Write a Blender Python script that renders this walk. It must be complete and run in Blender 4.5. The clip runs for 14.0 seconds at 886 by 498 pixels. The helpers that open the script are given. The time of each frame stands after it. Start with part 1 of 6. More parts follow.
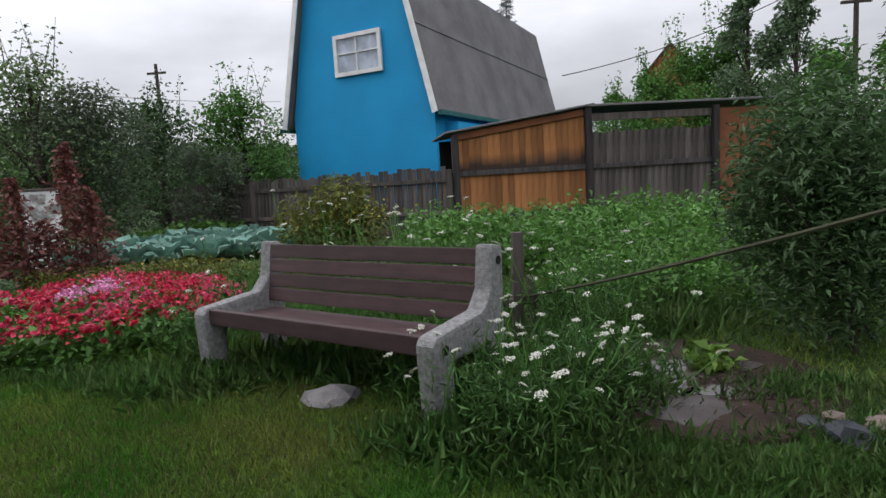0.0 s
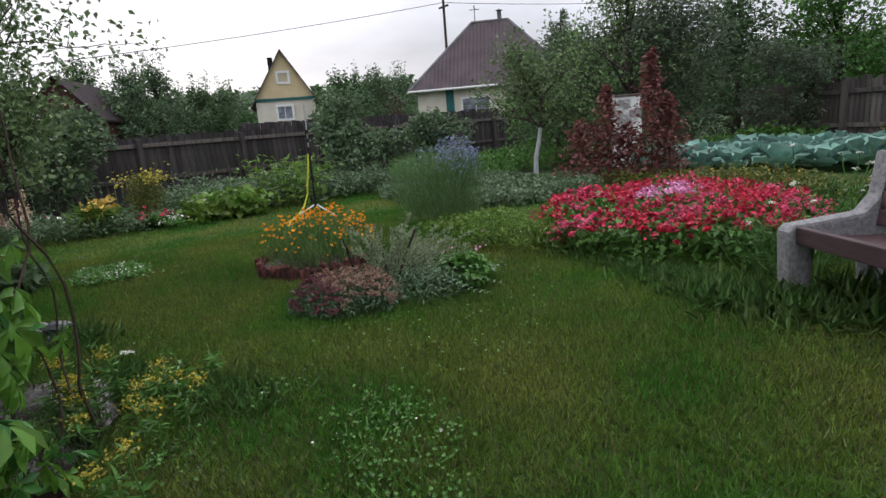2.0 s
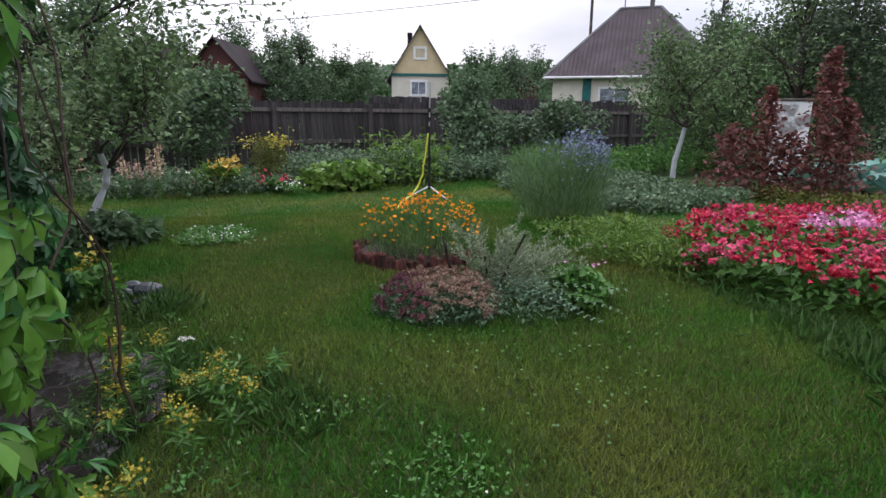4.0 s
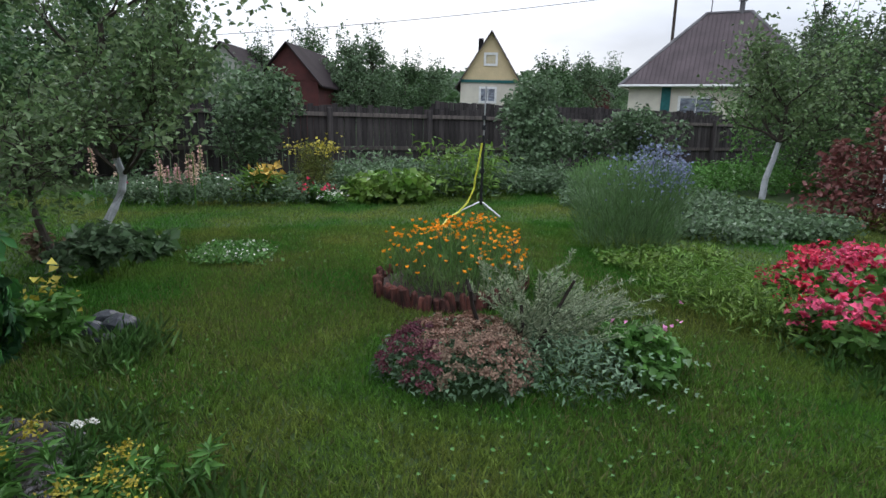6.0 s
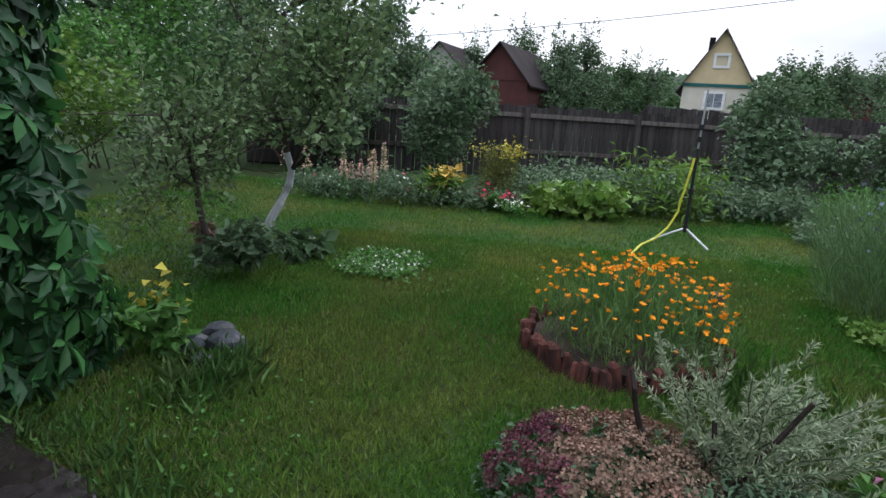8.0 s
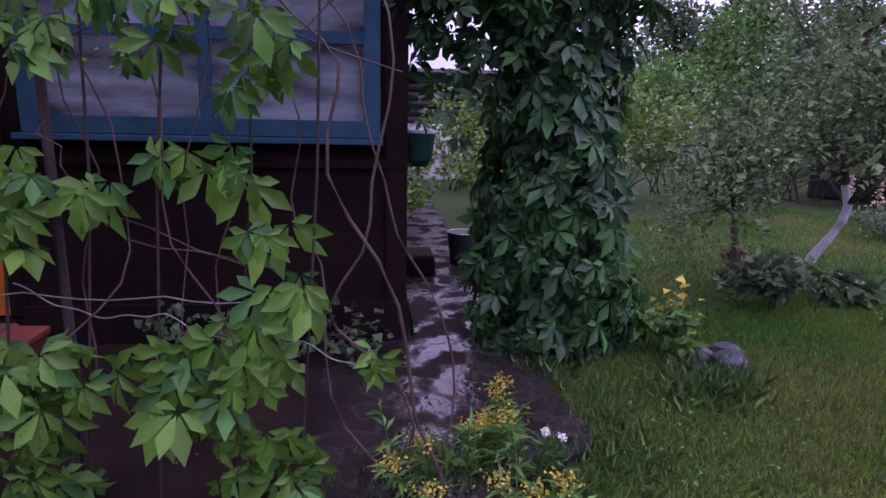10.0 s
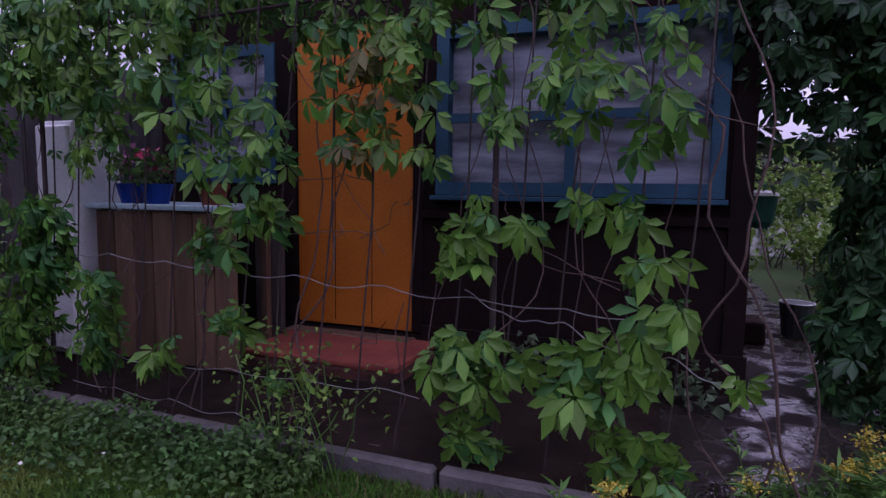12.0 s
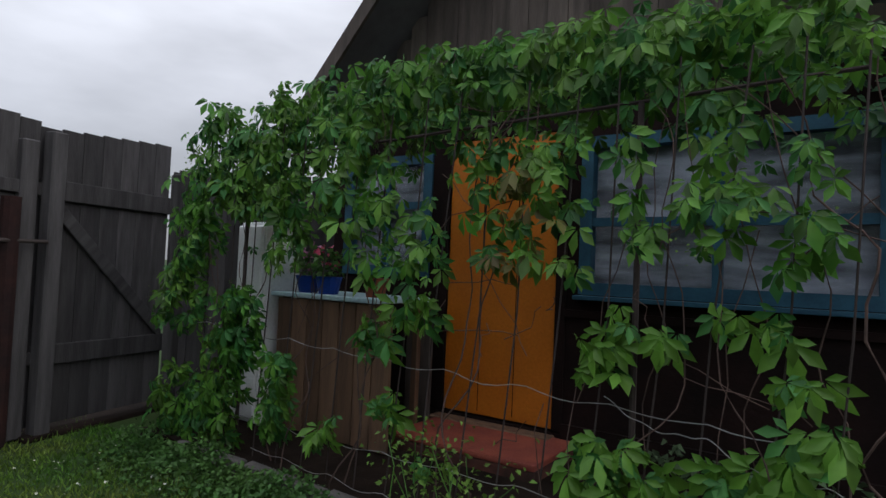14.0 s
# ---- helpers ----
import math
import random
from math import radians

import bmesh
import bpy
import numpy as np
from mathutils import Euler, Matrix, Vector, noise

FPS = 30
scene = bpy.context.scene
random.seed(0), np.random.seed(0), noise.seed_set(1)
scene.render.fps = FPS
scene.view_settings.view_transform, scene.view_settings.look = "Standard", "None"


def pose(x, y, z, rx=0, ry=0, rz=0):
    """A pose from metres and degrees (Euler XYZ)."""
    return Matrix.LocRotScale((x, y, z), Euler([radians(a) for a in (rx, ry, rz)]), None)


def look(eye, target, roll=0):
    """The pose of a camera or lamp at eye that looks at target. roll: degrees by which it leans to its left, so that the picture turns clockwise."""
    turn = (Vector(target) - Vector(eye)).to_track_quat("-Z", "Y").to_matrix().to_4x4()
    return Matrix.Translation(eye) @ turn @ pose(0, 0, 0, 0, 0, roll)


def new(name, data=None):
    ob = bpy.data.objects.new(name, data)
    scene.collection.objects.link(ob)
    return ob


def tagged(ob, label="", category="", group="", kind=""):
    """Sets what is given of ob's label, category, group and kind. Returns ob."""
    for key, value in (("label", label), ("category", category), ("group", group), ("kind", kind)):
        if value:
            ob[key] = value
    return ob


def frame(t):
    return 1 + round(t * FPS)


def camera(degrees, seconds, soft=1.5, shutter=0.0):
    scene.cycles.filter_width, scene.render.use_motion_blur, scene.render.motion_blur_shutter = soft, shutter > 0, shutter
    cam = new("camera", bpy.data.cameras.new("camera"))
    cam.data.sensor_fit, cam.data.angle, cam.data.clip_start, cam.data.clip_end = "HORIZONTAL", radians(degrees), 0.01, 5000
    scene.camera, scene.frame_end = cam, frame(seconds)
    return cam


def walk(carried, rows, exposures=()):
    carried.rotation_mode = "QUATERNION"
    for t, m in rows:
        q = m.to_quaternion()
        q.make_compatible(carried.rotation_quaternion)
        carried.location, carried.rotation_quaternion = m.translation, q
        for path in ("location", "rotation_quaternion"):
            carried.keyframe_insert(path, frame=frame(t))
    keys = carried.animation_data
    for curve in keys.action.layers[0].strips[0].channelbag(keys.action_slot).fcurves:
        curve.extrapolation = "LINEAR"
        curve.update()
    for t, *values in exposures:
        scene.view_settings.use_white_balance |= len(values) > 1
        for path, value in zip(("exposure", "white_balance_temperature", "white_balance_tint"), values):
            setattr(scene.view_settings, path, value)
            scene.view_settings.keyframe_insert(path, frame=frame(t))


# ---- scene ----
cam = camera(73.9, 14.0)
PATH = [
    (0, (-0.176, 0.11, 1.23), (-0.415, 2.082, 1.001), -3.5),
    (0.5, (-0.23, 0.1, 1.221), (-0.911, 1.966, 0.987), -3.2),
    (1, (-0.351, 0.116, 1.225), (-1.467, 1.756, 0.973), -3.9),
    (1.5, (-0.446, 0.165, 1.207), (-1.883, 1.518, 0.881), -5.2),
    (2, (-0.47, 0.239, 1.21), (-2.131, 1.275, 0.801), -4.6),
    (2.5, (-0.481, 0.307, 1.215), (-2.226, 1.159, 0.734), -2.0),
    (3, (-0.618, 0.378, 1.212), (-2.378, 1.187, 0.713), -0.3),
    (3.5, (-0.763, 0.454, 1.232), (-2.552, 1.2, 0.736), -0.1),
    (3.7, (-0.83, 0.488, 1.232), (-2.631, 1.212, 0.762), 0.2),
    (5.8, (-1.57, 1.013, 1.252), (-3.462, 1.5, 0.823), 1.5),
    (6, (-1.662, 1.047, 1.244), (-3.558, 1.519, 0.814), 1.5),
    (6.5, (-1.896, 1.095, 1.244), (-3.807, 1.502, 0.815), 1.4),
    (7, (-2.127, 1.227, 1.223), (-4.065, 1.483, 0.799), 2.4),
    (7.5, (-2.35, 1.341, 1.24), (-4.298, 1.442, 0.797), 4.0),
    (8, (-2.511, 1.377, 1.273), (-4.45, 1.196, 0.817), 3.8),
    (8.4, (-2.52, 1.415, 1.285), (-4.38, 0.833, 0.834), 3.7),
    (8.5, (-2.537, 1.414, 1.295), (-4.357, 0.718, 0.843), 4.1),
    (9, (-2.476, 1.44, 1.331), (-4.045, 0.298, 0.849), 4.6),
    (9.2, (-2.458, 1.447, 1.33), (-3.924, 0.177, 0.844), 3.9),
    (11.3, (-1.979, 1.966, 1.165), (-2.516, 0.062, 0.869), 0.3),
    (11.5, (-1.926, 1.941, 1.178), (-2.39, 0.013, 0.916), 0.3),
    (12, (-1.859, 1.974, 1.184), (-2.063, -0.006, 0.988), 0.8),
    (12.5, (-1.843, 2.106, 1.166), (-1.635, 0.125, 0.987), 2.0),
    (13, (-1.781, 2.186, 1.214), (-1.458, 0.216, 1.105), 2.4),
    (13.5, (-1.791, 2.192, 1.289), (-1.459, 0.22, 1.279), 2.5),
    (14, (-1.851, 2.192, 1.284), (-1.569, 0.214, 1.358), 2.4),
]
EXPOSURES = [(0.0, -0.03, 6400, 13), (1.5, -0.03, 6350, 13), (3.0, 0.3, 6150, 19), (6.5, 0.2, 5980, 11), (7.5, 0.2, 5980, 12), (8.5, 0.2, 5750, 14), (9.0, 0.2, 5700, 44), (11.5, 0.42, 5350, 76), (12.0, -0.3, 5550, 58), (12.5, 0.15, 5700, 52), (13.0, 0.25, 5800, 38), (13.5, -0.55, 5900, 26), (14.0, -0.38, 6200, 12)]
walk(cam, [(t, look(eye, target, roll)) for t, eye, target, roll in PATH], EXPOSURES)

# ---- world and light ----
world = bpy.data.worlds.new("overcast_sky")
scene.world = world
world.use_nodes = True
wn, wl = world.node_tree.nodes, world.node_tree.links
wn.clear()
w_out = wn.new("ShaderNodeOutputWorld")
w_bg = wn.new("ShaderNodeBackground")
w_sky = wn.new("ShaderNodeTexSky")
w_sky.sky_type = 'NISHITA'
w_sky.sun_disc = False
w_sky.sun_elevation, w_sky.sun_rotation = radians(24), radians(-80)
w_co = wn.new("ShaderNodeTexCoord")
w_sep = wn.new("ShaderNodeSeparateXYZ")
wl.new(w_co.outputs["Generated"], w_sep.inputs[0])
w_up = wn.new("ShaderNodeMapRange")          # brighter cloud overhead than at the horizon
w_up.inputs["From Min"].default_value, w_up.inputs["From Max"].default_value = 0.0, 0.9
w_up.inputs["To Min"].default_value, w_up.inputs["To Max"].default_value = 0.39, 1.93
wl.new(w_sep.outputs["Z"], w_up.inputs["Value"])
w_west = wn.new("ShaderNodeMapRange")        # thinner cloud towards the evening sun in the west
w_west.inputs["From Min"].default_value, w_west.inputs["From Max"].default_value = 0.2, -1.0
w_west.inputs["To Min"].default_value, w_west.inputs["To Max"].default_value = 0.0, 0.20
wl.new(w_sep.outputs["X"], w_west.inputs["Value"])
w_add = wn.new("ShaderNodeMath")
wl.new(w_up.outputs[0], w_add.inputs[0])
wl.new(w_west.outputs[0], w_add.inputs[1])
w_map = wn.new("ShaderNodeMapping")
w_map.inputs["Scale"].default_value = (1.6, 1.6, 4.5)
wl.new(w_co.outputs["Generated"], w_map.inputs[0])
w_noise = wn.new("ShaderNodeTexNoise")
w_noise.inputs["Scale"].default_value, w_noise.inputs["Detail"].default_value = 1.5, 5.0
wl.new(w_map.outputs[0], w_noise.inputs["Vector"])
w_cl = wn.new("ShaderNodeMapRange")
w_cl.inputs["From Min"].default_value, w_cl.inputs["From Max"].default_value = 0.3, 0.7
w_cl.inputs["To Min"].default_value, w_cl.inputs["To Max"].default_value = 0.72, 1.22
wl.new(w_noise.outputs[0], w_cl.inputs["Value"])
w_mul = wn.new("ShaderNodeMath")
w_mul.operation = 'MULTIPLY'
wl.new(w_add.outputs[0], w_mul.inputs[0])
wl.new(w_cl.outputs[0], w_mul.inputs[1])
w_tint = wn.new("ShaderNodeVectorMath")
w_tint.operation = 'SCALE'
w_tint.inputs[0].default_value = (0.97, 0.985, 1.03)
wl.new(w_mul.outputs[0], w_tint.inputs["Scale"])
w_dim = wn.new("ShaderNodeVectorMath")
w_dim.operation = 'SCALE'
w_dim.inputs["Scale"].default_value = 0.012
wl.new(w_sky.outputs[0], w_dim.inputs[0])
w_sum = wn.new("ShaderNodeVectorMath")
wl.new(w_tint.outputs[0], w_sum.inputs[0])
wl.new(w_dim.outputs[0], w_sum.inputs[1])
wl.new(w_sum.outputs[0], w_bg.inputs["Color"])
w_bg.inputs["Strength"].default_value = 1.0
wl.new(w_bg.outputs[0], w_out.inputs[0])

sun = new("sun", bpy.data.lights.new("sun", 'SUN'))
sun.data.energy, sun.data.angle, sun.data.color = 0.7, radians(25), (1.0, 0.95, 0.88)
sun.matrix_world = look((-20, 6, 12), (0, 0, 0))


# ---- materials ----
def mat(name, col, col2=None, rough=0.8, scale=8.0, fine=60.0, bump=0.2, metal=0.0, per=None, trans=0.0, spread=0.35, stretch=(1, 1, 1), spec=0.3, mixrange=(0.35, 0.65)):
    """Two colours mixed by a coarse noise, a fine grain, relief; per: 'object' or 'island' varies the brightness piece by piece."""
    m = bpy.data.materials.new(name)
    m.use_nodes = True
    n, l = m.node_tree.nodes, m.node_tree.links
    bs, out = n["Principled BSDF"], n["Material Output"]
    co = n.new("ShaderNodeTexCoord")
    mp = n.new("ShaderNodeMapping")
    mp.inputs["Scale"].default_value = stretch
    l.new(co.outputs["Object"], mp.inputs[0])
    n1 = n.new("ShaderNodeTexNoise")
    n1.inputs["Scale"].default_value, n1.inputs["Detail"].default_value = scale, 4
    n2 = n.new("ShaderNodeTexNoise")
    n2.inputs["Scale"].default_value, n2.inputs["Detail"].default_value = fine, 3
    for x in (n1, n2):
        l.new(mp.outputs[0], x.inputs["Vector"])
    mr = n.new("ShaderNodeMapRange")
    mr.inputs["From Min"].default_value, mr.inputs["From Max"].default_value = mixrange
    l.new(n1.outputs[0], mr.inputs["Value"])
    mx = n.new("ShaderNodeMix")
    mx.data_type = 'RGBA'
    mx.inputs[6].default_value = (*col, 1)
    mx.inputs[7].default_value = (*(col2 or [c * 0.7 for c in col]), 1)
    l.new(mr.outputs[0], mx.inputs[0])
    gr = n.new("ShaderNodeMapRange")
    gr.inputs["To Min"].default_value, gr.inputs["To Max"].default_value = 0.78, 1.22
    l.new(n2.outputs[0], gr.inputs["Value"])
    val = gr.outputs[0]
    if per:
        if per == 'object':
            rnd = n.new("ShaderNodeObjectInfo").outputs["Random"]
        else:
            rnd = n.new("ShaderNodeNewGeometry").outputs["Random Per Island"]
        rr = n.new("ShaderNodeMapRange")
        rr.inputs["To Min"].default_value, rr.inputs["To Max"].default_value = 1 - spread, 1 + spread
        l.new(rnd, rr.inputs["Value"])
        mm = n.new("ShaderNodeMath")
        mm.operation = 'MULTIPLY'
        l.new(val, mm.inputs[0])
        l.new(rr.outputs[0], mm.inputs[1])
        val = mm.outputs[0]
    sc = n.new("ShaderNodeVectorMath")
    sc.operation = 'SCALE'
    l.new(mx.outputs[2], sc.inputs[0])
    l.new(val, sc.inputs["Scale"])
    l.new(sc.outputs[0], bs.inputs["Base Color"])
    bs.inputs["Roughness"].default_value, bs.inputs["Metallic"].default_value = rough, metal
    bs.inputs["Specular IOR Level"].default_value = spec
    if bump:
        bp = n.new("ShaderNodeBump")
        bp.inputs["Strength"].default_value, bp.inputs["Distance"].default_value = bump, 0.01
        l.new(n2.outputs[0], bp.inputs["Height"])
        l.new(bp.outputs[0], bs.inputs["Normal"])
    if trans:
        tr = n.new("ShaderNodeBsdfTranslucent")
        l.new(sc.outputs[0], tr.inputs["Color"])
        ms = n.new("ShaderNodeMixShader")
        ms.inputs[0].default_value = trans
        l.new(bs.outputs[0], ms.inputs[1])
        l.new(tr.outputs[0], ms.inputs[2])
        l.new(ms.outputs[0], out.inputs["Surface"])
    return m


def leafmat(name, col, col2, spread=0.45, rough=0.5, trans=0.3):
    return mat(name, col, col2, rough, 3.0, 25.0, 0.0, per='island', trans=trans, spread=spread)


M_lawn = mat("lawn_soil", (0.022, 0.060, 0.009), (0.038, 0.060, 0.014), 0.95, 0.9, 70, 0.6)
M_blade = mat("grass_blade", (0.062, 0.185, 0.018), (0.19, 0.235, 0.045), 0.6, 0.9, 7.0, 0.0, per="island", trans=0.25, spread=0.4, mixrange=(0.40, 0.66))
M_blade_dry = leafmat("cut_grass", (0.16, 0.16, 0.06), (0.11, 0.13, 0.04), 0.4, 0.6, 0.2)
M_tall = leafmat("tall_grass", (0.075, 0.18, 0.04), (0.115, 0.19, 0.055), 0.4)
M_soil = mat("wet_soil", (0.052, 0.034, 0.026), (0.024, 0.017, 0.013), 0.8, 5, 40, 1.0, spec=0.15)
M_concrete = mat("rough_concrete", (0.30, 0.295, 0.295), (0.18, 0.18, 0.18), 0.95, 34, 120, 1.0)
M_concrete_dark = mat("dark_concrete", (0.12, 0.112, 0.105), (0.065, 0.062, 0.058), 0.9, 4, 60, 0.6)
M_bench_wood = mat("plum_brown_paint", (0.075, 0.042, 0.044), (0.05, 0.03, 0.03), 0.6, 5, 50, 0.35, per='object', spread=0.18, stretch=(1, 6, 6))
M_fence = mat("weathered_plank", (0.125, 0.105, 0.095), (0.06, 0.052, 0.048), 0.9, 2.5, 22, 0.5, per='object', spread=0.4, stretch=(6, 6, 0.6))
M_fence_dark = mat("dark_weathered_plank", (0.062, 0.053, 0.052), (0.03, 0.027, 0.027), 0.9, 2.5, 22, 0.5, per='object', spread=0.4, stretch=(6, 6, 0.6))
M_gate = mat("grey_gate_plank", (0.078, 0.073, 0.074), (0.042, 0.039, 0.04), 0.9, 2.5, 22, 0.5, per='object', spread=0.3, stretch=(6, 6, 0.6))
M_orange_plank = mat("tan_plank", (0.40, 0.165, 0.055), (0.20, 0.09, 0.04), 0.85, 1.1, 25, 0.4, per='object', spread=0.4, stretch=(6, 6, 0.8))
sn = M_orange_plank.node_tree              # lower ends of the boards are weathered black in an uneven line
s_co = sn.nodes.new("ShaderNodeTexCoord")
s_sep = sn.nodes.new("ShaderNodeSeparateXYZ")
s_no = sn.nodes.new("ShaderNodeTexNoise")
s_no.noise_dimensions = '1D'
s_no.inputs["Scale"].default_value = 40.0
s_rnd = sn.nodes.new("ShaderNodeObjectInfo")
s_add = sn.nodes.new("ShaderNodeMath")
s_add.operation = 'MULTIPLY_ADD'
s_add.inputs[1].default_value = 0.42
s_mr = sn.nodes.new("ShaderNodeMapRange")
s_mr.inputs["From Min"].default_value, s_mr.inputs["From Max"].default_value = 0.30, 0.62
s_mr.inputs["To Min"].default_value, s_mr.inputs["To Max"].default_value = 1.0, 0.0
s_mix = sn.nodes.new("ShaderNodeMix")
s_mix.data_type = 'RGBA'
s_mix.inputs[7].default_value = (0.045, 0.03, 0.024, 1)
sn.links.new(s_co.outputs["Object"], s_sep.inputs[0])
sn.links.new(s_rnd.outputs["Random"], s_no.inputs["W"])
sn.links.new(s_no.outputs[0], s_add.inputs[0])
sn.links.new(s_sep.outputs["Z"], s_add.inputs[2])
sn.links.new(s_add.outputs[0], s_mr.inputs["Value"])
sn.links.new(s_mr.outputs[0], s_mix.inputs[0])
s_base = sn.nodes["Principled BSDF"].inputs["Base Color"]
sn.links.new(s_base.links[0].from_socket, s_mix.inputs[6])
sn.links.new(s_mix.outputs[2], s_base)
M_rust = mat("rusty_sheet", (0.24, 0.09, 0.04), (0.16, 0.06, 0.03), 0.8, 2, 40, 0.3)
M_blue = mat("blue_house_paint", (0.012, 0.31, 0.60), (0.010, 0.27, 0.54), 0.7, 0.7, 30, 0.08)
M_white = mat("white_paint", (0.80, 0.80, 0.78), (0.68, 0.67, 0.65), 0.6, 4, 60, 0.1)
M_slate = mat("grey_slate_roof", (0.17, 0.165, 0.17), (0.12, 0.115, 0.12), 0.85, 1.0, 12, 0.3)
M_roof_brown = mat("brown_metal_roof", (0.115, 0.094, 0.098), (0.085, 0.07, 0.073), 0.9, 1.0, 14, 0.2, spec=0.1)
M_roof_red = mat("dark_red_boards", (0.085, 0.026, 0.024), (0.06, 0.02, 0.02), 0.8, 2, 20, 0.2)
M_cream = mat("cream_plaster", (0.62, 0.50, 0.30), (0.56, 0.45, 0.27), 0.85, 2, 40, 0.15)
M_pale = mat("pale_plaster", (0.66, 0.62, 0.52), (0.58, 0.54, 0.46), 0.85, 2, 40, 0.15)
M_greybrick = mat("grey_plaster", (0.40, 0.40, 0.36), (0.32, 0.32, 0.29), 0.85, 2, 40, 0.15)
M_dark_wall = mat("dark_brown_wall", (0.017, 0.009, 0.008), (0.009, 0.006, 0.0055), 0.9, 3, 30, 0.3, spec=0.12)
M_old_board = mat("old_board", (0.14, 0.115, 0.10), (0.085, 0.07, 0.062), 0.9, 2.5, 22, 0.5, per='object', spread=0.3, stretch=(6, 6, 0.6))
M_door = mat("orange_paint", (0.52, 0.16, 0.012), (0.44, 0.13, 0.010), 0.45, 2, 50, 0.12)
M_redstep = mat("red_step_paint", (0.33, 0.085, 0.055), (0.24, 0.06, 0.045), 0.7, 5, 60, 0.3)
M_bluepaint = mat("blue_frame_paint", (0.022, 0.088, 0.135), (0.014, 0.055, 0.09), 0.6, 5, 50, 0.2)
M_teal = mat("teal_trim", (0.02, 0.13, 0.13), None, 0.6)
M_curtain = mat("grey_white_curtain", (0.36, 0.37, 0.40), (0.08, 0.08, 0.09), 0.9, 1.8, 60, 0.1, stretch=(1, 1, 5))
M_black = mat("dark_interior", (0.012, 0.011, 0.011), None, 0.9)
M_bark = mat("dark_bark", (0.075, 0.06, 0.048), (0.045, 0.036, 0.03), 0.95, 10, 60, 0.8)
M_lime = mat("limewashed_bark", (0.52, 0.53, 0.55), (0.28, 0.28, 0.27), 0.95, 7, 60, 0.7, mixrange=(0.5, 0.75))
M_vinewood = mat("vine_stem", (0.105, 0.068, 0.056), (0.06, 0.04, 0.034), 0.9, 10, 60, 0.5)
M_steel = mat("galvanised_wire", (0.42, 0.42, 0.42), None, 0.5, metal=0.8)
M_rodmetal = mat("rusty_rod", (0.05, 0.038, 0.035), None, 0.8)
M_plastic_green = mat("green_plastic", (0.02, 0.11, 0.07), None, 0.4, bump=0)
M_grey_bucket = mat("grey_enamel", (0.032, 0.040, 0.038), (0.02, 0.022, 0.022), 0.5, 6)
M_hose = mat("yellow_hose", (0.60, 0.60, 0.05), None, 0.5, bump=0)
M_black_plastic = mat("black_plastic", (0.02, 0.02, 0.022), None, 0.5, bump=0)
M_pole_metal = mat("aluminium_tube", (0.6, 0.6, 0.6), None, 0.35, metal=0.8, bump=0)
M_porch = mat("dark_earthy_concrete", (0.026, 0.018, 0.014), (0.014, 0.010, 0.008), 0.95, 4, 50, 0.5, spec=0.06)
M_rock = mat("field_stone", (0.20, 0.19, 0.19), (0.12, 0.115, 0.115), 0.9, 6, 60, 0.7, per='object', spread=0.3)
M_rock_tan = mat("tan_stone", (0.20, 0.16, 0.13), (0.11, 0.09, 0.075), 0.9, 6, 60, 0.8, per='object', spread=0.3)
M_slatepiece = mat("wet_black_stone", (0.04, 0.044, 0.052), (0.022, 0.025, 0.03), 0.45, 6, 60, 0.4)
M_log = mat("red_brown_log", (0.135, 0.048, 0.036), (0.045, 0.022, 0.019), 0.95, 14, 60, 1.0, per='object', spread=0.45, stretch=(3, 3, 0.7))
M_cabbage = mat("blue_green_cabbage", (0.30, 0.47, 0.41), (0.20, 0.36, 0.29), 0.6, 6, 40, 0.3, per='object', spread=0.4, trans=0.12)
M_phlox_red = leafmat("phlox_red", (0.56, 0.035, 0.07), (0.44, 0.03, 0.08), 0.4, 0.6, 0.2)
M_phlox_pink = leafmat("phlox_pink", (0.64, 0.10, 0.20), (0.58, 0.07, 0.15), 0.3, 0.6, 0.2)
M_phlox_lilac = leafmat("phlox_lilac", (0.72, 0.32, 0.52), (0.66, 0.24, 0.46), 0.3, 0.6, 0.2)
M_poppy = leafmat("orange_petal", (0.90, 0.40, 0.012), (0.88, 0.32, 0.01), 0.2, 0.6, 0.25)
M_yellow = leafmat("yellow_petal", (0.52, 0.35, 0.06), (0.46, 0.32, 0.07), 0.3, 0.6, 0.2)
M_dullyellow = leafmat("dull_yellow_petal", (0.46, 0.40, 0.05), (0.38, 0.33, 0.05), 0.3, 0.6, 0.2)
M_whitepetal = leafmat("white_petal", (0.72, 0.72, 0.64), (0.62, 0.62, 0.54), 0.2, 0.7, 0.15)
M_lupin_pink = leafmat("pale_pink_petal", (0.58, 0.34, 0.32), (0.54, 0.40, 0.34), 0.3, 0.6, 0.2)
M_cream_petal = leafmat("cream_pink_petal", (0.62, 0.48, 0.34), (0.60, 0.34, 0.30), 0.3, 0.6, 0.2)
M_bluepetal = leafmat("grey_blue_petal", (0.17, 0.20, 0.31), (0.21, 0.24, 0.33), 0.3, 0.6, 0.2)
M_orach = leafmat("maroon_leaf", (0.16, 0.055, 0.05), (0.20, 0.085, 0.07), 0.4)
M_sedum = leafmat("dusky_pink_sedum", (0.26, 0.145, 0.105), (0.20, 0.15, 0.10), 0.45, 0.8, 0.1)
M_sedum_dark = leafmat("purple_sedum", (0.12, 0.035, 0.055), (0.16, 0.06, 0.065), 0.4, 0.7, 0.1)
M_plume = leafmat("grey_green_plume", (0.25, 0.31, 0.18), (0.29, 0.33, 0.21), 0.35, 0.7, 0.2)
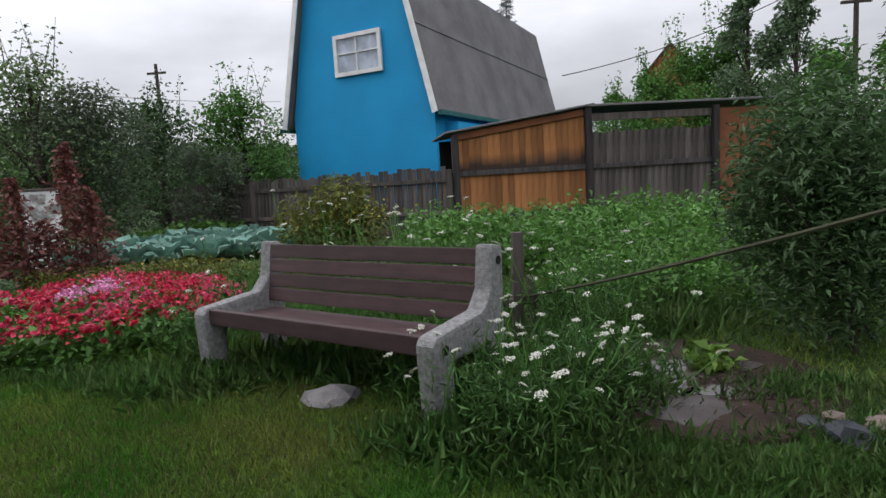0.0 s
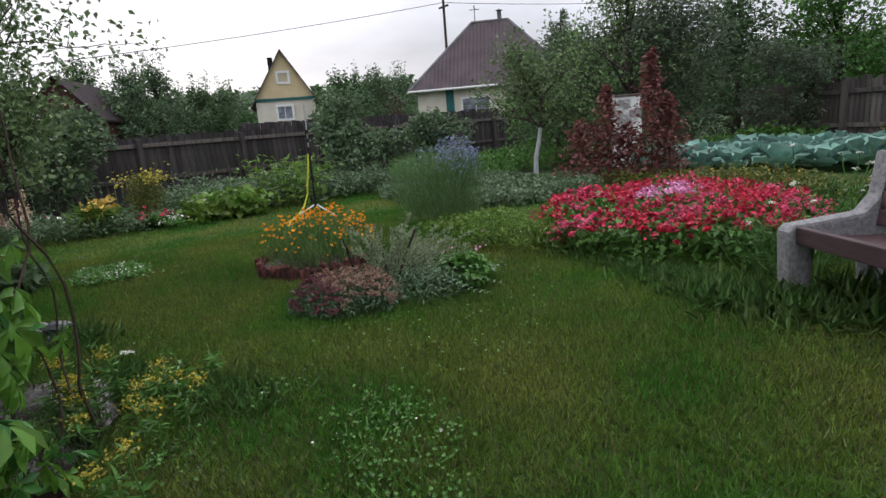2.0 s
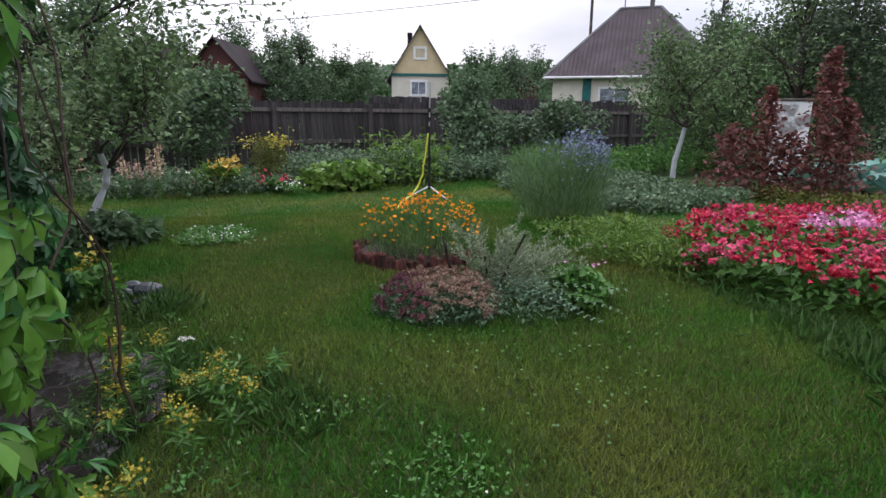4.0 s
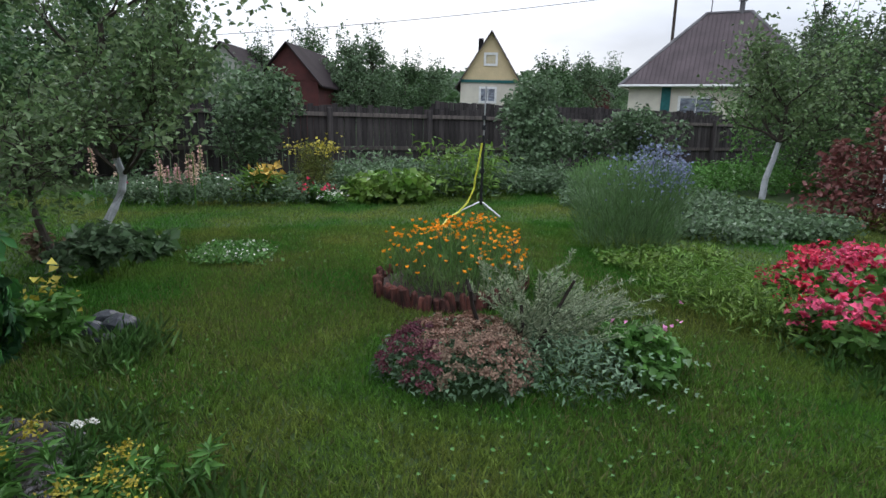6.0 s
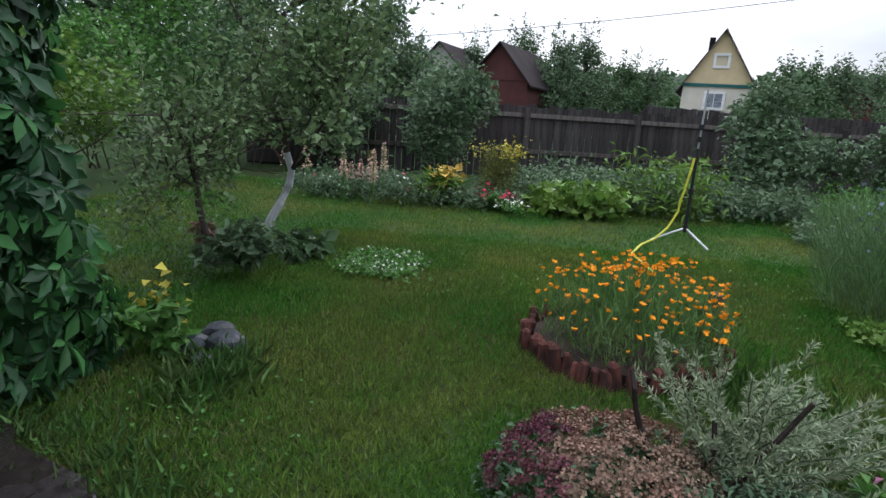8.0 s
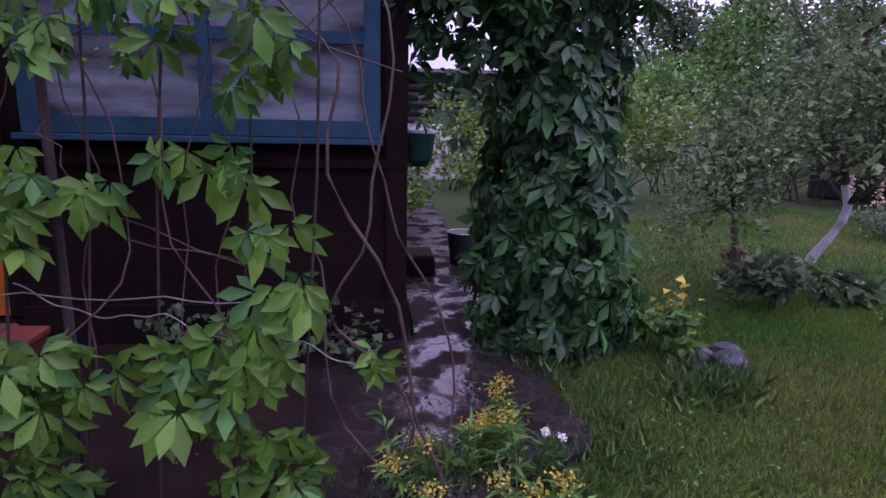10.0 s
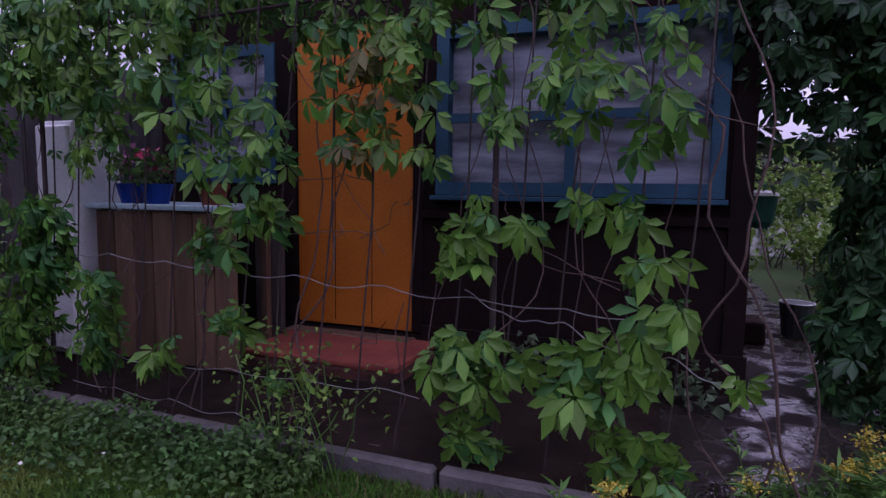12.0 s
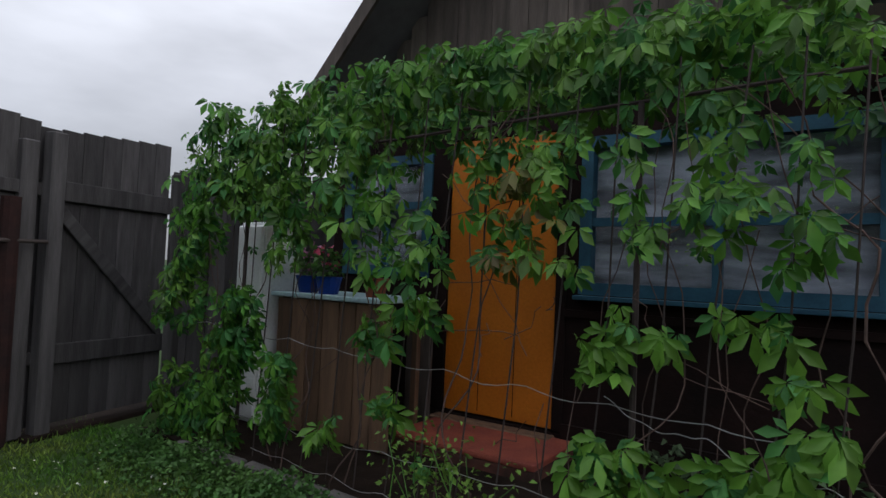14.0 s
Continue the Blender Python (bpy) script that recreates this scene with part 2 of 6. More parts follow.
M_lambs = leafmat("silver_leaf", (0.13, 0.20, 0.115), (0.10, 0.175, 0.09), 0.3, 0.7, 0.2)
M_leaf_mid = leafmat("garden_leaf", (0.075, 0.19, 0.035), (0.10, 0.215, 0.045))
M_yarrow = leafmat("yarrow_leaf", (0.05, 0.13, 0.03), (0.075, 0.155, 0.035), 0.45)
M_leaf_dark = leafmat("dark_leaf", (0.055, 0.11, 0.038), (0.07, 0.125, 0.05))
M_leaf_light = leafmat("light_leaf", (0.11, 0.22, 0.035), (0.14, 0.22, 0.04))
M_leaf_light_weed = leafmat("clover_leaf", (0.07, 0.19, 0.035), (0.09, 0.21, 0.04))
M_leaf_olive = leafmat("olive_leaf", (0.11, 0.135, 0.03), (0.14, 0.15, 0.03))
M_leaf_grey = leafmat("grey_green_leaf", (0.095, 0.155, 0.075), (0.115, 0.175, 0.09))
M_apple = leafmat("apple_leaf", (0.105, 0.18, 0.065), (0.15, 0.21, 0.09), 0.5)
M_willow = leafmat("willow_leaf", (0.10, 0.135, 0.08), (0.085, 0.115, 0.065), 0.4)
M_creeper = leafmat("creeper_leaf", (0.066, 0.20, 0.026), (0.115, 0.235, 0.034), 0.6, 0.42, 0.38)
M_creeper_dark = leafmat("deep_green_creeper_leaf", (0.038, 0.14, 0.034), (0.05, 0.16, 0.036), 0.5, 0.55, 0.3)
# creeper leaf darkened in its base colour to stand in for the column's shade
M_creeper_shaded = leafmat("shaded_vine_leaf", (0.026, 0.078, 0.030), (0.036, 0.095, 0.034), 0.5, 0.4, 0.15)
M_creeper_red = leafmat("reddish_creeper_leaf", (0.13, 0.095, 0.03), (0.12, 0.13, 0.03), 0.4, 0.45, 0.3)
M_conifer = leafmat("conifer_needles", (0.03, 0.055, 0.022), (0.04, 0.06, 0.028), 0.4)
M_hill = mat("wooded_hill", (0.045, 0.075, 0.035), (0.03, 0.05, 0.026), 0.95, 0.15, 1.2, 0)
M_whitewash = mat("peeling_whitewash", (0.70, 0.70, 0.68), (0.25, 0.24, 0.23), 0.9, 5, 40, 0.3, mixrange=(0.46, 0.58))
M_fridge = mat("white_enamel", (0.82, 0.84, 0.84), (0.72, 0.73, 0.73), 0.4, 4, 60, 0.05)
M_tabletop = mat("pale_blue_oilcloth", (0.45, 0.62, 0.66), (0.40, 0.56, 0.62), 0.4, 6, 40, 0.05)
M_bluepot = mat("blue_plastic_pot", (0.01, 0.05, 0.30), None, 0.4, bump=0)
M_brownpanel = mat("brown_plank", (0.17, 0.10, 0.06), (0.10, 0.062, 0.042), 0.85, 2.5, 24, 0.4, per='object', spread=0.3, stretch=(6, 6, 0.6))

M_glass = bpy.data.materials.new("window_glass")
M_glass.use_nodes = True
g = M_glass.node_tree.nodes["Principled BSDF"]
g.inputs["Base Color"].default_value = (0.9, 0.95, 1, 1)
g.inputs["Roughness"].default_value, g.inputs["Transmission Weight"].default_value, g.inputs["IOR"].default_value = 0.03, 1.0, 1.3

# wet concrete of the path: puddles shine, the rest is dull
M_wet = mat("wet_concrete", (0.030, 0.024, 0.021), (0.016, 0.013, 0.012), 0.5, 3, 24, 0.9)
nt = M_wet.node_tree
pn = nt.nodes.new("ShaderNodeTexNoise")
pn.inputs["Scale"].default_value, pn.inputs["Detail"].default_value = 4.4, 4
pm = nt.nodes.new("ShaderNodeMapRange")
pm.inputs["From Min"].default_value, pm.inputs["From Max"].default_value = 0.44, 0.53
pm.inputs["To Min"].default_value, pm.inputs["To Max"].default_value = 0.85, 0.07
tc = nt.nodes.new("ShaderNodeTexCoord")
nt.links.new(tc.outputs["Object"], pn.inputs["Vector"])
nt.links.new(pn.outputs[0], pm.inputs["Value"])
nt.links.new(pm.outputs[0], nt.nodes["Principled BSDF"].inputs["Roughness"])
ps = nt.nodes.new("ShaderNodeMapRange")
ps.inputs["From Min"].default_value, ps.inputs["From Max"].default_value = 0.44, 0.53
ps.inputs["To Min"].default_value, ps.inputs["To Max"].default_value = 0.06, 0.6
nt.links.new(pn.outputs[0], ps.inputs["Value"])
nt.links.new(ps.outputs[0], nt.nodes["Principled BSDF"].inputs["Specular IOR Level"])


# ---- mesh helpers ----
rng = np.random.default_rng(7)


class Acc:
    """Collects vertices and faces for one mesh."""

    def __init__(self):
        self.v, self.f, self.n = [], [], 0

    def add(self, verts, faces):
        verts = np.asarray(verts, float).reshape(-1, 3)
        self.v.append(verts)
        self.f += [tuple(i + self.n for i in fa) for fa in faces]
        self.n += len(verts)
        return self

    def box(self, x0, x1, y0, y1, z0, z1, m=None, jag=0.0):
        v = np.array([(x, y, z) for z in (z0, z1) for y in (y0, y1) for x in (x0, x1)])
        if jag:
            v = v + rng.uniform(-jag, jag, v.shape)
        if m is not None:
            v = np.array([m @ Vector(p) for p in v])
        return self.add(v, [(0, 2, 3, 1), (4, 5, 7, 6), (0, 1, 5, 4), (2, 6, 7, 3), (0, 4, 6, 2), (1, 3, 7, 5)])

    def tube(self, pts, radii, sides=6, cap=True):
        pts = np.asarray(pts, float)
        radii = np.broadcast_to(np.asarray(radii, float), (len(pts),))
        d = np.gradient(pts, axis=0)
        d /= np.linalg.norm(d, axis=1)[:, None] + 1e-9
        ref = np.where(np.abs(d[:, 2:3]) > 0.9, [[1.0, 0, 0]], [[0, 0, 1.0]])
        a = np.cross(d, ref)
        a /= np.linalg.norm(a, axis=1)[:, None] + 1e-9
        b = np.cross(d, a)
        th = np.arange(sides) * 2 * math.pi / sides
        v = pts[:, None] + radii[:, None, None] * (np.cos(th)[None, :, None] * a[:, None] + np.sin(th)[None, :, None] * b[:, None])
        f = []
        for i in range(len(pts) - 1):
            for j in range(sides):
                k = (j + 1) % sides
                f.append((i * sides + j, i * sides + k, (i + 1) * sides + k, (i + 1) * sides + j))
        if cap:
            f.append(tuple(range(sides))[::-1])
            f.append(tuple((len(pts) - 1) * sides + j for j in range(sides)))
        return self.add(v.reshape(-1, 3), f)

    def mesh(self, name, smooth=False):
        me = bpy.data.meshes.new(name)
        v = np.concatenate(self.v) if self.v else np.zeros((0, 3))
        me.from_pydata(v.tolist(), [], self.f)
        if smooth:
            me.shade_smooth()
        me.update()
        return me


def unit(a):
    return a / (np.linalg.norm(a, axis=-1, keepdims=True) + 1e-9)


def leaf_mesh(name, P, A, N, L, W, fold=0.25, curl=0.0):
    """Many leaves in one mesh: base P, long axis A, face normal about N, length L, width W; each is two folded triangles pairs."""
    P, A = np.asarray(P, float), unit(np.asarray(A, float))
    n = len(P)
    L, W = np.broadcast_to(L, (n,))[:, None], np.broadcast_to(W, (n,))[:, None]
    B = unit(np.cross(A, unit(np.asarray(N, float))))
    C = np.cross(B, A)
    mid = P + A * L * 0.45
    v = np.stack([P, mid + B * W / 2 + C * W * fold, P + A * L - C * L * curl, mid - B * W / 2 + C * W * fold], 1).reshape(-1, 3)
    k = np.arange(n)[:, None] * 4
    tri = np.concatenate([k + [0, 1, 2], k + [0, 2, 3]], 1).reshape(-1)
    return raw_mesh(name, v, tri, 3)


def raw_mesh(name, v, loops, size):
    me = bpy.data.meshes.new(name)
    nf = len(loops) // size
    me.vertices.add(len(v))
    me.vertices.foreach_set("co", np.asarray(v, np.float32).ravel())
    me.loops.add(len(loops))
    me.loops.foreach_set("vertex_index", np.asarray(loops, np.int32))
    me.polygons.add(nf)
    me.polygons.foreach_set("loop_start", np.arange(0, nf * size, size, dtype=np.int32))
    me.update(calc_edges=True)
    return me


def part(name, data, material, parent=None, label="", m=None):
    """Links a mesh, bmesh or Acc as one object under a thing or a part."""
    if isinstance(data, Acc):
        data = data.mesh(name)
    elif isinstance(data, bmesh.types.BMesh):
        me = bpy.data.meshes.new(name)
        data.to_mesh(me)
        data.free()
        data = me
    if material is not None and not data.materials:
        data.materials.append(material)
    ob = new(name, data)
    if parent is not None:
        ob.parent = parent
    if m is not None:
        ob.matrix_basis = m
    if label:
        ob["label"] = label
    if name in STUFF:
        ob["kind"] = "stuff"
    return ob


STUFF = ("foliage", "leaves", "blades", "stems", "flowers", "flower_heads", "needles", "plumes", "berries", "sprigs", "inner_foliage", "clover_heads", "arch_leaves", "leaf_row")


def thing(name, m, label, category, group="", kind=""):
    ob = new(name)
    ob.empty_display_size = 0.1
    ob.matrix_basis = m
    return tagged(ob, label, category, group, kind)


def block(sx, sy, sz, bevel=0.006, seg=1, jag=0.0):
    """A bevelled box mesh from its base's middle upwards."""
    bm = bmesh.new()
    bmesh.ops.create_cube(bm, size=1.0)
    for v in bm.verts:
        v.co = Vector((v.co.x * sx, v.co.y * sy, (v.co.z + 0.5) * sz))
        if jag:
            v.co += Vector((random.uniform(-jag, jag), random.uniform(-jag, jag), random.uniform(-jag, jag)))
    if bevel:
        bmesh.ops.bevel(bm, geom=bm.edges[:], offset=bevel, segments=seg, profile=0.6, affect='EDGES')
    me = bpy.data.meshes.new("block")
    bm.to_mesh(me)
    bm.free()
    return me


def stone_mesh(r, squash=0.6, seed=0, sub=2):
    bm = bmesh.new()
    bmesh.ops.create_icosphere(bm, subdivisions=sub, radius=r)
    for v in bm.verts:
        o = Vector((seed * 3.1, seed * 1.7, 0))
        v.co *= 1 + 0.5 * noise.noise(v.co / r * 0.9 + o) + 0.12 * noise.noise(v.co / r * 3 + o)
        v.co.z *= squash
    me = bpy.data.meshes.new("stone")
    bm.to_mesh(me)
    bm.free()
    return me


def ball_points(n, r, hollow=0.0):
    d = unit(rng.normal(size=(n, 3)))
    return d * (rng.uniform(hollow, 1, n) ** (1 / 3))[:, None] * np.asarray(r)


def clump_points(n, centre, r, lumps=7, seed=0, lump=0.5):
    """Points in an uneven crown: several lumps inside an ellipsoid."""
    c = ball_points(lumps, np.asarray(r) * (1 - lump * 0.75))
    w = rng.integers(0, lumps, n)
    p = c[w] + ball_points(n, np.asarray(r) * lump) * rng.uniform(0.6, 1.0, lumps)[w][:, None]
    return p + np.asarray(centre)


def leaves(name, P, material, parent, L=0.06, W=0.035, droop=0.2, out=None, label="", vary=0.35):
    n = len(P)
    A = rng.normal(size=(n, 3)) * [1, 1, 0.6] - [0, 0, droop]
    if out is not None:
        A = A + out
    N = rng.normal(size=(n, 3)) * 0.6 + [0, 0, 1.0]
    k = rng.uniform(1 - vary, 1 + vary, n)
    return part(name, leaf_mesh(name, P, A, N, L * k, W * k, curl=0.15), material, parent, label)


# ---- ground, fences, houses ----
def disc_ground():
    """One sheet from the garden to the horizon, with faint bumps and a rise far off."""
    acc = Acc()
    rings = [0, 1, 2, 3, 4, 5, 6, 7, 8, 10, 12, 14, 17, 20, 25, 32, 45, 70, 120, 250, 600, 2000]
    seg = 72
    v = []
    for r in rings:
        for j in range(seg):
            a = j * 2 * math.pi / seg
            x, y = -3 + r * math.cos(a), 2 + r * math.sin(a)
            z = 0.02 * noise.noise(Vector((x * 0.5, y * 0.5, 0))) - 0.015
            v.append((x, y, z if r < 30 else -0.1))
    f = [(i * seg + j, i * seg + (j + 1) % seg, (i + 1) * seg + (j + 1) % seg, (i + 1) * seg + j) for i in range(len(rings) - 1) for j in range(seg)]
    acc.add(v, f)
    return acc.mesh("ground", True)


ground = tagged(part("ground", disc_ground(), M_lawn), "mown green lawn and garden ground", "lawn", kind="structure")


def inside_lawn(x, y):
    """Where short grass grows: not on the paved apron by the cottage, nor on the dirt path."""
    u = (x + 3.92) * 0.895 - (y + 1.17) * 0.446
    v = (x + 3.92) * 0.446 + (y + 1.17) * 0.895
    apron = (v < 1.36) & (u > -0.7) | (v < 1.62) & (u > 0.5)
    path = (v < 0.0) & (u > -0.72 - 0.1 * np.sin(v * 3.1) * np.sin(v * 7.3))
    dirt = ((x - 0.75) / 0.75) ** 2 + ((y - 3.55) / 0.75) ** 2 < 1
    ring = (x + 5.78) ** 2 + (y - 2.13) ** 2 < 0.27
    mound = (x + 4.34) ** 2 + (y - 1.83) ** 2 < 0.13
    return ~(apron | path | dirt | ring | mound)


def grass(name, n, xr, yr, h, w, material, label, keep=None):
    x, y = rng.uniform(*xr, n), rng.uniform(*yr, n)
    ok = inside_lawn(x, y)
    if keep is not None:
        ok &= keep(x, y)
    x, y = x[ok], y[ok]
    n = len(x)
    P = np.stack([x, y, np.full(n, -0.02)], 1)
    A = rng.normal(size=(n, 3)) * [0.55, 0.55, 0.1] + [0, 0, 1]
    N = rng.normal(size=(n, 3)) * [1, 1, 0.1]
    k = rng.uniform(0.5, 1.35, n)
    ob = part(name, leaf_mesh(name, P, A, N, h * k, w * rng.uniform(0.7, 1.3, n), 0.1, 0.2), material)
    return tagged(ob, label, "grass", kind="stuff")


def patchy(x, y):
    return np.sin(x * 2.1 + 1.3 * np.sin(y * 1.7)) + np.sin(y * 2.6 + 1.1 * np.sin(x * 1.3)) + rng.normal(size=len(x)) * 0.7 > -0.6


grass("lawn_grass", 420000, (-8.5, 0.6), (-0.6, 4.8), 0.046, 0.0055, M_blade, "short green mown lawn grass")
grass("lawn_grass_far", 330000, (-12, 3), (-3.5, 9.0), 0.046, 0.0085, M_blade, "short green lawn grass further off", lambda x, y: ~((x > -8.5) & (x < 0.6) & (y > -0.6) & (y < 4.8)))
grass("cut_grass", 74000, (-8.0, 0.4), (-0.4, 3.6), 0.052, 0.005, M_blade_dry, "dry cut grass lying in the lawn", patchy)


n = 3000
wx, wy = rng.uniform(-8.3, 0.3, n), rng.uniform(-0.5, 4.4, n)
ok = inside_lawn(wx, wy) & (np.sin(wx * 1.7 + 2) + np.sin(wy * 2.3 + wx) > 0.3)
wp = np.stack([wx[ok], wy[ok], rng.uniform(0.01, 0.028, ok.sum())], 1)
tagged(part("lawn_weeds", leaf_mesh("lawn_weeds", wp, rng.normal(size=wp.shape) * [1, 1, 0.2], rng.normal(size=wp.shape) * 0.3 + [0, 0, 1], 0.022, 0.02), M_leaf_light_weed), "small round-leaved weeds in the lawn", "weeds", kind="stuff")


def plank_fence(name, a, b, height, label, material, width=0.13, gap=0.008, jag=0.05, rails=(0.35, 1.1), post=2.4, side=1, top=None, lean=0.0, rail_material=None):
    """Upright planks on rails between posts, from a to b on the ground."""
    a, b = Vector((*a, 0)), Vector((*b, 0))
    d = b - a
    ang = math.degrees(math.atan2(d.y, d.x))
    f = thing(name, pose(a.x, a.y, 0, 0, 0, ang), label, "fence")
    shapes = []
    for i in range(5):
        me = block(width - gap, 0.022, height + random.uniform(-jag, jag), 0.003)
        me.materials.append(material)
        shapes.append(me)
    n = round(d.length / width)
    for i in range(n):
        h = 0 if top is None else top(i / n)
        ob = part("plank", random.choice(shapes), None, f, "", pose((i + 0.5) * width, random.uniform(-0.006, 0.006), h - random.uniform(0, 0.03), random.uniform(-0.5, 0.5), random.uniform(-0.3, 0.3) + lean, 0))
    for z in rails:
        part("rail", block(d.length, 0.045, 0.09, 0.004), rail_material or material, f, "", pose(d.length / 2, -0.036 * side, z))
    k = max(2, round(d.length / post) + 1)
    pm = block(0.11, 0.11, height - 0.06, 0.01)
    pm.materials.append(material)
    for i in range(k):
        part("post", pm, None, f, "", pose(d.length * i / (k - 1), -0.10 * side, 0))
    return f


# west garden fence, in two tiers of age
plank_fence("plank_fence", (-18.9, 18.4), (-14.4, -3.0), 1.5, "long dark weathered plank fence behind the beds", M_fence_dark, 0.14, 0.01, 0.06, (0.5, 1.25), 2.4, -1, None, 0.0, M_fence)
plank_fence("plank_fence", (-20.5, 16.0), (-19.0, 5.0), 1.75, "dark brown plank fence of the neighbouring plot", M_fence_dark, 0.15, 0.004, 0.03, (0.5, 1.3), 2.5)
# low picket fence below the blue house
plank_fence("picket_fence", (-9.2, 15.3), (-1.45, 12.8), 1.52, "grey weathered low plank fence by the cabbages", M_fence, 0.12, 0.012, 0.05, (0.5, 1.2), 2.6)


def plank_shed():
    """Long plank shed wall with posts, rails and a thin roof edge."""
    a, b = Vector((-1.35, 12.9, 0)), Vector((5.4, 14.6, 0))
    d = b - a
    ang = math.degrees(math.atan2(d.y, d.x))
    s = thing("plank_shed", pose(a.x, a.y, 0, 0, 0, ang), "low garden shed of tan and grey planks with flat roof", "shed")
    def roofz(x):
        return 2.20 + 0.42 * min(x / 3.0, 1.0)
    tan = [block(0.135, 0.025, 1, 0.002) for _ in range(3)]
    grey = [block(0.15, 0.025, 1, 0.002) for _ in range(3)]
    for me in tan:
        me.materials.append(M_orange_plank)
    for me in grey:
        me.materials.append(M_fence)
    x = 0.1
    while x < 2.95:
        h = roofz(x)
        for z0, z1 in ((0.1, 1.30), (1.40, h - 0.1)):
            part("plank", random.choice(tan), None, s, "", pose(x, 0, z0) @ Matrix.Diagonal((1, 1, z1 - z0, 1)))
        x += 0.14
    while x < 5.95:
        for z0, z1 in ((0.1, 1.30), (1.40, 2.10 + random.uniform(-0.03, 0.03))):
            part("plank", random.choice(grey), None, s, "", pose(x, 0.02, z0) @ Matrix.Diagonal((1, 1, z1 - z0, 1)))
        x += 0.156
    part("side_sheet", block(1.6, 0.02, 2.5, 0.003), M_rust, s, "rust-brown sheet", pose(6.85, -0.02, 0.0))
    for z in (1.30, 0.35):
        part("rail", block(5.95, 0.05, 0.11, 0.006), M_fence_dark, s, "", pose(2.98, -0.045, z))
    part("rail", block(3.0, 0.05, 0.16, 0.006), M_fence, s, "", pose(4.5, -0.045, 2.34))
    r0 = part("rail", block(2.95, 0.05, 0.14, 0.006), M_rust, s, "red-brown top board", pose(1.48, -0.045, 2.27, 0, -8.0, 0))
    for x, h in ((0.0, 2.18), (2.98, 2.66), (5.98, 2.56)):
        part("post", block(0.15, 0.13, h, 0.015), M_fence_dark, s, "", pose(x, -0.09, 0))
    part("roof", block(3.35, 2.4, 0.045, 0.01), M_slate, s, "dark roofing edge", pose(1.45, 1.0, 2.44, 0, -8.0, 0))
    part("roof", block(4.9, 2.4, 0.05, 0.01), M_slate, s, "dark roofing edge", pose(5.4, 1.0, 2.64))
    part("back_wall", block(7.6, 0.03, 2.2, 0.003), M_black, s, "", pose(3.75, 2.1, 0.0))
    return s


plank_shed()


M_net = mat("white_net_curtain", (0.62, 0.63, 0.66), (0.34, 0.35, 0.38), 0.9, 3.0, 60, 0.1)


def window_frame(parent, w, h, m, material, bars=((0.5,), (0.5,)), t=0.07, depth=0.06, name="window", curtain=True, glass=True, bar=0.035):
    """A window lying in the x-z plane of m: frame, bars, glass and something dim behind."""
    win = part(name, Acc().box(-w / 2, w / 2, -depth, -depth * 0.8, 0, h), (curtain if curtain not in (True, False) else M_curtain) if curtain else M_black, parent, "", m)
    fr = Acc()
    fr.box(-w / 2 - t, -w / 2, -depth, 0.02, -t, h + t).box(w / 2, w / 2 + t, -depth, 0.02, -t, h + t)
    fr.box(-w / 2, w / 2, -depth, 0.02, -t, 0).box(-w / 2, w / 2, -depth, 0.02, h, h + t)
    part("frame", fr, material, win)
    for x in bars[0]:
        part("glazing_bar", Acc().box(-w / 2 + x * w - bar / 2, -w / 2 + x * w + bar / 2, -0.03, 0.01, 0, h), material, win)
    for z in bars[1]:
        part("glazing_bar", Acc().box(-w / 2, w / 2, -0.032, 0.006, z * h - bar / 2, z * h + bar / 2), material, win)
    if glass:
        gl = part("pane", Acc().box(-w / 2, w / 2, -0.022, -0.018, 0, h), M_glass, win)
        gl.visible_shadow = False
    return win


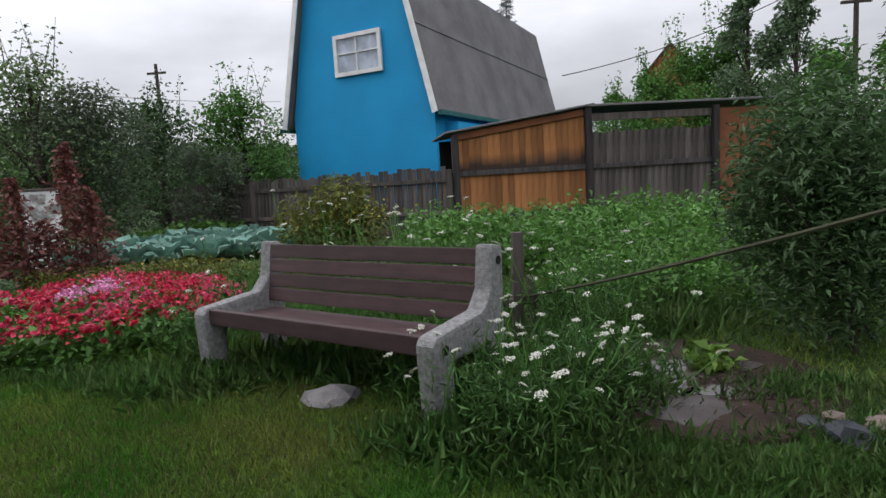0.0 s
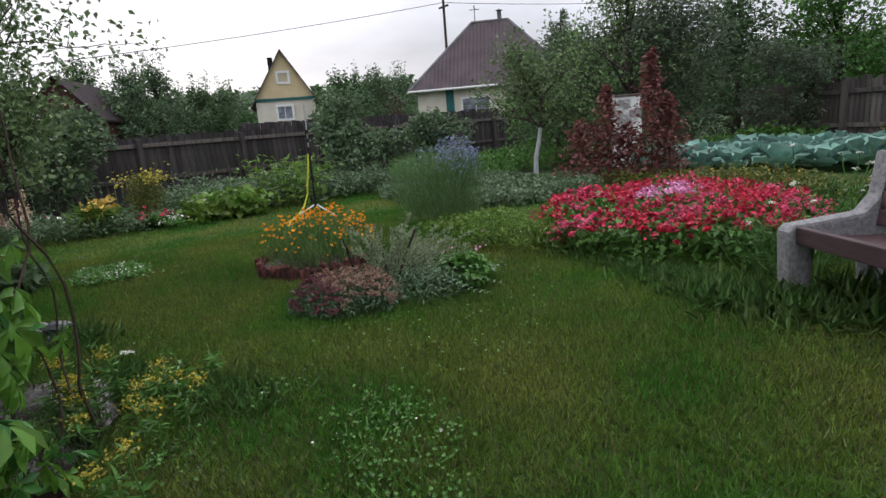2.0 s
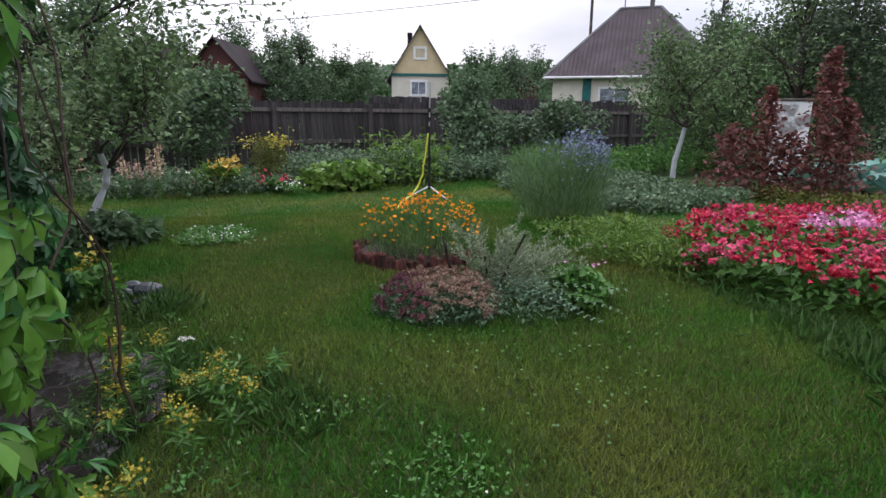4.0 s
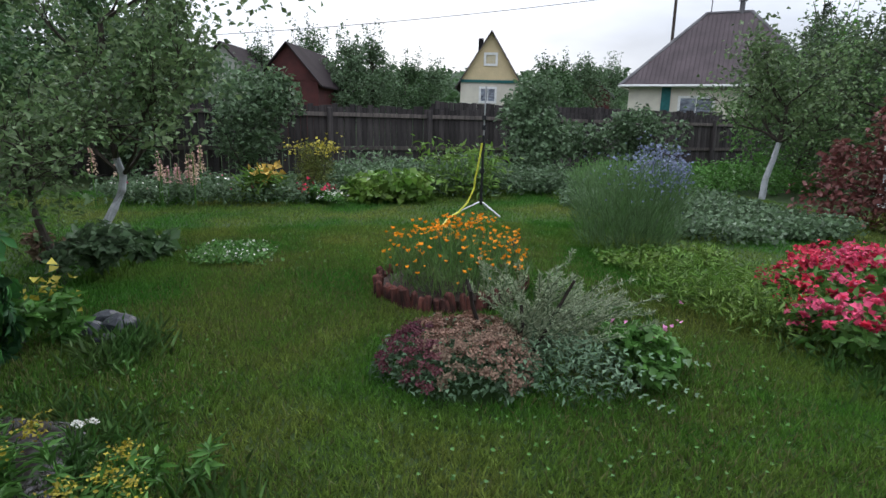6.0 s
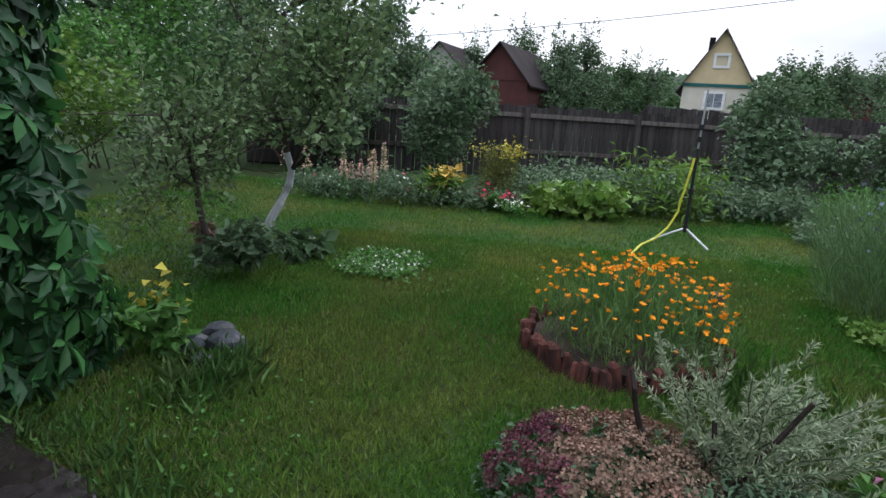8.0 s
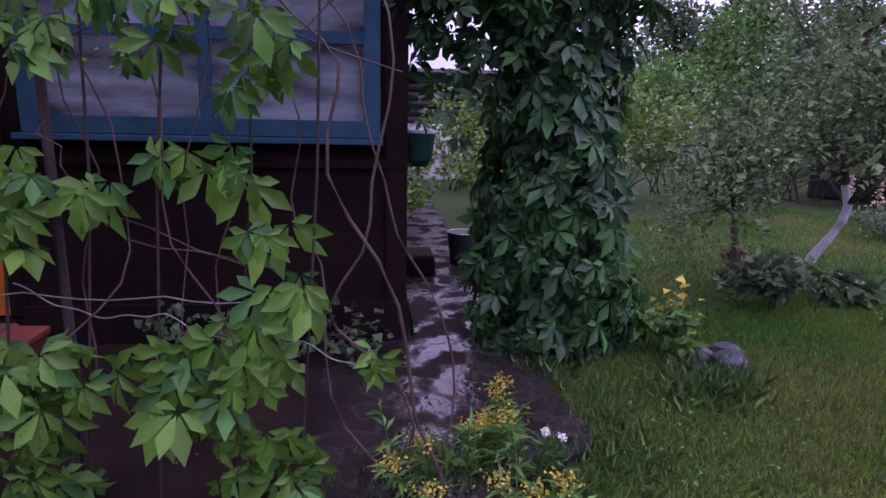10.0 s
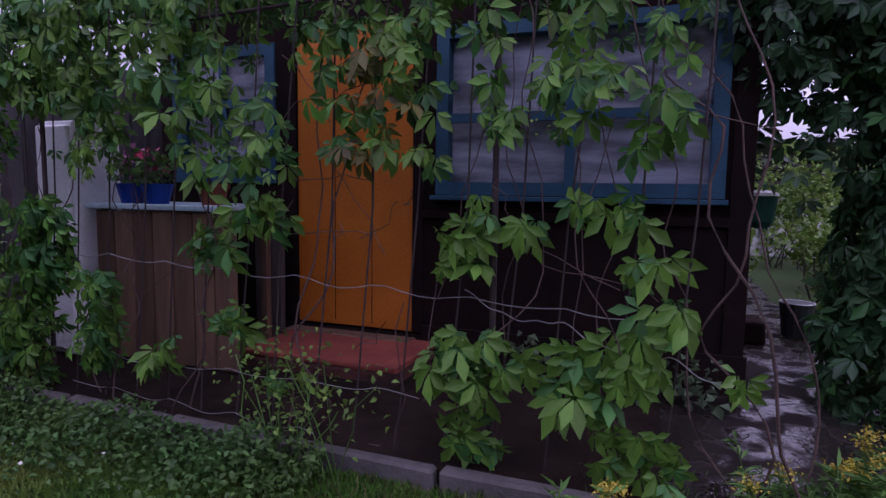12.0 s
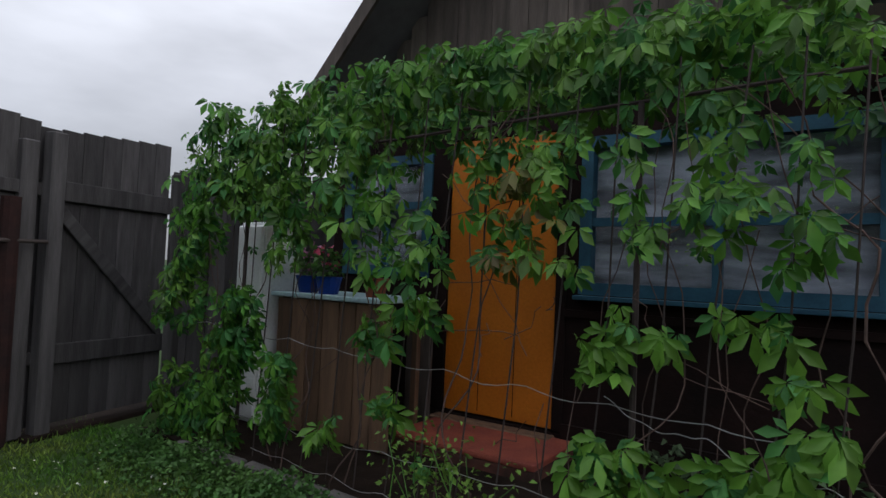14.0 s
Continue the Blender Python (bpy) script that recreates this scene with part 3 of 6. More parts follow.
def blue_house():
    """Gambrel-roofed house; local x along the gable wall, y towards the back."""
    R = Vector((-2.10, 16.0, 0))
    ang = -20.0
    w, dep, ez, bz, pz = 4.75, 11.5, 3.32, 7.3, 8.4
    h = thing("blue_house", pose(R.x, R.y, 0, 0, 0, ang), "bright blue two-storey wooden house with grey gambrel roof", "house")
    ins = 0.80
    prof = [(-w, 0), (0, 0), (0, ez), (-ins, bz), (-w / 2, pz), (-w + ins, bz), (-w, ez)]
    acc = Acc()
    v = [(x, 0, z) for x, z in prof] + [(x, dep, z) for x, z in prof]
    k = len(prof)
    acc.add(v, [tuple(range(k))[::-1], tuple(range(k, 2 * k)), (1, 2, 2 + k, 1 + k), (0, k, 6 + k, 6)])
    part("wall", acc, M_blue, h, "bright blue painted boards")
    for s in (1, -1):
        def X(x):
            return x if s == 1 else -w - x
        up = Acc()
        lo = Acc()
        o = 0.28
        for a_, (x0, z0), (x1, z1) in ((lo, (0.22, ez - 0.25), (-ins + 0.05, bz)), (up, (-ins + 0.05, bz), (-w / 2, pz))):
            n_ = 1
            for i in range(n_):
                y0, y1 = -o + (dep + 2 * o) * i / n_, -o + (dep + 2 * o) * (i + 1) / n_
                b = 0.04 * (i % 2)
                q = [(X(x0) + s * b, y0, z0), (X(x0) + s * b, y1, z0), (X(x1) + s * b, y1, z1 + 0.02), (X(x1) + s * b, y0, z1 + 0.02)]
                q += [(X(x0) - s * 0.06, y0, z0), (X(x0) - s * 0.06, y1, z0), (X(x1) - s * 0.06, y1, z1), (X(x1) - s * 0.06, y0, z1)]
                a_.add(q, [(0, 1, 2, 3), (4, 7, 6, 5), (0, 3, 7, 4), (1, 5, 6, 2), (0, 4, 5, 1), (3, 2, 6, 7)])
        part("roof", lo, M_slate, h, "steep lower slope of grey sheets")
        zs = ez + (bz - ez) * 0.52
        xs = 0.22 + (-ins + 0.05 - 0.22) * (zs - ez + 0.25) / (bz - ez + 0.25)
        part("seam", Acc().tube([(X(xs) + s * 0.01, -o, zs), (X(xs) + s * 0.01, dep + o, zs)], 0.022, 5), M_slate, h)
        part("roof", up, M_slate, h)
        for (x0, z0), (x1, z1) in (((0.24, ez - 0.27), (-ins + 0.07, bz + 0.02)), ((-ins + 0.07, bz + 0.02), (-w / 2, pz + 0.03))):
            bd = Acc()
            dx, dz = X(x1) - X(x0), z1 - z0
            ln = math.hypot(dx, dz)
            nx, nz = -dz / ln * 0.16 * s, dx / ln * 0.16 * s
            for ys in (-o - 0.03,):
                v = [(X(x0), ys, z0), (X(x1), ys, z1), (X(x1) + nx, ys, z1 + nz), (X(x0) + nx, ys, z0 + nz)]
                v += [(x, y + 0.03, z) for x, y, z in v]
                bd.add(v, [(0, 1, 2, 3), (4, 7, 6, 5), (0, 4, 5, 1), (2, 6, 7, 3), (0, 3, 7, 4), (1, 5, 6, 2)])
            part("bargeboard", bd, M_white, h, "white board")
        part("eave_trim", Acc().box(X(0.3) - 0.06, X(0.3) + 0.06, -o, dep + o, ez - 0.36, ez - 0.24), M_teal, h)
    window_frame(h, 1.36, 0.92, pose(-2.27, -0.085, 4.45, 0, 0, 180), M_white, ((0.52,), (0.55,)), 0.11, 0.05, curtain=M_net)
    part("pipe", Acc().tube([(-w - 1.6, 0.6, 1.95), (-w, 0.6, 2.0)], 0.025), M_teal, h)
    part("back_room", Acc().box(0, 0.4, 0.6, dep, 0, ez - 0.5), M_blue, h)
    return h


blue_house()


def gable_house(name, label, x, y, ang, w, dep, ez, pz, wallm, roofm, window=True, lower=None, skirt=False):
    h = thing(name, pose(x, y, 0, 0, 0, ang), label, "house")
    acc = Acc()
    acc.add([(-w / 2, 0, 0), (w / 2, 0, 0), (w / 2, 0, ez), (-w / 2, 0, ez), (-w / 2, dep, 0), (w / 2, dep, 0), (w / 2, dep, ez), (-w / 2, dep, ez)],
            [(0, 1, 2, 3), (5, 4, 7, 6), (1, 5, 6, 2), (4, 0, 3, 7)])
    part("wall", acc, lower or wallm, h)
    ga = Acc()
    ga.add([(-w / 2 - 0.03, -0.04, ez), (w / 2 + 0.03, -0.04, ez), (0, -0.04, pz), (-w / 2 - 0.03, dep, ez), (w / 2 + 0.03, dep, ez), (0, dep, pz)], [(0, 1, 2), (4, 3, 5), (0, 3, 4, 1)])
    part("gable", ga, wallm, h)
    for s in (1, -1):
        o = 0.32
        dx, dz = w / 2 + 0.3, (pz - ez) * (w / 2 + 0.3) / (w / 2)
        r = Acc()
        v = [(0, -o, pz + 0.02), (s * dx, -o, pz - dz), (s * dx, dep + o, pz - dz), (0, dep + o, pz + 0.02)]
        v += [(a, b, c + 0.09) for a, b, c in v]
        r.add(v, [(0, 1, 2, 3), (4, 7, 6, 5), (0, 4, 5, 1), (1, 5, 6, 2), (2, 6, 7, 3)])
        part("roof", r, roofm, h)
    if window:
        window_frame(h, 0.55, 0.5, pose(0, -0.07, ez + (pz - ez) * 0.36, 0, 0, 180), M_white, ((), ()), 0.13, 0.05, curtain=False)
        window_frame(h, 0.8, 0.7, pose(-0.1, -0.085, ez - 1.15, 0, 0, 180), M_white, ((0.5,), ()), 0.13, 0.05)
        part("belt_board", Acc().box(-w / 2 - 0.06, w / 2 + 0.06, -0.09, -0.045, ez - 0.09, ez + 0.06), M_teal, h)
        part("chimney", block(0.3, 0.3, 0.8, 0.01), M_black, h, "", pose(-w * 0.18, 1.2, pz - 1.0))
    return h


def polar(az, d, ox=-1.896, oy=1.095):
    return ox - d * math.sin(radians(az)), oy + d * math.cos(radians(az))


M_roof_dark = mat("dark_brown_roof", (0.036, 0.027, 0.028), (0.026, 0.020, 0.021), 0.9, 1.0, 14, 0.3, spec=0.1)
gx, gy = polar(72.0, 36)
gable_house("cream_house", "small cream wooden house with steep pointed gable", gx, gy, 72, 3.45, 5.0, 3.52, 6.25, M_cream, M_roof_brown, True, M_pale)
gx, gy = polar(90.7, 34)
gable_house("red_shed", "dark red wooden house with brown roof", gx, gy, 71, 3.3, 7.0, 3.1, 4.98, M_roof_red, M_roof_dark, False)
gx, gy = polar(96.3, 40)
gable_house("grey_house", "grey plastered house with dark roof", gx, gy, 74, 2.9, 6.0, 4.0, 5.45, M_greybrick, M_roof_dark, False)
gx, gy = polar(63.2, 46)
gable_house("red_gable_house", "far dark red house with a low gable", gx, gy, 60, 3.6, 4.0, 3.4, 5.0, M_roof_red, M_slate, False)
gx, gy = -.18 + 50 * math.sin(radians(14.6)), 50 * math.cos(radians(14.6))
gable_house("orange_gable_house", "far house with an orange wooden gable", gx, gy, -20, 4.2, 5.0, 8.3, 10.6, M_orange_plank, M_slate, False)


def hip_house():
    h = thing("hip_roof_house", pose(*polar(52.0, 33), 0, 0, 0, 50), "pale plastered house under a brown hipped metal roof", "house")
    w, dep, ez, pz = 8.5, 7.5, 3.2, 7.25
    part("wall", Acc().box(-w / 2, w / 2, 0, dep, 0, ez), M_pale, h)
    o = 0.45
    v = [(-w / 2 - o, -o, ez), (w / 2 + o, -o, ez), (w / 2 + o, dep + o, ez), (-w / 2 - o, dep + o, ez), (-1.1, dep / 2, pz), (1.1, dep / 2, pz)]
    r = Acc()
    faces = [(0, 1, 5, 4), (1, 2, 5), (2, 3, 4, 5), (3, 0, 4)]
    r.add(v, faces + [(0, 3, 2, 1)])
    part("roof", r, M_roof_brown, h, "brown ribbed metal sheets")
    ribs = Acc()
    for i in range(42):
        x = -w / 2 - o + (w + 2 * o) * (i + 0.5) / 42
        t_ = 1 if abs(x) < 1.1 else (w / 2 + o - abs(x)) / (w / 2 + o - 1.1)
        ribs.tube([(x, -o, ez + 0.02), (x, -o + (dep / 2 + o) * t_, ez + (pz - ez) * t_ + 0.02)], 0.028, 4, False)
    part("roof_rib", ribs, M_roof_brown, h)
    for a_, b_ in ((0, 4), (1, 5), (4, 5)):
        part("ridge_cap", Acc().tube([v[a_], v[b_]], 0.09, 6), M_slate, h)
    part("gutter", Acc().tube([v[0], v[1]], 0.07, 6), M_white, h)
    part("gutter", Acc().tube([v[0], v[3]], 0.07, 6), M_white, h)
    part("corner_post", Acc().box(-2.6, -2.15, -0.06, 0.0, 0, ez - 0.02), M_teal, h)
    window_frame(h, 1.5, 0.9, pose(-0.9, -0.085, 1.7, 0, 0, 180), M_white, ((0.5,), ()), 0.12, 0.05)
    part("chimney", Acc().tube([(0.6, dep / 2, pz - 0.2), (0.6, dep / 2, pz + 0.5)], 0.13, 8).tube([(0.6, dep / 2, pz + 0.55), (0.6, dep / 2, pz + 0.65)], [0.25, 0.02], 8), M_slate, h)
    an = Acc().tube([(-0.9, dep / 2, pz), (-0.9, dep / 2, pz + 1.0)], 0.03, 5)
    an.tube([(-1.2, dep / 2, pz + 0.75), (-0.6, dep / 2, pz + 0.75)], 0.025, 4).tube([(-0.9, dep / 2 - 0.3, pz + 0.85), (-0.9, dep / 2 + 0.3, pz + 0.85)], 0.025, 4)
    part("antenna", an, M_slate, h)


hip_house()


def utility_pole(x, y, h, lean=0.0):
    p = thing("utility_pole", pose(x, y, 0, 0, lean, 0), "tall dark wooden power line pole", "pole", "power line poles")
    part("pole", Acc().tube([(0, 0, 0), (0, 0, h)], [0.11, 0.08], 8), M_bark, p)
    part("crossarm", Acc().box(-0.5, 0.5, -0.05, 0.05, h - 0.5, h - 0.4), M_bark, p)
    return p


utility_pole(*polar(56.1, 38), 9.0)
utility_pole(-.18 - 34 * math.sin(radians(31.2)), 34 * math.cos(radians(31.2)), 8.0)
utility_pole(-.18 + 26 * math.sin(radians(28.0)), 26 * math.cos(radians(28.0)), 7.0)


def wire(name, a, b, sag, label):
    pts = [Vector(a).lerp(Vector(b), i / 16) - Vector((0, 0, sag * 4 * (i / 16) * (1 - i / 16))) for i in range(17)]
    tagged(part(name, Acc().tube([tuple(p) for p in pts], 0.018, 4), M_black_plastic), label, "cable")


px, py = polar(56.1, 38)
wire("power_cable", (px, py, 8.8), (*polar(110, 45), 5.2), 0.5, "thin dark overhead power cable")
wire("power_cable", (px, py, 8.8), (*polar(20, 60), 10.0), 0.8, "thin dark overhead power cable over the roofs")
wire("power_cable", (2.0, 24.0, 5.0), (12.2, 26.0, 8.2), 0.4, "thin dark overhead power cable by the shed")


# ---- cottage with its porch, trellis and creeper ----
CT = pose(-3.92, -1.17, 0, 0, 0, -26.5)     # local x along the front wall, y out of it


def cottage():
    h = thing("cottage", CT, "dark brown wooden cottage with blue windows and orange door", "house")
    W_, D_, ez, pu, pz = 4.3, 6.0, 2.62, 2.10, 4.86
    # front wall pieces round the openings (two windows, one door)
    zt = ez
    for x0, x1, z0, z1 in ((0, 0.2, 0.1, zt), (0.2, 1.83, 0.1, 1.22), (0.2, 1.83, 2.2, zt), (1.83, 2.07, 0.1, zt), (2.07, 3.0, 2.33, zt),
                           (3.0, 3.25, 0.1, zt), (3.25, 4.1, 0.1, 1.28), (3.25, 4.1, 2.2, zt), (4.1, W_, 0.1, zt)):
        part("wall_section", Acc().box(x0, x1, -0.14, 0, z0, z1), M_dark_wall, h)
    part("side_wall", Acc().box(0, 0.14, -D_, -0.14, 0.1, ez), M_dark_wall, h)
    part("side_wall", Acc().box(W_ - 0.14, W_, -D_, -0.14, 0.1, ez), M_dark_wall, h)
    part("back_wall", Acc().box(0, W_, -D_ - 0.14, -D_, 0.1, ez), M_dark_wall, h)
    part("plinth", Acc().box(-0.03, W_ + 0.02, -D_, 0.03, 0.0, 0.18).box(-0.03, 1.98, 0.03, 0.06, 0.0, 0.26), M_dark_wall, h)
    part("ceiling_boards", Acc().box(0, W_, -D_, -0.14, ez - 0.1, ez - 0.05), M_dark_wall, h)
    part("corner_board", Acc().box(-0.015, 0.10, -0.16, 0.025, 0.12, ez), M_dark_wall, h)
    part("apron_board", Acc().box(0.0, 2.0, 0.003, 0.03, 1.0, 1.05), M_dark_wall, h)
    for i in range(26):
        x = 0.06 + i * 0.16
        top = pz - abs(x - pu) * (pz - ez) / pu
        if top > ez + 0.05:
            part("gable_board", Acc().box(x - 0.078, x + 0.078, -0.05 + 0.004 * (i % 2), -0.02 + 0.004 * (i % 2), ez, top), M_old_board, h)
    for s in (1, -1):
        dx = pu + 0.12
        dz = dx * (pz - ez) / pu
        r = Acc()
        v = [(pu, 0.5, pz + 0.02), (pu + s * dx, 0.5, pz - dz), (pu + s * dx, -D_ - 0.4, pz - dz), (pu, -D_ - 0.4, pz + 0.02)]
        v += [(a, b, c + 0.10) for a, b, c in v]
        r.add(v, [(0, 1, 2, 3), (4, 7, 6, 5), (0, 4, 5, 1), (1, 5, 6, 2), (2, 6, 7, 3)])
        part("roof", r, M_slate, h, "dark roofing over grey boards")
        bd = Acc()
        v = [(pu, 0.5, pz + 0.13), (pu + s * dx, 0.5, pz - dz + 0.13), (pu + s * dx, 0.5, pz - dz - 0.05), (pu, 0.5, pz - 0.05)]
        v += [(a, b + 0.03, c) for a, b, c in v]
        bd.add(v, [(0, 1, 2, 3), (4, 7, 6, 5), (0, 4, 5, 1), (1, 5, 6, 2), (2, 6, 7, 3)])
        part("bargeboard", bd, M_old_board, h)
    # big window and the one beyond the door
    for x, w, z, hh, bars in ((1.015, 1.60, 1.245, 0.93, ((0.5,), (0.45,))), (3.675, 0.80, 1.31, 0.86, ((0.5,), (0.6,)))):
        window_frame(h, w, hh, pose(x, 0.0, z), M_bluepaint, bars, 0.085, 0.09, bar=0.06)
    part("window_sill", block(1.80, 0.10, 0.03, 0.004), M_bluepaint, h, "", pose(1.015, 0.04, 1.125))
    door = part("door", block(0.93, 0.045, 2.13, 0.006), M_door, h, "orange painted plank door", pose(2.535, -0.02, 0.195))
    for i in (-0.15, 0.15):
        part("door_groove", Acc().box(i - 0.003, i + 0.003, 0.0225, 0.0245, 0.03, 1.98), M_dark_wall, door)
    part("door_frame", Acc().box(1.99, 2.065, 0.003, 0.022, 0.2, 2.42).box(3.005, 3.07, 0.003, 0.022, 0.2, 2.42).box(2.065, 3.005, 0.003, 0.022, 2.33, 2.42), M_dark_wall, h)
    part("threshold", block(1.0, 0.16, 0.06, 0.01), M_brownpanel, h, "", pose(2.53, 0.08, 0.105))
    return h


cottage()


def in_ct(x, y, z=0, rz=0):
    return CT @ pose(x, y, z, 0, 0, rz)


M_stepbase = mat("stained_red_concrete", (0.11, 0.04, 0.03), (0.045, 0.025, 0.02), 0.9, 5, 50, 0.5)
stp = thing("door_step", in_ct(2.42, 0.37, 0.02), "worn red-painted concrete step at the orange door", "step")
part("base", block(1.10, 0.64, 0.10, 0.02, 2, 0.01), M_stepbase, stp)
part("tread", block(1.12, 0.66, 0.045, 0.015, 2, 0.006), M_redstep, stp, "worn red paint", pose(0, 0, 0.092))
apron = Acc()
av, af = [], []
rows_ = np.linspace(-6.5, 1.5, 60)
for v_ in rows_:
    right = -0.70 + 0.07 * noise.noise(Vector((v_ * 2.1, 0, 5))) + 0.04 * noise.noise(Vector((v_ * 6.3, 2, 5)))
    left = -0.07 if v_ < 0.04 else 0.42
    if v_ > 1.2:
        right += (v_ - 1.2) * 1.6 + 0.1 * noise.noise(Vector((v_ * 9, 1, 1)))
    for k in range(9):
        u_ = right + (left - right) * k / 8
        av.append((u_, v_, 0.034 + 0.012 * noise.noise(Vector((u_ * 2.0, v_ * 2.0, 8)))))
for i in range(59):
    for k in range(8):
        af.append((i * 9 + k + 1, i * 9 + k, i * 9 + k + 9, i * 9 + k + 10))
apron.add(av, af)
lip = [(x, y, z - 0.12) for x, y, z in av]
edge = [(i * 9, (i + 1) * 9) for i in range(59)]
apron.add([av[a] for e in edge for a in e] + [lip[a] for e in edge for a in e], [(2 * q, 2 * q + 118, 2 * q + 119, 2 * q + 1) for q in range(59)])
tagged(part("paved_path", apron, M_wet, None, "", CT), "wet dark concrete path with shining puddles", "path", kind="structure")
for i in range(5):
    tagged(part("border_slab", block(0.68, 0.07, 0.26, 0.012, 1, 0.006), M_concrete_dark, None, "", in_ct(0.9 + i * 0.70, 1.60 + random.uniform(-0.01, 0.01), -0.185, random.uniform(-1, 1))), "grey concrete border slab set on edge", "border", "border slabs")

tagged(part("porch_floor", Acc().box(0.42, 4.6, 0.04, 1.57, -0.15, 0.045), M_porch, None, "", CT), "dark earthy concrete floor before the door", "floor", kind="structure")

# table, cupboard and pots left of the door
cab = thing("cupboard", in_ct(4.2, 0.8, 0.055), "white enamelled cupboard in the porch, half hidden by vine", "cupboard")
part("body", block(0.30, 0.36, 1.55, 0.015, 2), M_fridge, cab, "", pose(0.0, 0, 0))
part("cupboard_door", block(0.29, 0.03, 1.48, 0.01), M_fridge, cab, "", pose(0.0, 0.197, 0.04))
tb = thing("porch_table", in_ct(3.5, 0.60, 0.055), "small table with pale blue oilcloth and plank front", "table")
part("tabletop", block(1.06, 0.64, 0.035, 0.006), M_tabletop, tb, "", pose(0, 0, 0.985))
for i in range(-1, 6):
    part("front_plank", block(0.155, 0.025, 0.975, 0.004), M_brownpanel, tb, "", pose(-0.41 + i * 0.163, 0.27, 0.0))
for x in (-0.46, 0.46):
    for y in (-0.26, 0.22):
        part("leg", block(0.05, 0.05, 0.985, 0.004), M_brownpanel, tb, "", pose(x, y, 0))


def pot_plant(x, y, z, petal, label):
    p = thing("flower_pot", in_ct(x, y, z), label, "flower pot")
    part("pot", Acc().tube([(0, 0, 0), (0, 0, 0.12), (0, 0, 0.13)], [0.07, 0.10, 0.105], 14), M_bluepot, p)
    P = ball_points(90, (0.13, 0.13, 0.12)) + [0, 0, 0.22]
    leaves("foliage", P, M_leaf_mid, p, 0.06, 0.04)
    leaves("flowers", ball_points(26, (0.12, 0.12, 0.10)) + [0, 0, 0.28], petal, p, 0.04, 0.04)


pot_plant(3.80, 0.75, 1.075, M_phlox_lilac, "blue pot with pink flowers on the porch table")
pot_plant(3.55, 0.78, 1.075, M_phlox_pink, "blue pot with green plant on the porch table")
M_terracotta = mat("brick_red_pot", (0.22, 0.062, 0.03), (0.16, 0.045, 0.025), 0.75, 8, 60, 0.2)
tagged(part("clay_pot", Acc().tube([(0, 0, 0), (0, 0, 0.10), (0, 0, 0.10), (0, 0, 0.135)], [0.065, 0.085, 0.095, 0.098], 16), M_terracotta, None, "", in_ct(3.14, 0.72, 1.075)), "empty brick-red clay pot on the porch table", "flower pot")
tagged(part("weathered_board", block(0.24, 0.05, 1.0, 0.012, 1, 0.006), M_old_board, None, "", in_ct(3.17, 0.12, 0.04)), "grey weathered board standing beside the orange door", "board")


# ---- creeper ----
def palmate(P, A, N, size, nl=5):
    """Five-fingered leaves: the vertices and triangles of all leaflets."""
    n = len(P)
    A, N = unit(A), unit(N)
    B = unit(np.cross(A, N))
    C = np.cross(B, A)
    vs, tris = [], []
    base = 0
    for ang, ln in zip(np.radians([-84, -42, 0, 42, 84][:nl]), [0.62, 0.92, 1.0, 0.92, 0.62]):
        ax = A * math.cos(ang) + B * math.sin(ang)
        ax = unit(ax + rng.normal(size=(n, 3)) * 0.10 - C * 0.12)
        bx = unit(np.cross(ax, C))
        L = (size * ln * rng.uniform(0.85, 1.15, n))[:, None]
        Wd = L * 0.43
        dr = C * L
        O = P + ax * L * 0.10
        v = np.stack([O, O + ax * L * 0.30 + bx * Wd * 0.27 + dr * 0.05, O + ax * L * 0.62 + bx * Wd * 0.5 + dr * 0.02, O + ax * L - dr * 0.20,
                      O + ax * L * 0.62 - bx * Wd * 0.5 + dr * 0.02, O + ax * L * 0.30 - bx * Wd * 0.27 + dr * 0.05, O + ax * L * 0.55 - dr * 0.07], 1).reshape(-1, 3)
        k = np.arange(n)[:, None] * 7 + base
        t_ = np.concatenate([k + q for q in ([0, 1, 6], [1, 2, 6], [2, 3, 6], [3, 4, 6], [4, 5, 6], [5, 0, 6])], 1)
        vs.append(v)
        tris.append(t_.reshape(-1))
        base += n * 7
    return np.concatenate(vs), np.concatenate(tris)


def creeper_leaves(name, P, material, parent, size, face, droop=0.9, label=""):
    n = len(P)
    A = rng.normal(size=(n, 3)) * 0.4 + np.asarray(face) * 0.35 - [0, 0, droop]
    N = rng.normal(size=(n, 3)) * 0.35 + np.asarray(face)
    v, t_ = palmate(P, A, N, size * rng.uniform(0.6, 1.2, n))
    me = raw_mesh(name, v, t_, 3)
    me.shade_smooth()
    return part(name, me, material, parent, label)


def strand(p0, p1, wob=0.08, n=9, out=0.0):
    p0, p1 = np.asarray(p0, float), np.asarray(p1, float)
    t_ = np.linspace(0, 1, n)[:, None]
    off = np.cumsum(rng.normal(size=(n, 3)) * wob / math.sqrt(n), axis=0)
    off -= t_ * off[-1]
    for _ in range(2 if n > 8 else 0):
        off[1:-1] = (off[:-2] + 2 * off[1:-1] + off[2:]) / 4
    return p0 + (p1 - p0) * t_ + off * [1, 0.6, 0.6]


TY = 1.44     # the trellis stands this far out from the front wall


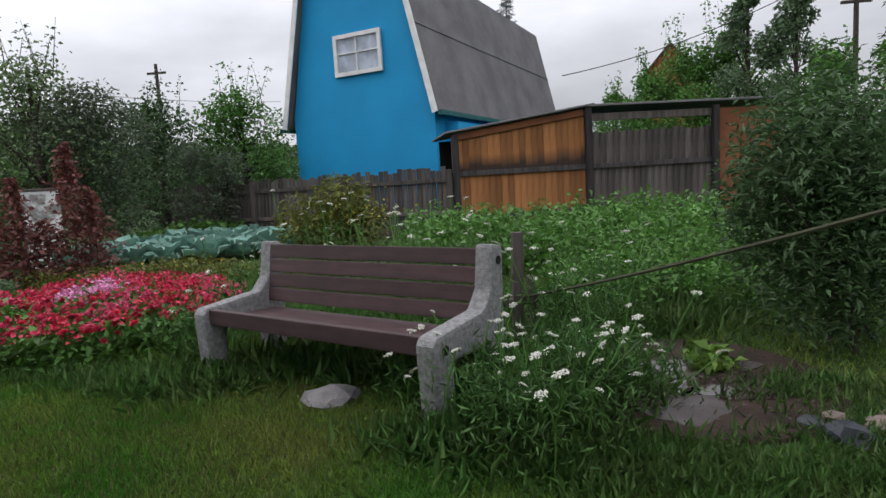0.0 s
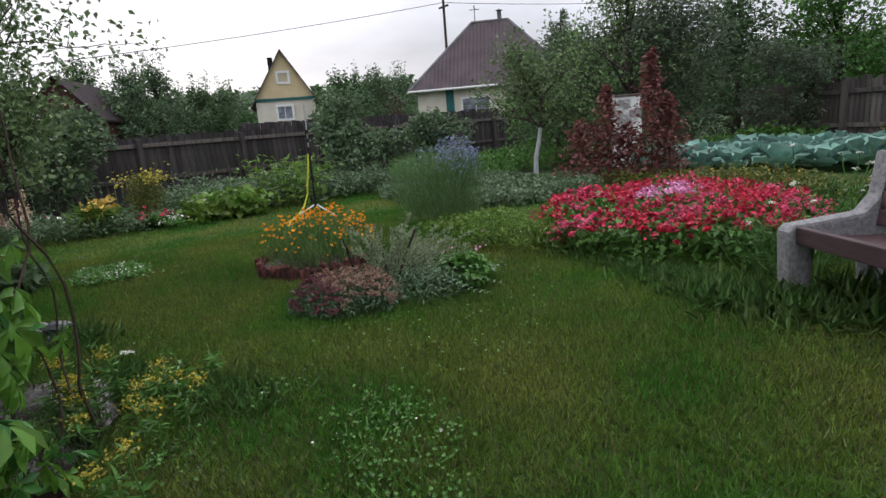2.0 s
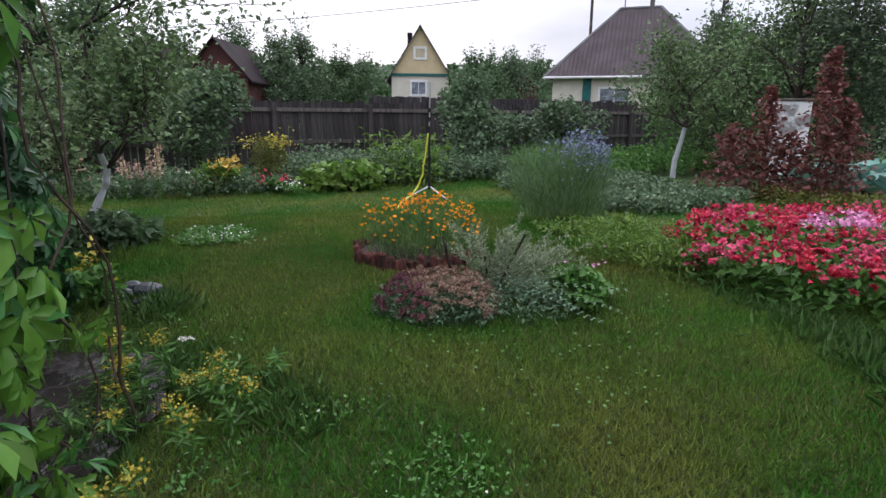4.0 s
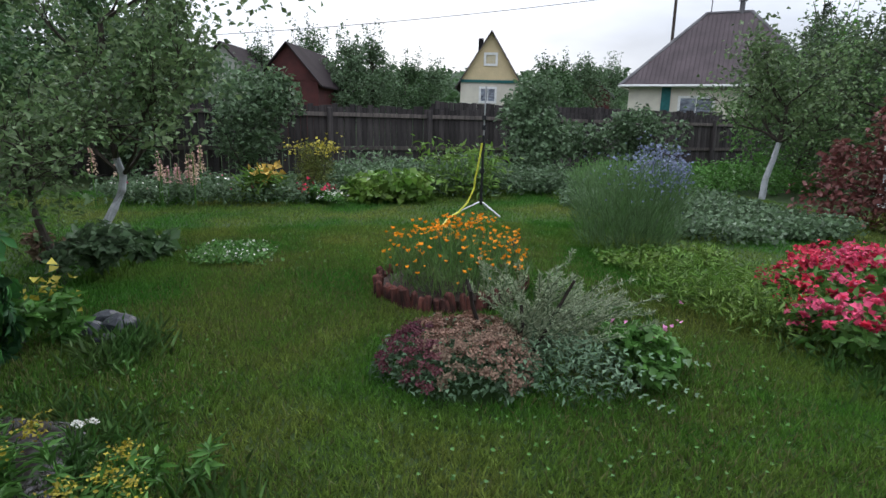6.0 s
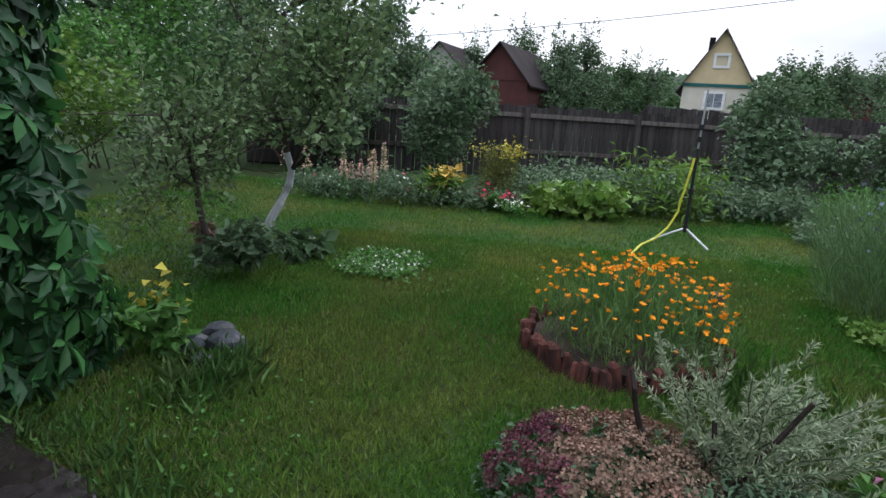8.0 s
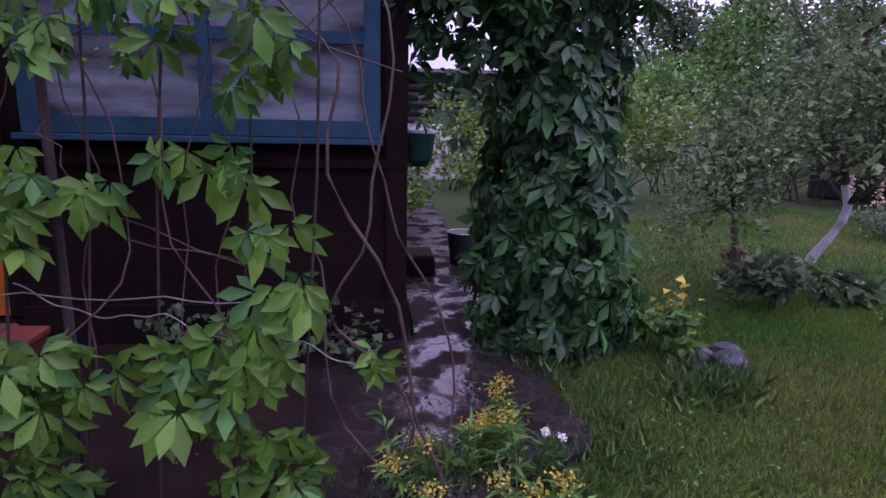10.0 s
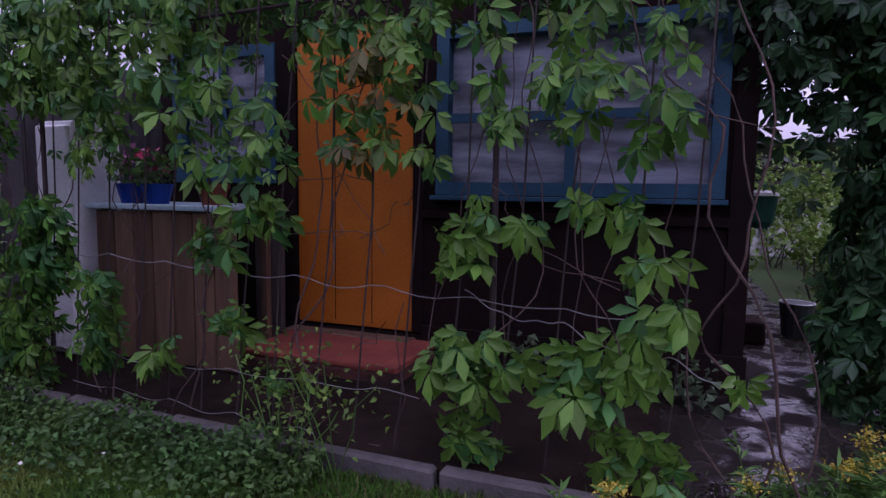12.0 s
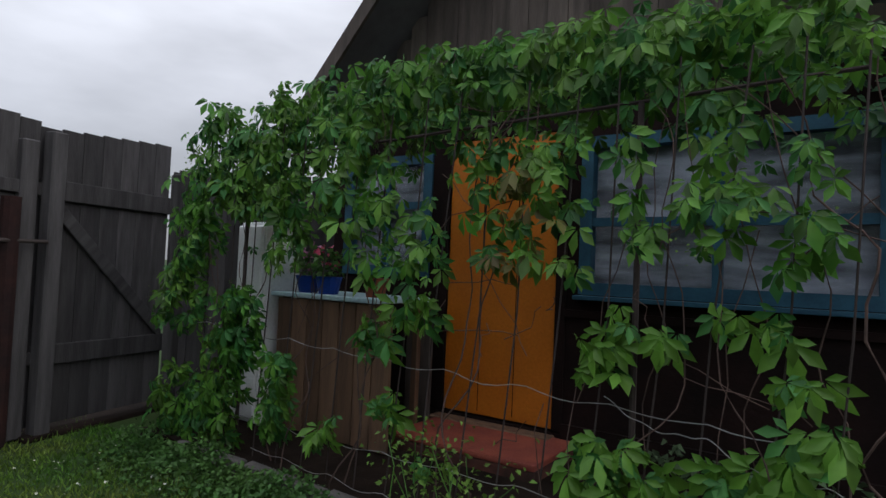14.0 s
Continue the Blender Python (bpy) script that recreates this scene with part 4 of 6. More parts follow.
def porch_creeper():
    c = thing("porch_creeper", CT, "lush green five-leaved creeper hanging over the porch trellis", "climbing plant")
    st = Acc()
    # woody stems climbing the trellis
    for u, top, r_ in ((0.04, 0.50, 0.007), (0.10, 0.42, 0.006), (0.0, 0.60, 0.005), (0.16, 0.75, 0.005), (2.1, 1.6, 0.006), (2.7, 2.5, 0.005), (3.3, 3.2, 0.005), (3.8, 3.6, 0.005), (4.1, 3.9, 0.005), (0.55, 0.8, 0.004), (1.2, 1.1, 0.004)):
        for k in range(1 if u < 0.2 else 2):
            st.tube(strand((u + rng.normal() * 0.05, TY - 0.02, 0.02), (top + rng.normal() * 0.12, TY - 0.04, 2.1 if u < 3 else 1.7), 0.30, 22), np.linspace(r_, r_ * 0.5, 22), 5, False)
    for k in range(46):
        u = rng.uniform(0.4, 4.0)
        z = rng.uniform(0.4, 2.2)
        st.tube(strand((u, TY - 0.02, z), (u + rng.normal() * 0.3, TY + rng.normal() * 0.08, min(z + rng.normal() * 0.35, 2.2 if u < 3.2 else 1.95)), 0.06, 6), 0.0025, 4, False)
    part("stems", st, M_vinewood, c, "bare brown twining stems")
    def top_z(u):
        return 2.44 - 0.32 * np.clip((u - 3.2) / 0.8, 0, 1.3) ** 2
    bulk = []
    # thick roof of leaves along the trellis top, reaching back to the wall
    n = 1450
    u = rng.uniform(0.28, 4.08, n)
    v = TY + 0.04 - np.abs(rng.normal(size=n)) * 0.40
    z = top_z(u) - np.abs(rng.normal(size=n)) * 0.22 + 0.04
    bulk.append(np.stack([u, np.clip(v, 0.45, TY + 0.12), z], 1))
    # bunches on the trellis: place along it, height, half width, half height
    curtain = ((3.60, 2.0, 0.24, 0.26), (3.74, 1.55, 0.22, 0.30), (3.90, 1.05, 0.24, 0.24), (3.85, 0.32, 0.26, 0.28), (3.45, 0.5, 0.20, 0.34), (3.2, 1.8, 0.28, 0.26), (2.9, 1.5, 0.14, 0.3),
               (2.5, 1.75, 0.2, 0.3), (2.28, 1.5, 0.15, 0.3), (2.0, 1.35, 0.14, 0.28), (1.6, 1.75, 0.26, 0.16), (1.55, 1.42, 0.16, 0.14), (1.3, 1.5, 0.09, 0.34), (1.0, 1.6, 0.08, 0.26), (0.74, 1.62, 0.13, 0.28), (0.5, 1.5, 0.14, 0.24))
    low = ((1.12, 0.96, 0.10, 0.10), (0.92, 1.05, 0.08, 0.05), (0.67, 1.11, 0.07, 0.06), (0.53, 1.12, 0.06, 0.06), (0.47, 0.92, 0.09, 0.05), (0.45, 0.78, 0.09, 0.08), (1.05, 0.55, 0.20, 0.11), (1.06, 0.30, 0.11, 0.10), (0.68, 0.52, 0.10, 0.13), (0.52, 0.62, 0.11, 0.1),
           (0.55, 0.30, 0.10, 0.09), (0.42, 0.24, 0.08, 0.14), (0.19, 0.6, 0.04, 0.04), (2.55, 0.42, 0.10, 0.08), (2.24, 0.94, 0.12, 0.09), (2.18, 0.6, 0.10, 0.06), (1.9, 0.37, 0.06, 0.05), (2.0, 1.05, 0.1, 0.1), (2.95, 0.55, 0.1, 0.25), (1.04, 1.12, 0.05, 0.07), (3.3, 0.9, 0.14, 0.25))
    for group_, dens in ((low, 430), (curtain, 235)):
        for u0, z0, ru, rz in group_:
            u0, z0, ru, rz = 0.38 + 1.11 * (u0 - 0.38), 1.23 + 1.11 * (z0 - 1.23), ru * 1.11, rz * 1.11
            k = max(3, int(ru * rz * math.pi * dens * (1.9 if u0 > 3.0 else 1.0)))
            a_, r_ = rng.uniform(0, 6.28, k), np.sqrt(rng.uniform(0, 1, k))
            bulk.append(np.stack([u0 + ru * r_ * np.cos(a_), TY + 0.06 + rng.normal(size=k) * 0.05, z0 + rz * r_ * np.sin(a_) + 0.03], 1))
    P = np.concatenate(bulk)
    leaf_at = P[1450:]
    pick = rng.uniform(size=len(P))
    single = (np.arange(len(P)) >= 1450) & (P[:, 0] < 3.0)
    single &= np.cumsum(single) <= 300
    creeper_leaves("leaves", P[(pick < 0.7) & ~single], M_creeper, c, 0.096, (0, 1, 0.25), 1.2)
    creeper_leaves("leaves", P[(pick >= 0.7) & ~single], M_creeper_dark, c, 0.096, (0, 1, 0.25), 1.2)
    shapes = []
    for i in range(8):
        v_, t_ = palmate(np.zeros((1, 3)), np.array([[0.0, 0.3, -0.9]]) + rng.normal(size=(1, 3)) * 0.15, np.array([[0, 1.0, 0.25]]), np.array([0.112]))
        me = raw_mesh("leaf", v_, t_, 3)
        me.shade_smooth()
        me.materials.append(M_creeper if i % 4 else M_creeper_dark)
        shapes.append(me)
    for q in P[single]:
        part("leaf", shapes[rng.integers(0, 8)], None, c, "", pose(*q, rng.normal() * 22, rng.normal() * 25, rng.normal() * 28) @ Matrix.Scale(rng.uniform(0.65, 1.25), 4))
    k = 16
    P = np.stack([1.62 + rng.normal(size=k) * 0.10, TY + 0.08 + rng.normal(size=k) * 0.03, rng.uniform(1.3, 1.8, k)], 1)
    creeper_leaves("leaves", P, M_creeper_red, c, 0.10, (0, 1, 0.2), label="yellowing reddish leaves")
    b = []
    for q in range(24):
        cc = leaf_at[rng.integers(0, len(leaf_at))] + [0, 0.05, -0.04]
        b.append(cc + rng.normal(size=(22, 3)) * [0.035, 0.03, 0.035])
    P = np.concatenate(b)
    leaves("berries", P, M_leaf_light, c, 0.014, 0.012, 0)
    return c


porch_creeper()

tr = thing("wire_trellis", CT, "trellis of thin rods and galvanised wires", "trellis")
for i in range(18):
    u = 0.42 + i * 0.22
    part("rod", Acc().tube([(u, TY, -0.05), (u - 0.1 + random.uniform(-0.03, 0.03), TY, 1.1), (u - 0.16 + random.uniform(-0.04, 0.04), TY, 2.2)], 0.0045, 5), M_rodmetal, tr)
for ua, ub, za, zb, sag in ((0.4, 4.2, 0.73, 0.87, 0.03), (0.2, 1.2, 0.54, 0.78, 0.05), (1.4, 4.0, 0.32, 0.28, 0.03), (0.9, 3.5, 0.02, 0.12, 0.03)):
    pts = []
    for f in np.linspace(0, 1, 50):
        kink = abs(math.sin((ua + (ub - ua) * f) * math.pi / 0.4))
        pts.append((ua + (ub - ua) * f, TY + 0.015, za + (zb - za) * f - sag * kink + 0.006 * math.sin(f * 47)))
    part("wire", Acc().tube(pts, 0.0022, 5), M_steel, tr)
for u in (1.1, 3.75):
    part("post", Acc().tube([(u, TY - 0.06, 0), (u, TY - 0.06, 2.05)], 0.014, 6), M_rodmetal, tr)
part("top_bar", Acc().tube([(0.3, TY - 0.08, 2.08), (3.85, TY - 0.08, 1.98)], 0.009, 6), M_rodmetal, tr)


def column_creeper():
    """Creeper grown up a post beside the path, arching over to the cottage."""
    c = thing("column_creeper", pose(-4.70, -0.84, 0), "dense green creeper column beside the wet path, shade put into its leaf colour", "climbing plant")
    part("stems", Acc().tube(strand((0.05, 0.1, 0), (0, 0, 2.6), 0.1), 0.03, 6).tube(strand((-0.1, 0, 0), (0.1, 0, 2.5), 0.2), 0.02, 6).tube([(0, 0, 2.2), (0.4, -0.2, 2.3), (0.85, -0.4, 2.25)], 0.02, 6), M_vinewood, c)
    n = 1700
    z = rng.uniform(0.04, 2.75, n)
    a = rng.uniform(0, 2 * math.pi, n)
    rad = (0.37 + 0.07 * np.sin(z * 3.1 + 0.6) + 0.05 * np.sin(a * 3 + z * 4) + 0.05 * (z > 1.9)) * (1 - rng.uniform(0, 1, n) ** 2 * 0.5)
    P = np.stack([rad * np.cos(a) * 1.0, rad * np.sin(a) * 1.15, z], 1)
    out = np.stack([np.cos(a), np.sin(a), 0.3 + 0 * a], 1)
    A = rng.normal(size=(n, 3)) * 0.42 + out * 0.35 - [0, 0, 0.9]
    N = rng.normal(size=(n, 3)) * 0.5 + out
    sel = rng.uniform(size=n) < 0.75
    # most leaves take the darker copy: the backlit side's shade is in the colour
    for s_, m_ in ((sel, M_creeper_shaded), (~sel, M_creeper_dark)):
        v, t_ = palmate(P[s_], A[s_], N[s_], 0.125 * rng.uniform(0.6, 1.2, s_.sum()))
        part("leaves", raw_mesh("leaves", v, t_, 3), m_, c)
    n = 520
    t_ = rng.uniform(0, 1, n)
    P = np.stack([t_ * 0.95, -0.45 * t_, 2.28 + 0.1 * np.sin(t_ * 3)], 1) + rng.normal(size=(n, 3)) * [0.16, 0.2, 0.16]
    creeper_leaves("arch_leaves", P, M_creeper_shaded, c, 0.11, (0.3, 0.6, 0.5))
    n = 420
    t_ = rng.uniform(0, 0.75, n)
    P = np.stack([t_ * 0.95, -0.45 * t_, 2.25 - np.abs(rng.normal(size=n)) * (0.62 - 0.45 * t_)], 1) + rng.normal(size=(n, 3)) * [0.10, 0.12, 0.05]
    creeper_leaves("arch_leaves", P, M_creeper_shaded, c, 0.11, (0.3, 0.8, 0.3))
    return c


column_creeper()

# ---- gate and plank fence by the cottage ----
G0, G1 = Vector((1.63, -1.54, 0)), Vector((1.335, -2.70, 0))
gd = (G1 - G0)
gang = math.degrees(math.atan2(gd.y, gd.x))
M_pipe = mat("rusted_pipe", (0.035, 0.016, 0.014), (0.02, 0.012, 0.012), 0.85, 6, 50, 0.4, spec=0.15)
gate = thing("yard_gate", pose(G0.x, G0.y, 0, 0, 0, gang), "closed grey plank yard gate with Z brace", "gate")
for i in range(7):
    part("gate_plank", block(0.161, 0.024, 2.15 + 0.015 * i, 0.003), M_gate, gate, "", pose(0.085 + i * 0.165, 0, 0.05))
part("ledge", block(1.14, 0.03, 0.15, 0.006), M_gate, gate, "", pose(0.58, -0.03, 1.68))
part("ledge", block(1.14, 0.03, 0.15, 0.006), M_gate, gate, "", pose(0.58, -0.03, 0.48))
part("brace", block(1.42, 0.028, 0.10, 0.006), M_gate, gate, "", pose(0.58, -0.031, 1.12, 0, 45, 0))
for z in (1.82, 0.58):
    part("hinge", block(0.14, 0.012, 0.05, 0.004), M_rodmetal, gate, "", pose(0.10, -0.052, z))
tagged(part("gate_post", block(0.12, 0.12, 2.08, 0.012), M_gate, None, "", pose(G0.x, G0.y, 0) @ pose(0, 0, 0, 0, 0, gang) @ pose(-0.09, -0.02, 0)), "grey wooden gate post", "post", "gate posts")
tagged(part("gate_post", Acc().tube([(0, 0, 0), (0, 0, 1.66)], 0.06, 10), M_pipe, None, "", pose(G0.x, G0.y, 0, 0, 0, gang) @ pose(-0.23, -0.12, 0)), "dark rusty steel pipe gate post", "post", "gate posts")
tagged(part("gate_bar", Acc().tube([(-0.6, -0.16, 1.36), (0.0, -0.16, 1.37)], 0.014, 8), M_rodmetal, None, "", pose(G0.x, G0.y, 0, 0, 0, gang)), "thin steel bar across the gate post", "bar")
ux = gd.normalized()
plank_fence("yard_fence", (G1.x - 0.02, G1.y - 0.04), (-0.75, -3.75), 2.12, "grey plank yard fence behind the creeper", M_gate, 0.15, 0.006, 0.04, (0.5, 1.7), 2.2, -1)
plank_fence("yard_fence", (G1.x + 0.05, G1.y - 0.1), (0.2, -7.2), 2.12, "grey plank yard fence running past the cottage", M_gate, 0.15, 0.006, 0.04, (0.5, 1.7), 2.2)
a1, b1 = G0 - ux * 3.6, G0 + ux * 0.06
plank_fence("yard_fence", (a1.x, a1.y), (b1.x, b1.y), 2.22, "grey plank yard fence beside the gate", M_gate, 0.15, 0.006, 0.06, (0.5, 1.7), 2.2)
tagged(part("gate_ramp", block(1.3, 0.34, 0.05, 0.02, 2, 0.02), M_porch, None, "", pose((G0.x + G1.x) / 2, (G0.y + G1.y) / 2, -0.03, 0, 0, gang)), "weathered concrete sill under the gate", "sill")


# ---- bench ----
def bench():
    b = thing("garden_bench", pose(-1.20, 3.93, 0, 0, 0, -28.5), "plum-brown slatted bench with rough concrete ends", "bench")
    L = 2.06
    prof = [(-0.60, 0.0), (-0.46, 0.0), (-0.44, 0.30), (-0.10, 0.29), (-0.08, 0.0), (0.07, 0.0), (0.09, 0.30), (0.11, 0.84), (0.0, 0.86), (-0.04, 0.60), (-0.13, 0.50), (-0.58, 0.46), (-0.62, 0.42)]
    for x in (-L / 2 + 0.06, L / 2 - 0.06):
        bm = bmesh.new()
        vs = [bm.verts.new((x - 0.06, y, z)) for y, z in prof]
        f = bm.faces.new(vs)
        r = bmesh.ops.extrude_face_region(bm, geom=[f])
        bmesh.ops.translate(bm, vec=(0.12, 0, 0), verts=[v for v in r["geom"] if isinstance(v, bmesh.types.BMVert)])
        bmesh.ops.recalc_face_normals(bm, faces=bm.faces[:])
        bmesh.ops.bevel(bm, geom=bm.edges[:], offset=0.022, segments=2, profile=0.6, affect='EDGES')
        end = part("concrete_end", bm, M_concrete, b, "rough grey concrete end frame")
        for y, z in ((-0.52, 0.38), (0.05, 0.76)):
            xo = x + (0.061 if x > 0 else -0.061)
            part("bolt_hole", Acc().tube([(xo - 0.004, y, z), (xo + 0.004, y, z)], 0.026, 10), M_black, end)
    ln = L - 0.18
    for z, y, tilt in ((0.735, 0.005, 8), (0.628, -0.012, 8), (0.521, -0.030, 8), (0.414, -0.048, 8)):
        part("back_slat", block(ln, 0.035, 0.098, 0.006, 2), M_bench_wood, b, "", pose(0, y, z, -tilt, 0, 0))
    for y, z in ((-0.075, 0.325), (-0.195, 0.33), (-0.315, 0.335), (-0.435, 0.345)):
        part("seat_slat", block(ln, 0.115, 0.035, 0.006, 2), M_bench_wood, b, "", pose(0, y, z))
    part("front_board", block(ln, 0.05, 0.105, 0.008, 2), M_bench_wood, b, "", pose(0, -0.545, 0.345))
    return b


bench()


# ---- trees and shrubs ----
def grow(acc, p, d, length, r, depth, tips, spread=0.7, up=0.15, n=5):
    """A limb with side limbs; collects points near its outer twigs."""
    pts = [np.array(p, float)]
    d = unit(np.array(d, float))
    for i in range(n):
        d = unit(d + rng.normal(size=3) * 0.16 + [0, 0, up * 0.4])
        pts.append(pts[-1] + d * length / n)
    acc.tube(pts, np.linspace(r, r * 0.45, n + 1), 6 if r > 0.02 else 4, False)
    if depth == 0:
        tips += pts[1:]
        return
    for k in range(3 if depth > 1 else 4):
        i = rng.integers(2, n + 1)
        nd = unit(d + rng.normal(size=3) * spread + [0, 0, up])
        grow(acc, pts[i], nd, length * rng.uniform(0.5, 0.75), r * 0.5, depth - 1, tips, spread, up, n)
    tips += pts[-2:]


def tree(name, label, x, y, trunk, r, limbs, crown_leaves, material, L, W, bark, spreadp=0.25, depth=2, limb_len=1.2, up=0.2, lime=None, lower=None, droop=0.3, category="tree", keep=None):
    """trunk: points of the trunk's line above (x, y, 0); limbs start over its upper half."""
    t = thing(name, pose(x, y, 0), label, category)
    acc = Acc()
    tr_ = np.array(trunk, float)
    k = len(tr_)
    rad = np.linspace(r, r * 0.55, k)
    if lime:
        part("limewashed_trunk", Acc().tube(tr_[:lime + 1], rad[:lime + 1], 9), M_lime, t, "white limewashed lower trunk")
        acc.tube(tr_[lime:], rad[lime:] * 0.98, 8)
    else:
        acc.tube(tr_, rad, 8)
    tips = []
    for i in range(limbs):
        q = rng.integers(max(1, k // 2), k)
        a = rng.uniform(0, 2 * math.pi)
        grow(acc, tr_[q], (math.cos(a), math.sin(a), 0.5 + up), limb_len * rng.uniform(0.7, 1.2), rad[q] * 0.6, depth, tips, 0.75, up)
    part("trunk", acc, bark, t)
    tips = np.array(tips)
    P = tips[rng.integers(0, len(tips), crown_leaves)] + rng.normal(size=(crown_leaves, 3)) * spreadp
    P = P[P[:, 2] > (lower if lower is not None else 0.2)]
    if keep is not None:
        P = P[keep(P)]
    leaves("crown", P, material, t, L, W, droop)
    return t


def bush(name, label, x, y, r, n, material, L, W, lumps=8, z0=0.0, category="shrub", stems=True, petals=None, second=None, lump=0.5, droop=0.1, bark=None):
    t = thing(name, pose(x, y, 0), label, category)
    P = clump_points(n, (0, 0, z0 + r[2]), r, lumps, lump=lump)
    P = P[P[:, 2] > 0.01]
    if stems:
        acc = Acc()
        for k in range(9):
            q = P[rng.integers(0, len(P))]
            acc.tube(strand((rng.normal() * r[0] * 0.15, rng.normal() * r[1] * 0.15, 0), q, 0.08, 6), np.linspace(0.014, 0.005, 6), 5, False)
        part("stems", acc, bark or M_bark, t)
    if second is not None:
        s = rng.uniform(size=len(P)) < 0.3
        leaves("foliage", P[s], second, t, L, W, droop)
        P = P[~s]
    leaves("foliage", P, material, t, L, W, droop)
    if petals:
        m_, k, pl, zlo = petals
        Q = clump_points(k, (0, 0, z0 + r[2]), np.array(r) * 1.05, lumps, lump=lump)
        Q[:, 2] = np.maximum(Q[:, 2], zlo + rng.normal(size=k) * 0.07)
        leaves("flowers", Q, m_, t, pl, pl, -0.3)
    return t


def tree_mass(label, x, y, h, w, n, material, L=0.24, name="background_tree"):
    """A full crowned tree seen from far: trunk, limbs, and lumps of leaves nearly to the ground, thinner at the top."""
    t = thing(name, pose(x, y, 0), label, "tree")
    acc = Acc().tube([(0, 0, 0), (0.05, 0, h * 0.4), (0, 0.05, h * 0.85)], [0.13, 0.09, 0.03], 7)
    P = []
    lumps = 26
    for i in range(lumps):
        f = (i + 0.5) / lumps
        z = h * (0.10 + 0.74 * f)
        rr = w * math.sin(math.pi * min(1.0, 0.22 + 0.75 * f)) * rng.uniform(0.35, 1.0)
        a = rng.uniform(0, 6.28)
        c_ = np.array([rr * math.cos(a), rr * math.sin(a), z])
        acc.tube([(0, 0, z * 0.75), tuple(c_)], [0.04, 0.012], 4, False)
        k = n // lumps
        sz = w * rng.uniform(0.36, 0.58) * (1.1 - 0.4 * f)
        P.append(c_ + ball_points(k, (sz, sz, sz * 0.8)))
    for i in range(7):
        a, rr = rng.uniform(0, 6.28), rng.uniform(0, 0.5) * w
        b_ = np.array([rr * math.cos(a), rr * math.sin(a), h * 0.8])
        tip = b_ + [rng.normal() * 0.2, rng.normal() * 0.2, h * rng.uniform(0.15, 0.3)]
        acc.tube([tuple(b_), tuple(tip)], [0.015, 0.004], 3, False)
        P.append(b_ + (tip - b_) * rng.uniform(0, 1, (26, 1)) + rng.normal(size=(26, 3)) * 0.1)
    part("trunk", acc, M_bark, t)
    P = np.concatenate(P)
    leaves("foliage", P[P[:, 2] > 0.05], material, t, L, L * 0.62, 0.2)
    return t


def herbs(name, label, area, n, h, material, L, W, per=14, petals=None, category="plants", zmin=0.02, mask=None, petal_z=(0.7, 1.05)):
    """Low planting spread over a patch: upright stems with leaves all the way up, joined as one growth."""
    x0, x1, y0, y1 = area
    t = thing(name, pose((x0 + x1) / 2, (y0 + y1) / 2, 0), label, category)
    sx, sy = (x1 - x0) / 2, (y1 - y0) / 2
    x, y = rng.uniform(-sx, sx, n), rng.uniform(-sy, sy, n)
    keep = (x / sx) ** 4 + (y / sy) ** 4 < 1
    if mask is not None:
        keep &= mask(x, y)
    x, y = x[keep], y[keep]
    n = len(x)
    hh = h * rng.uniform(0.6, 1.25, n) * (0.85 + 0.25 * np.sin(x * 2.3 + 1) * np.cos(y * 1.9))
    k = np.repeat(np.arange(n), per)
    f = rng.uniform(0.1, 1, len(k))
    sp = 0.18 * h + 0.05
    P = np.stack([x[k] + rng.normal(size=len(k)) * sp, y[k] + rng.normal(size=len(k)) * sp, zmin + hh[k] * f], 1)
    leaves("foliage", P, material, t, L, W, 0.0)
    acc = Acc()
    for i in range(0, n, max(1, n // 120)):
        acc.tube([(x[i], y[i], 0), (x[i] + rng.normal() * 0.03, y[i] + rng.normal() * 0.03, hh[i] * 0.9)], 0.004, 3, False)
    part("stems", acc, material, t)
    if petals:
        for m_, cnt, pl in petals:
            i = rng.integers(0, n, cnt)
            Q = np.stack([x[i] + rng.normal(size=cnt) * 0.05, y[i] + rng.normal(size=cnt) * 0.05, hh[i] * rng.uniform(*petal_z, cnt) + zmin], 1)
            leaves("flowers", Q, m_, t, pl, pl, -0.4)
    return t


# two apple trees by the lawn
tree("apple_tree", "young apple tree with a curved limewashed trunk", -7.62, -0.70,
     [(0.02, -0.06, 0), (0, 0, 0.2), (-0.03, 0.08, 0.36), (-0.07, 0.15, 0.52), (-0.08, 0.17, 0.66), (-0.06, 0.13, 0.82), (-0.05, 0.10, 1.05), (-0.1, 0.1, 1.5), (-0.06, 0.1, 2.0)], 0.043, 10, 6200, M_apple, 0.062, 0.038, M_bark, 0.15, 2, 1.05, 0.25, lime=5, lower=0.92)
tree("apple_tree", "low spreading apple tree with a dark leaning trunk", -6.72, -0.78,
     [(0, 0, 0), (-0.04, -0.08, 0.2), (-0.09, -0.16, 0.42), (-0.13, -0.2, 0.56), (-0.2, -0.2, 0.72), (-0.25, -0.2, 0.95)], 0.033, 12, 3800, M_apple, 0.056, 0.034, M_bark, 0.14, 2, 0.78, 0.02, lower=0.30, keep=lambda P: P[:, 0] * -0.43 + P[:, 1] * 0.90 < 0.16 + 0.25 * (P[:, 2] > 1.0))
tree("apple_tree", "apple tree with a limewashed trunk before the fence", -10.5, 9.1,
     [(0, 0, 0), (0.02, 0.0, 0.35), (0.08, 0.05, 0.7), (0.1, 0.1, 1.0), (0.1, 0.15, 1.3), (0.1, 0.15, 1.6)], 0.058, 10, 3400, M_apple, 0.09, 0.055, M_bark, 0.18, 2, 0.85, 0.15, lime=3, lower=0.9)
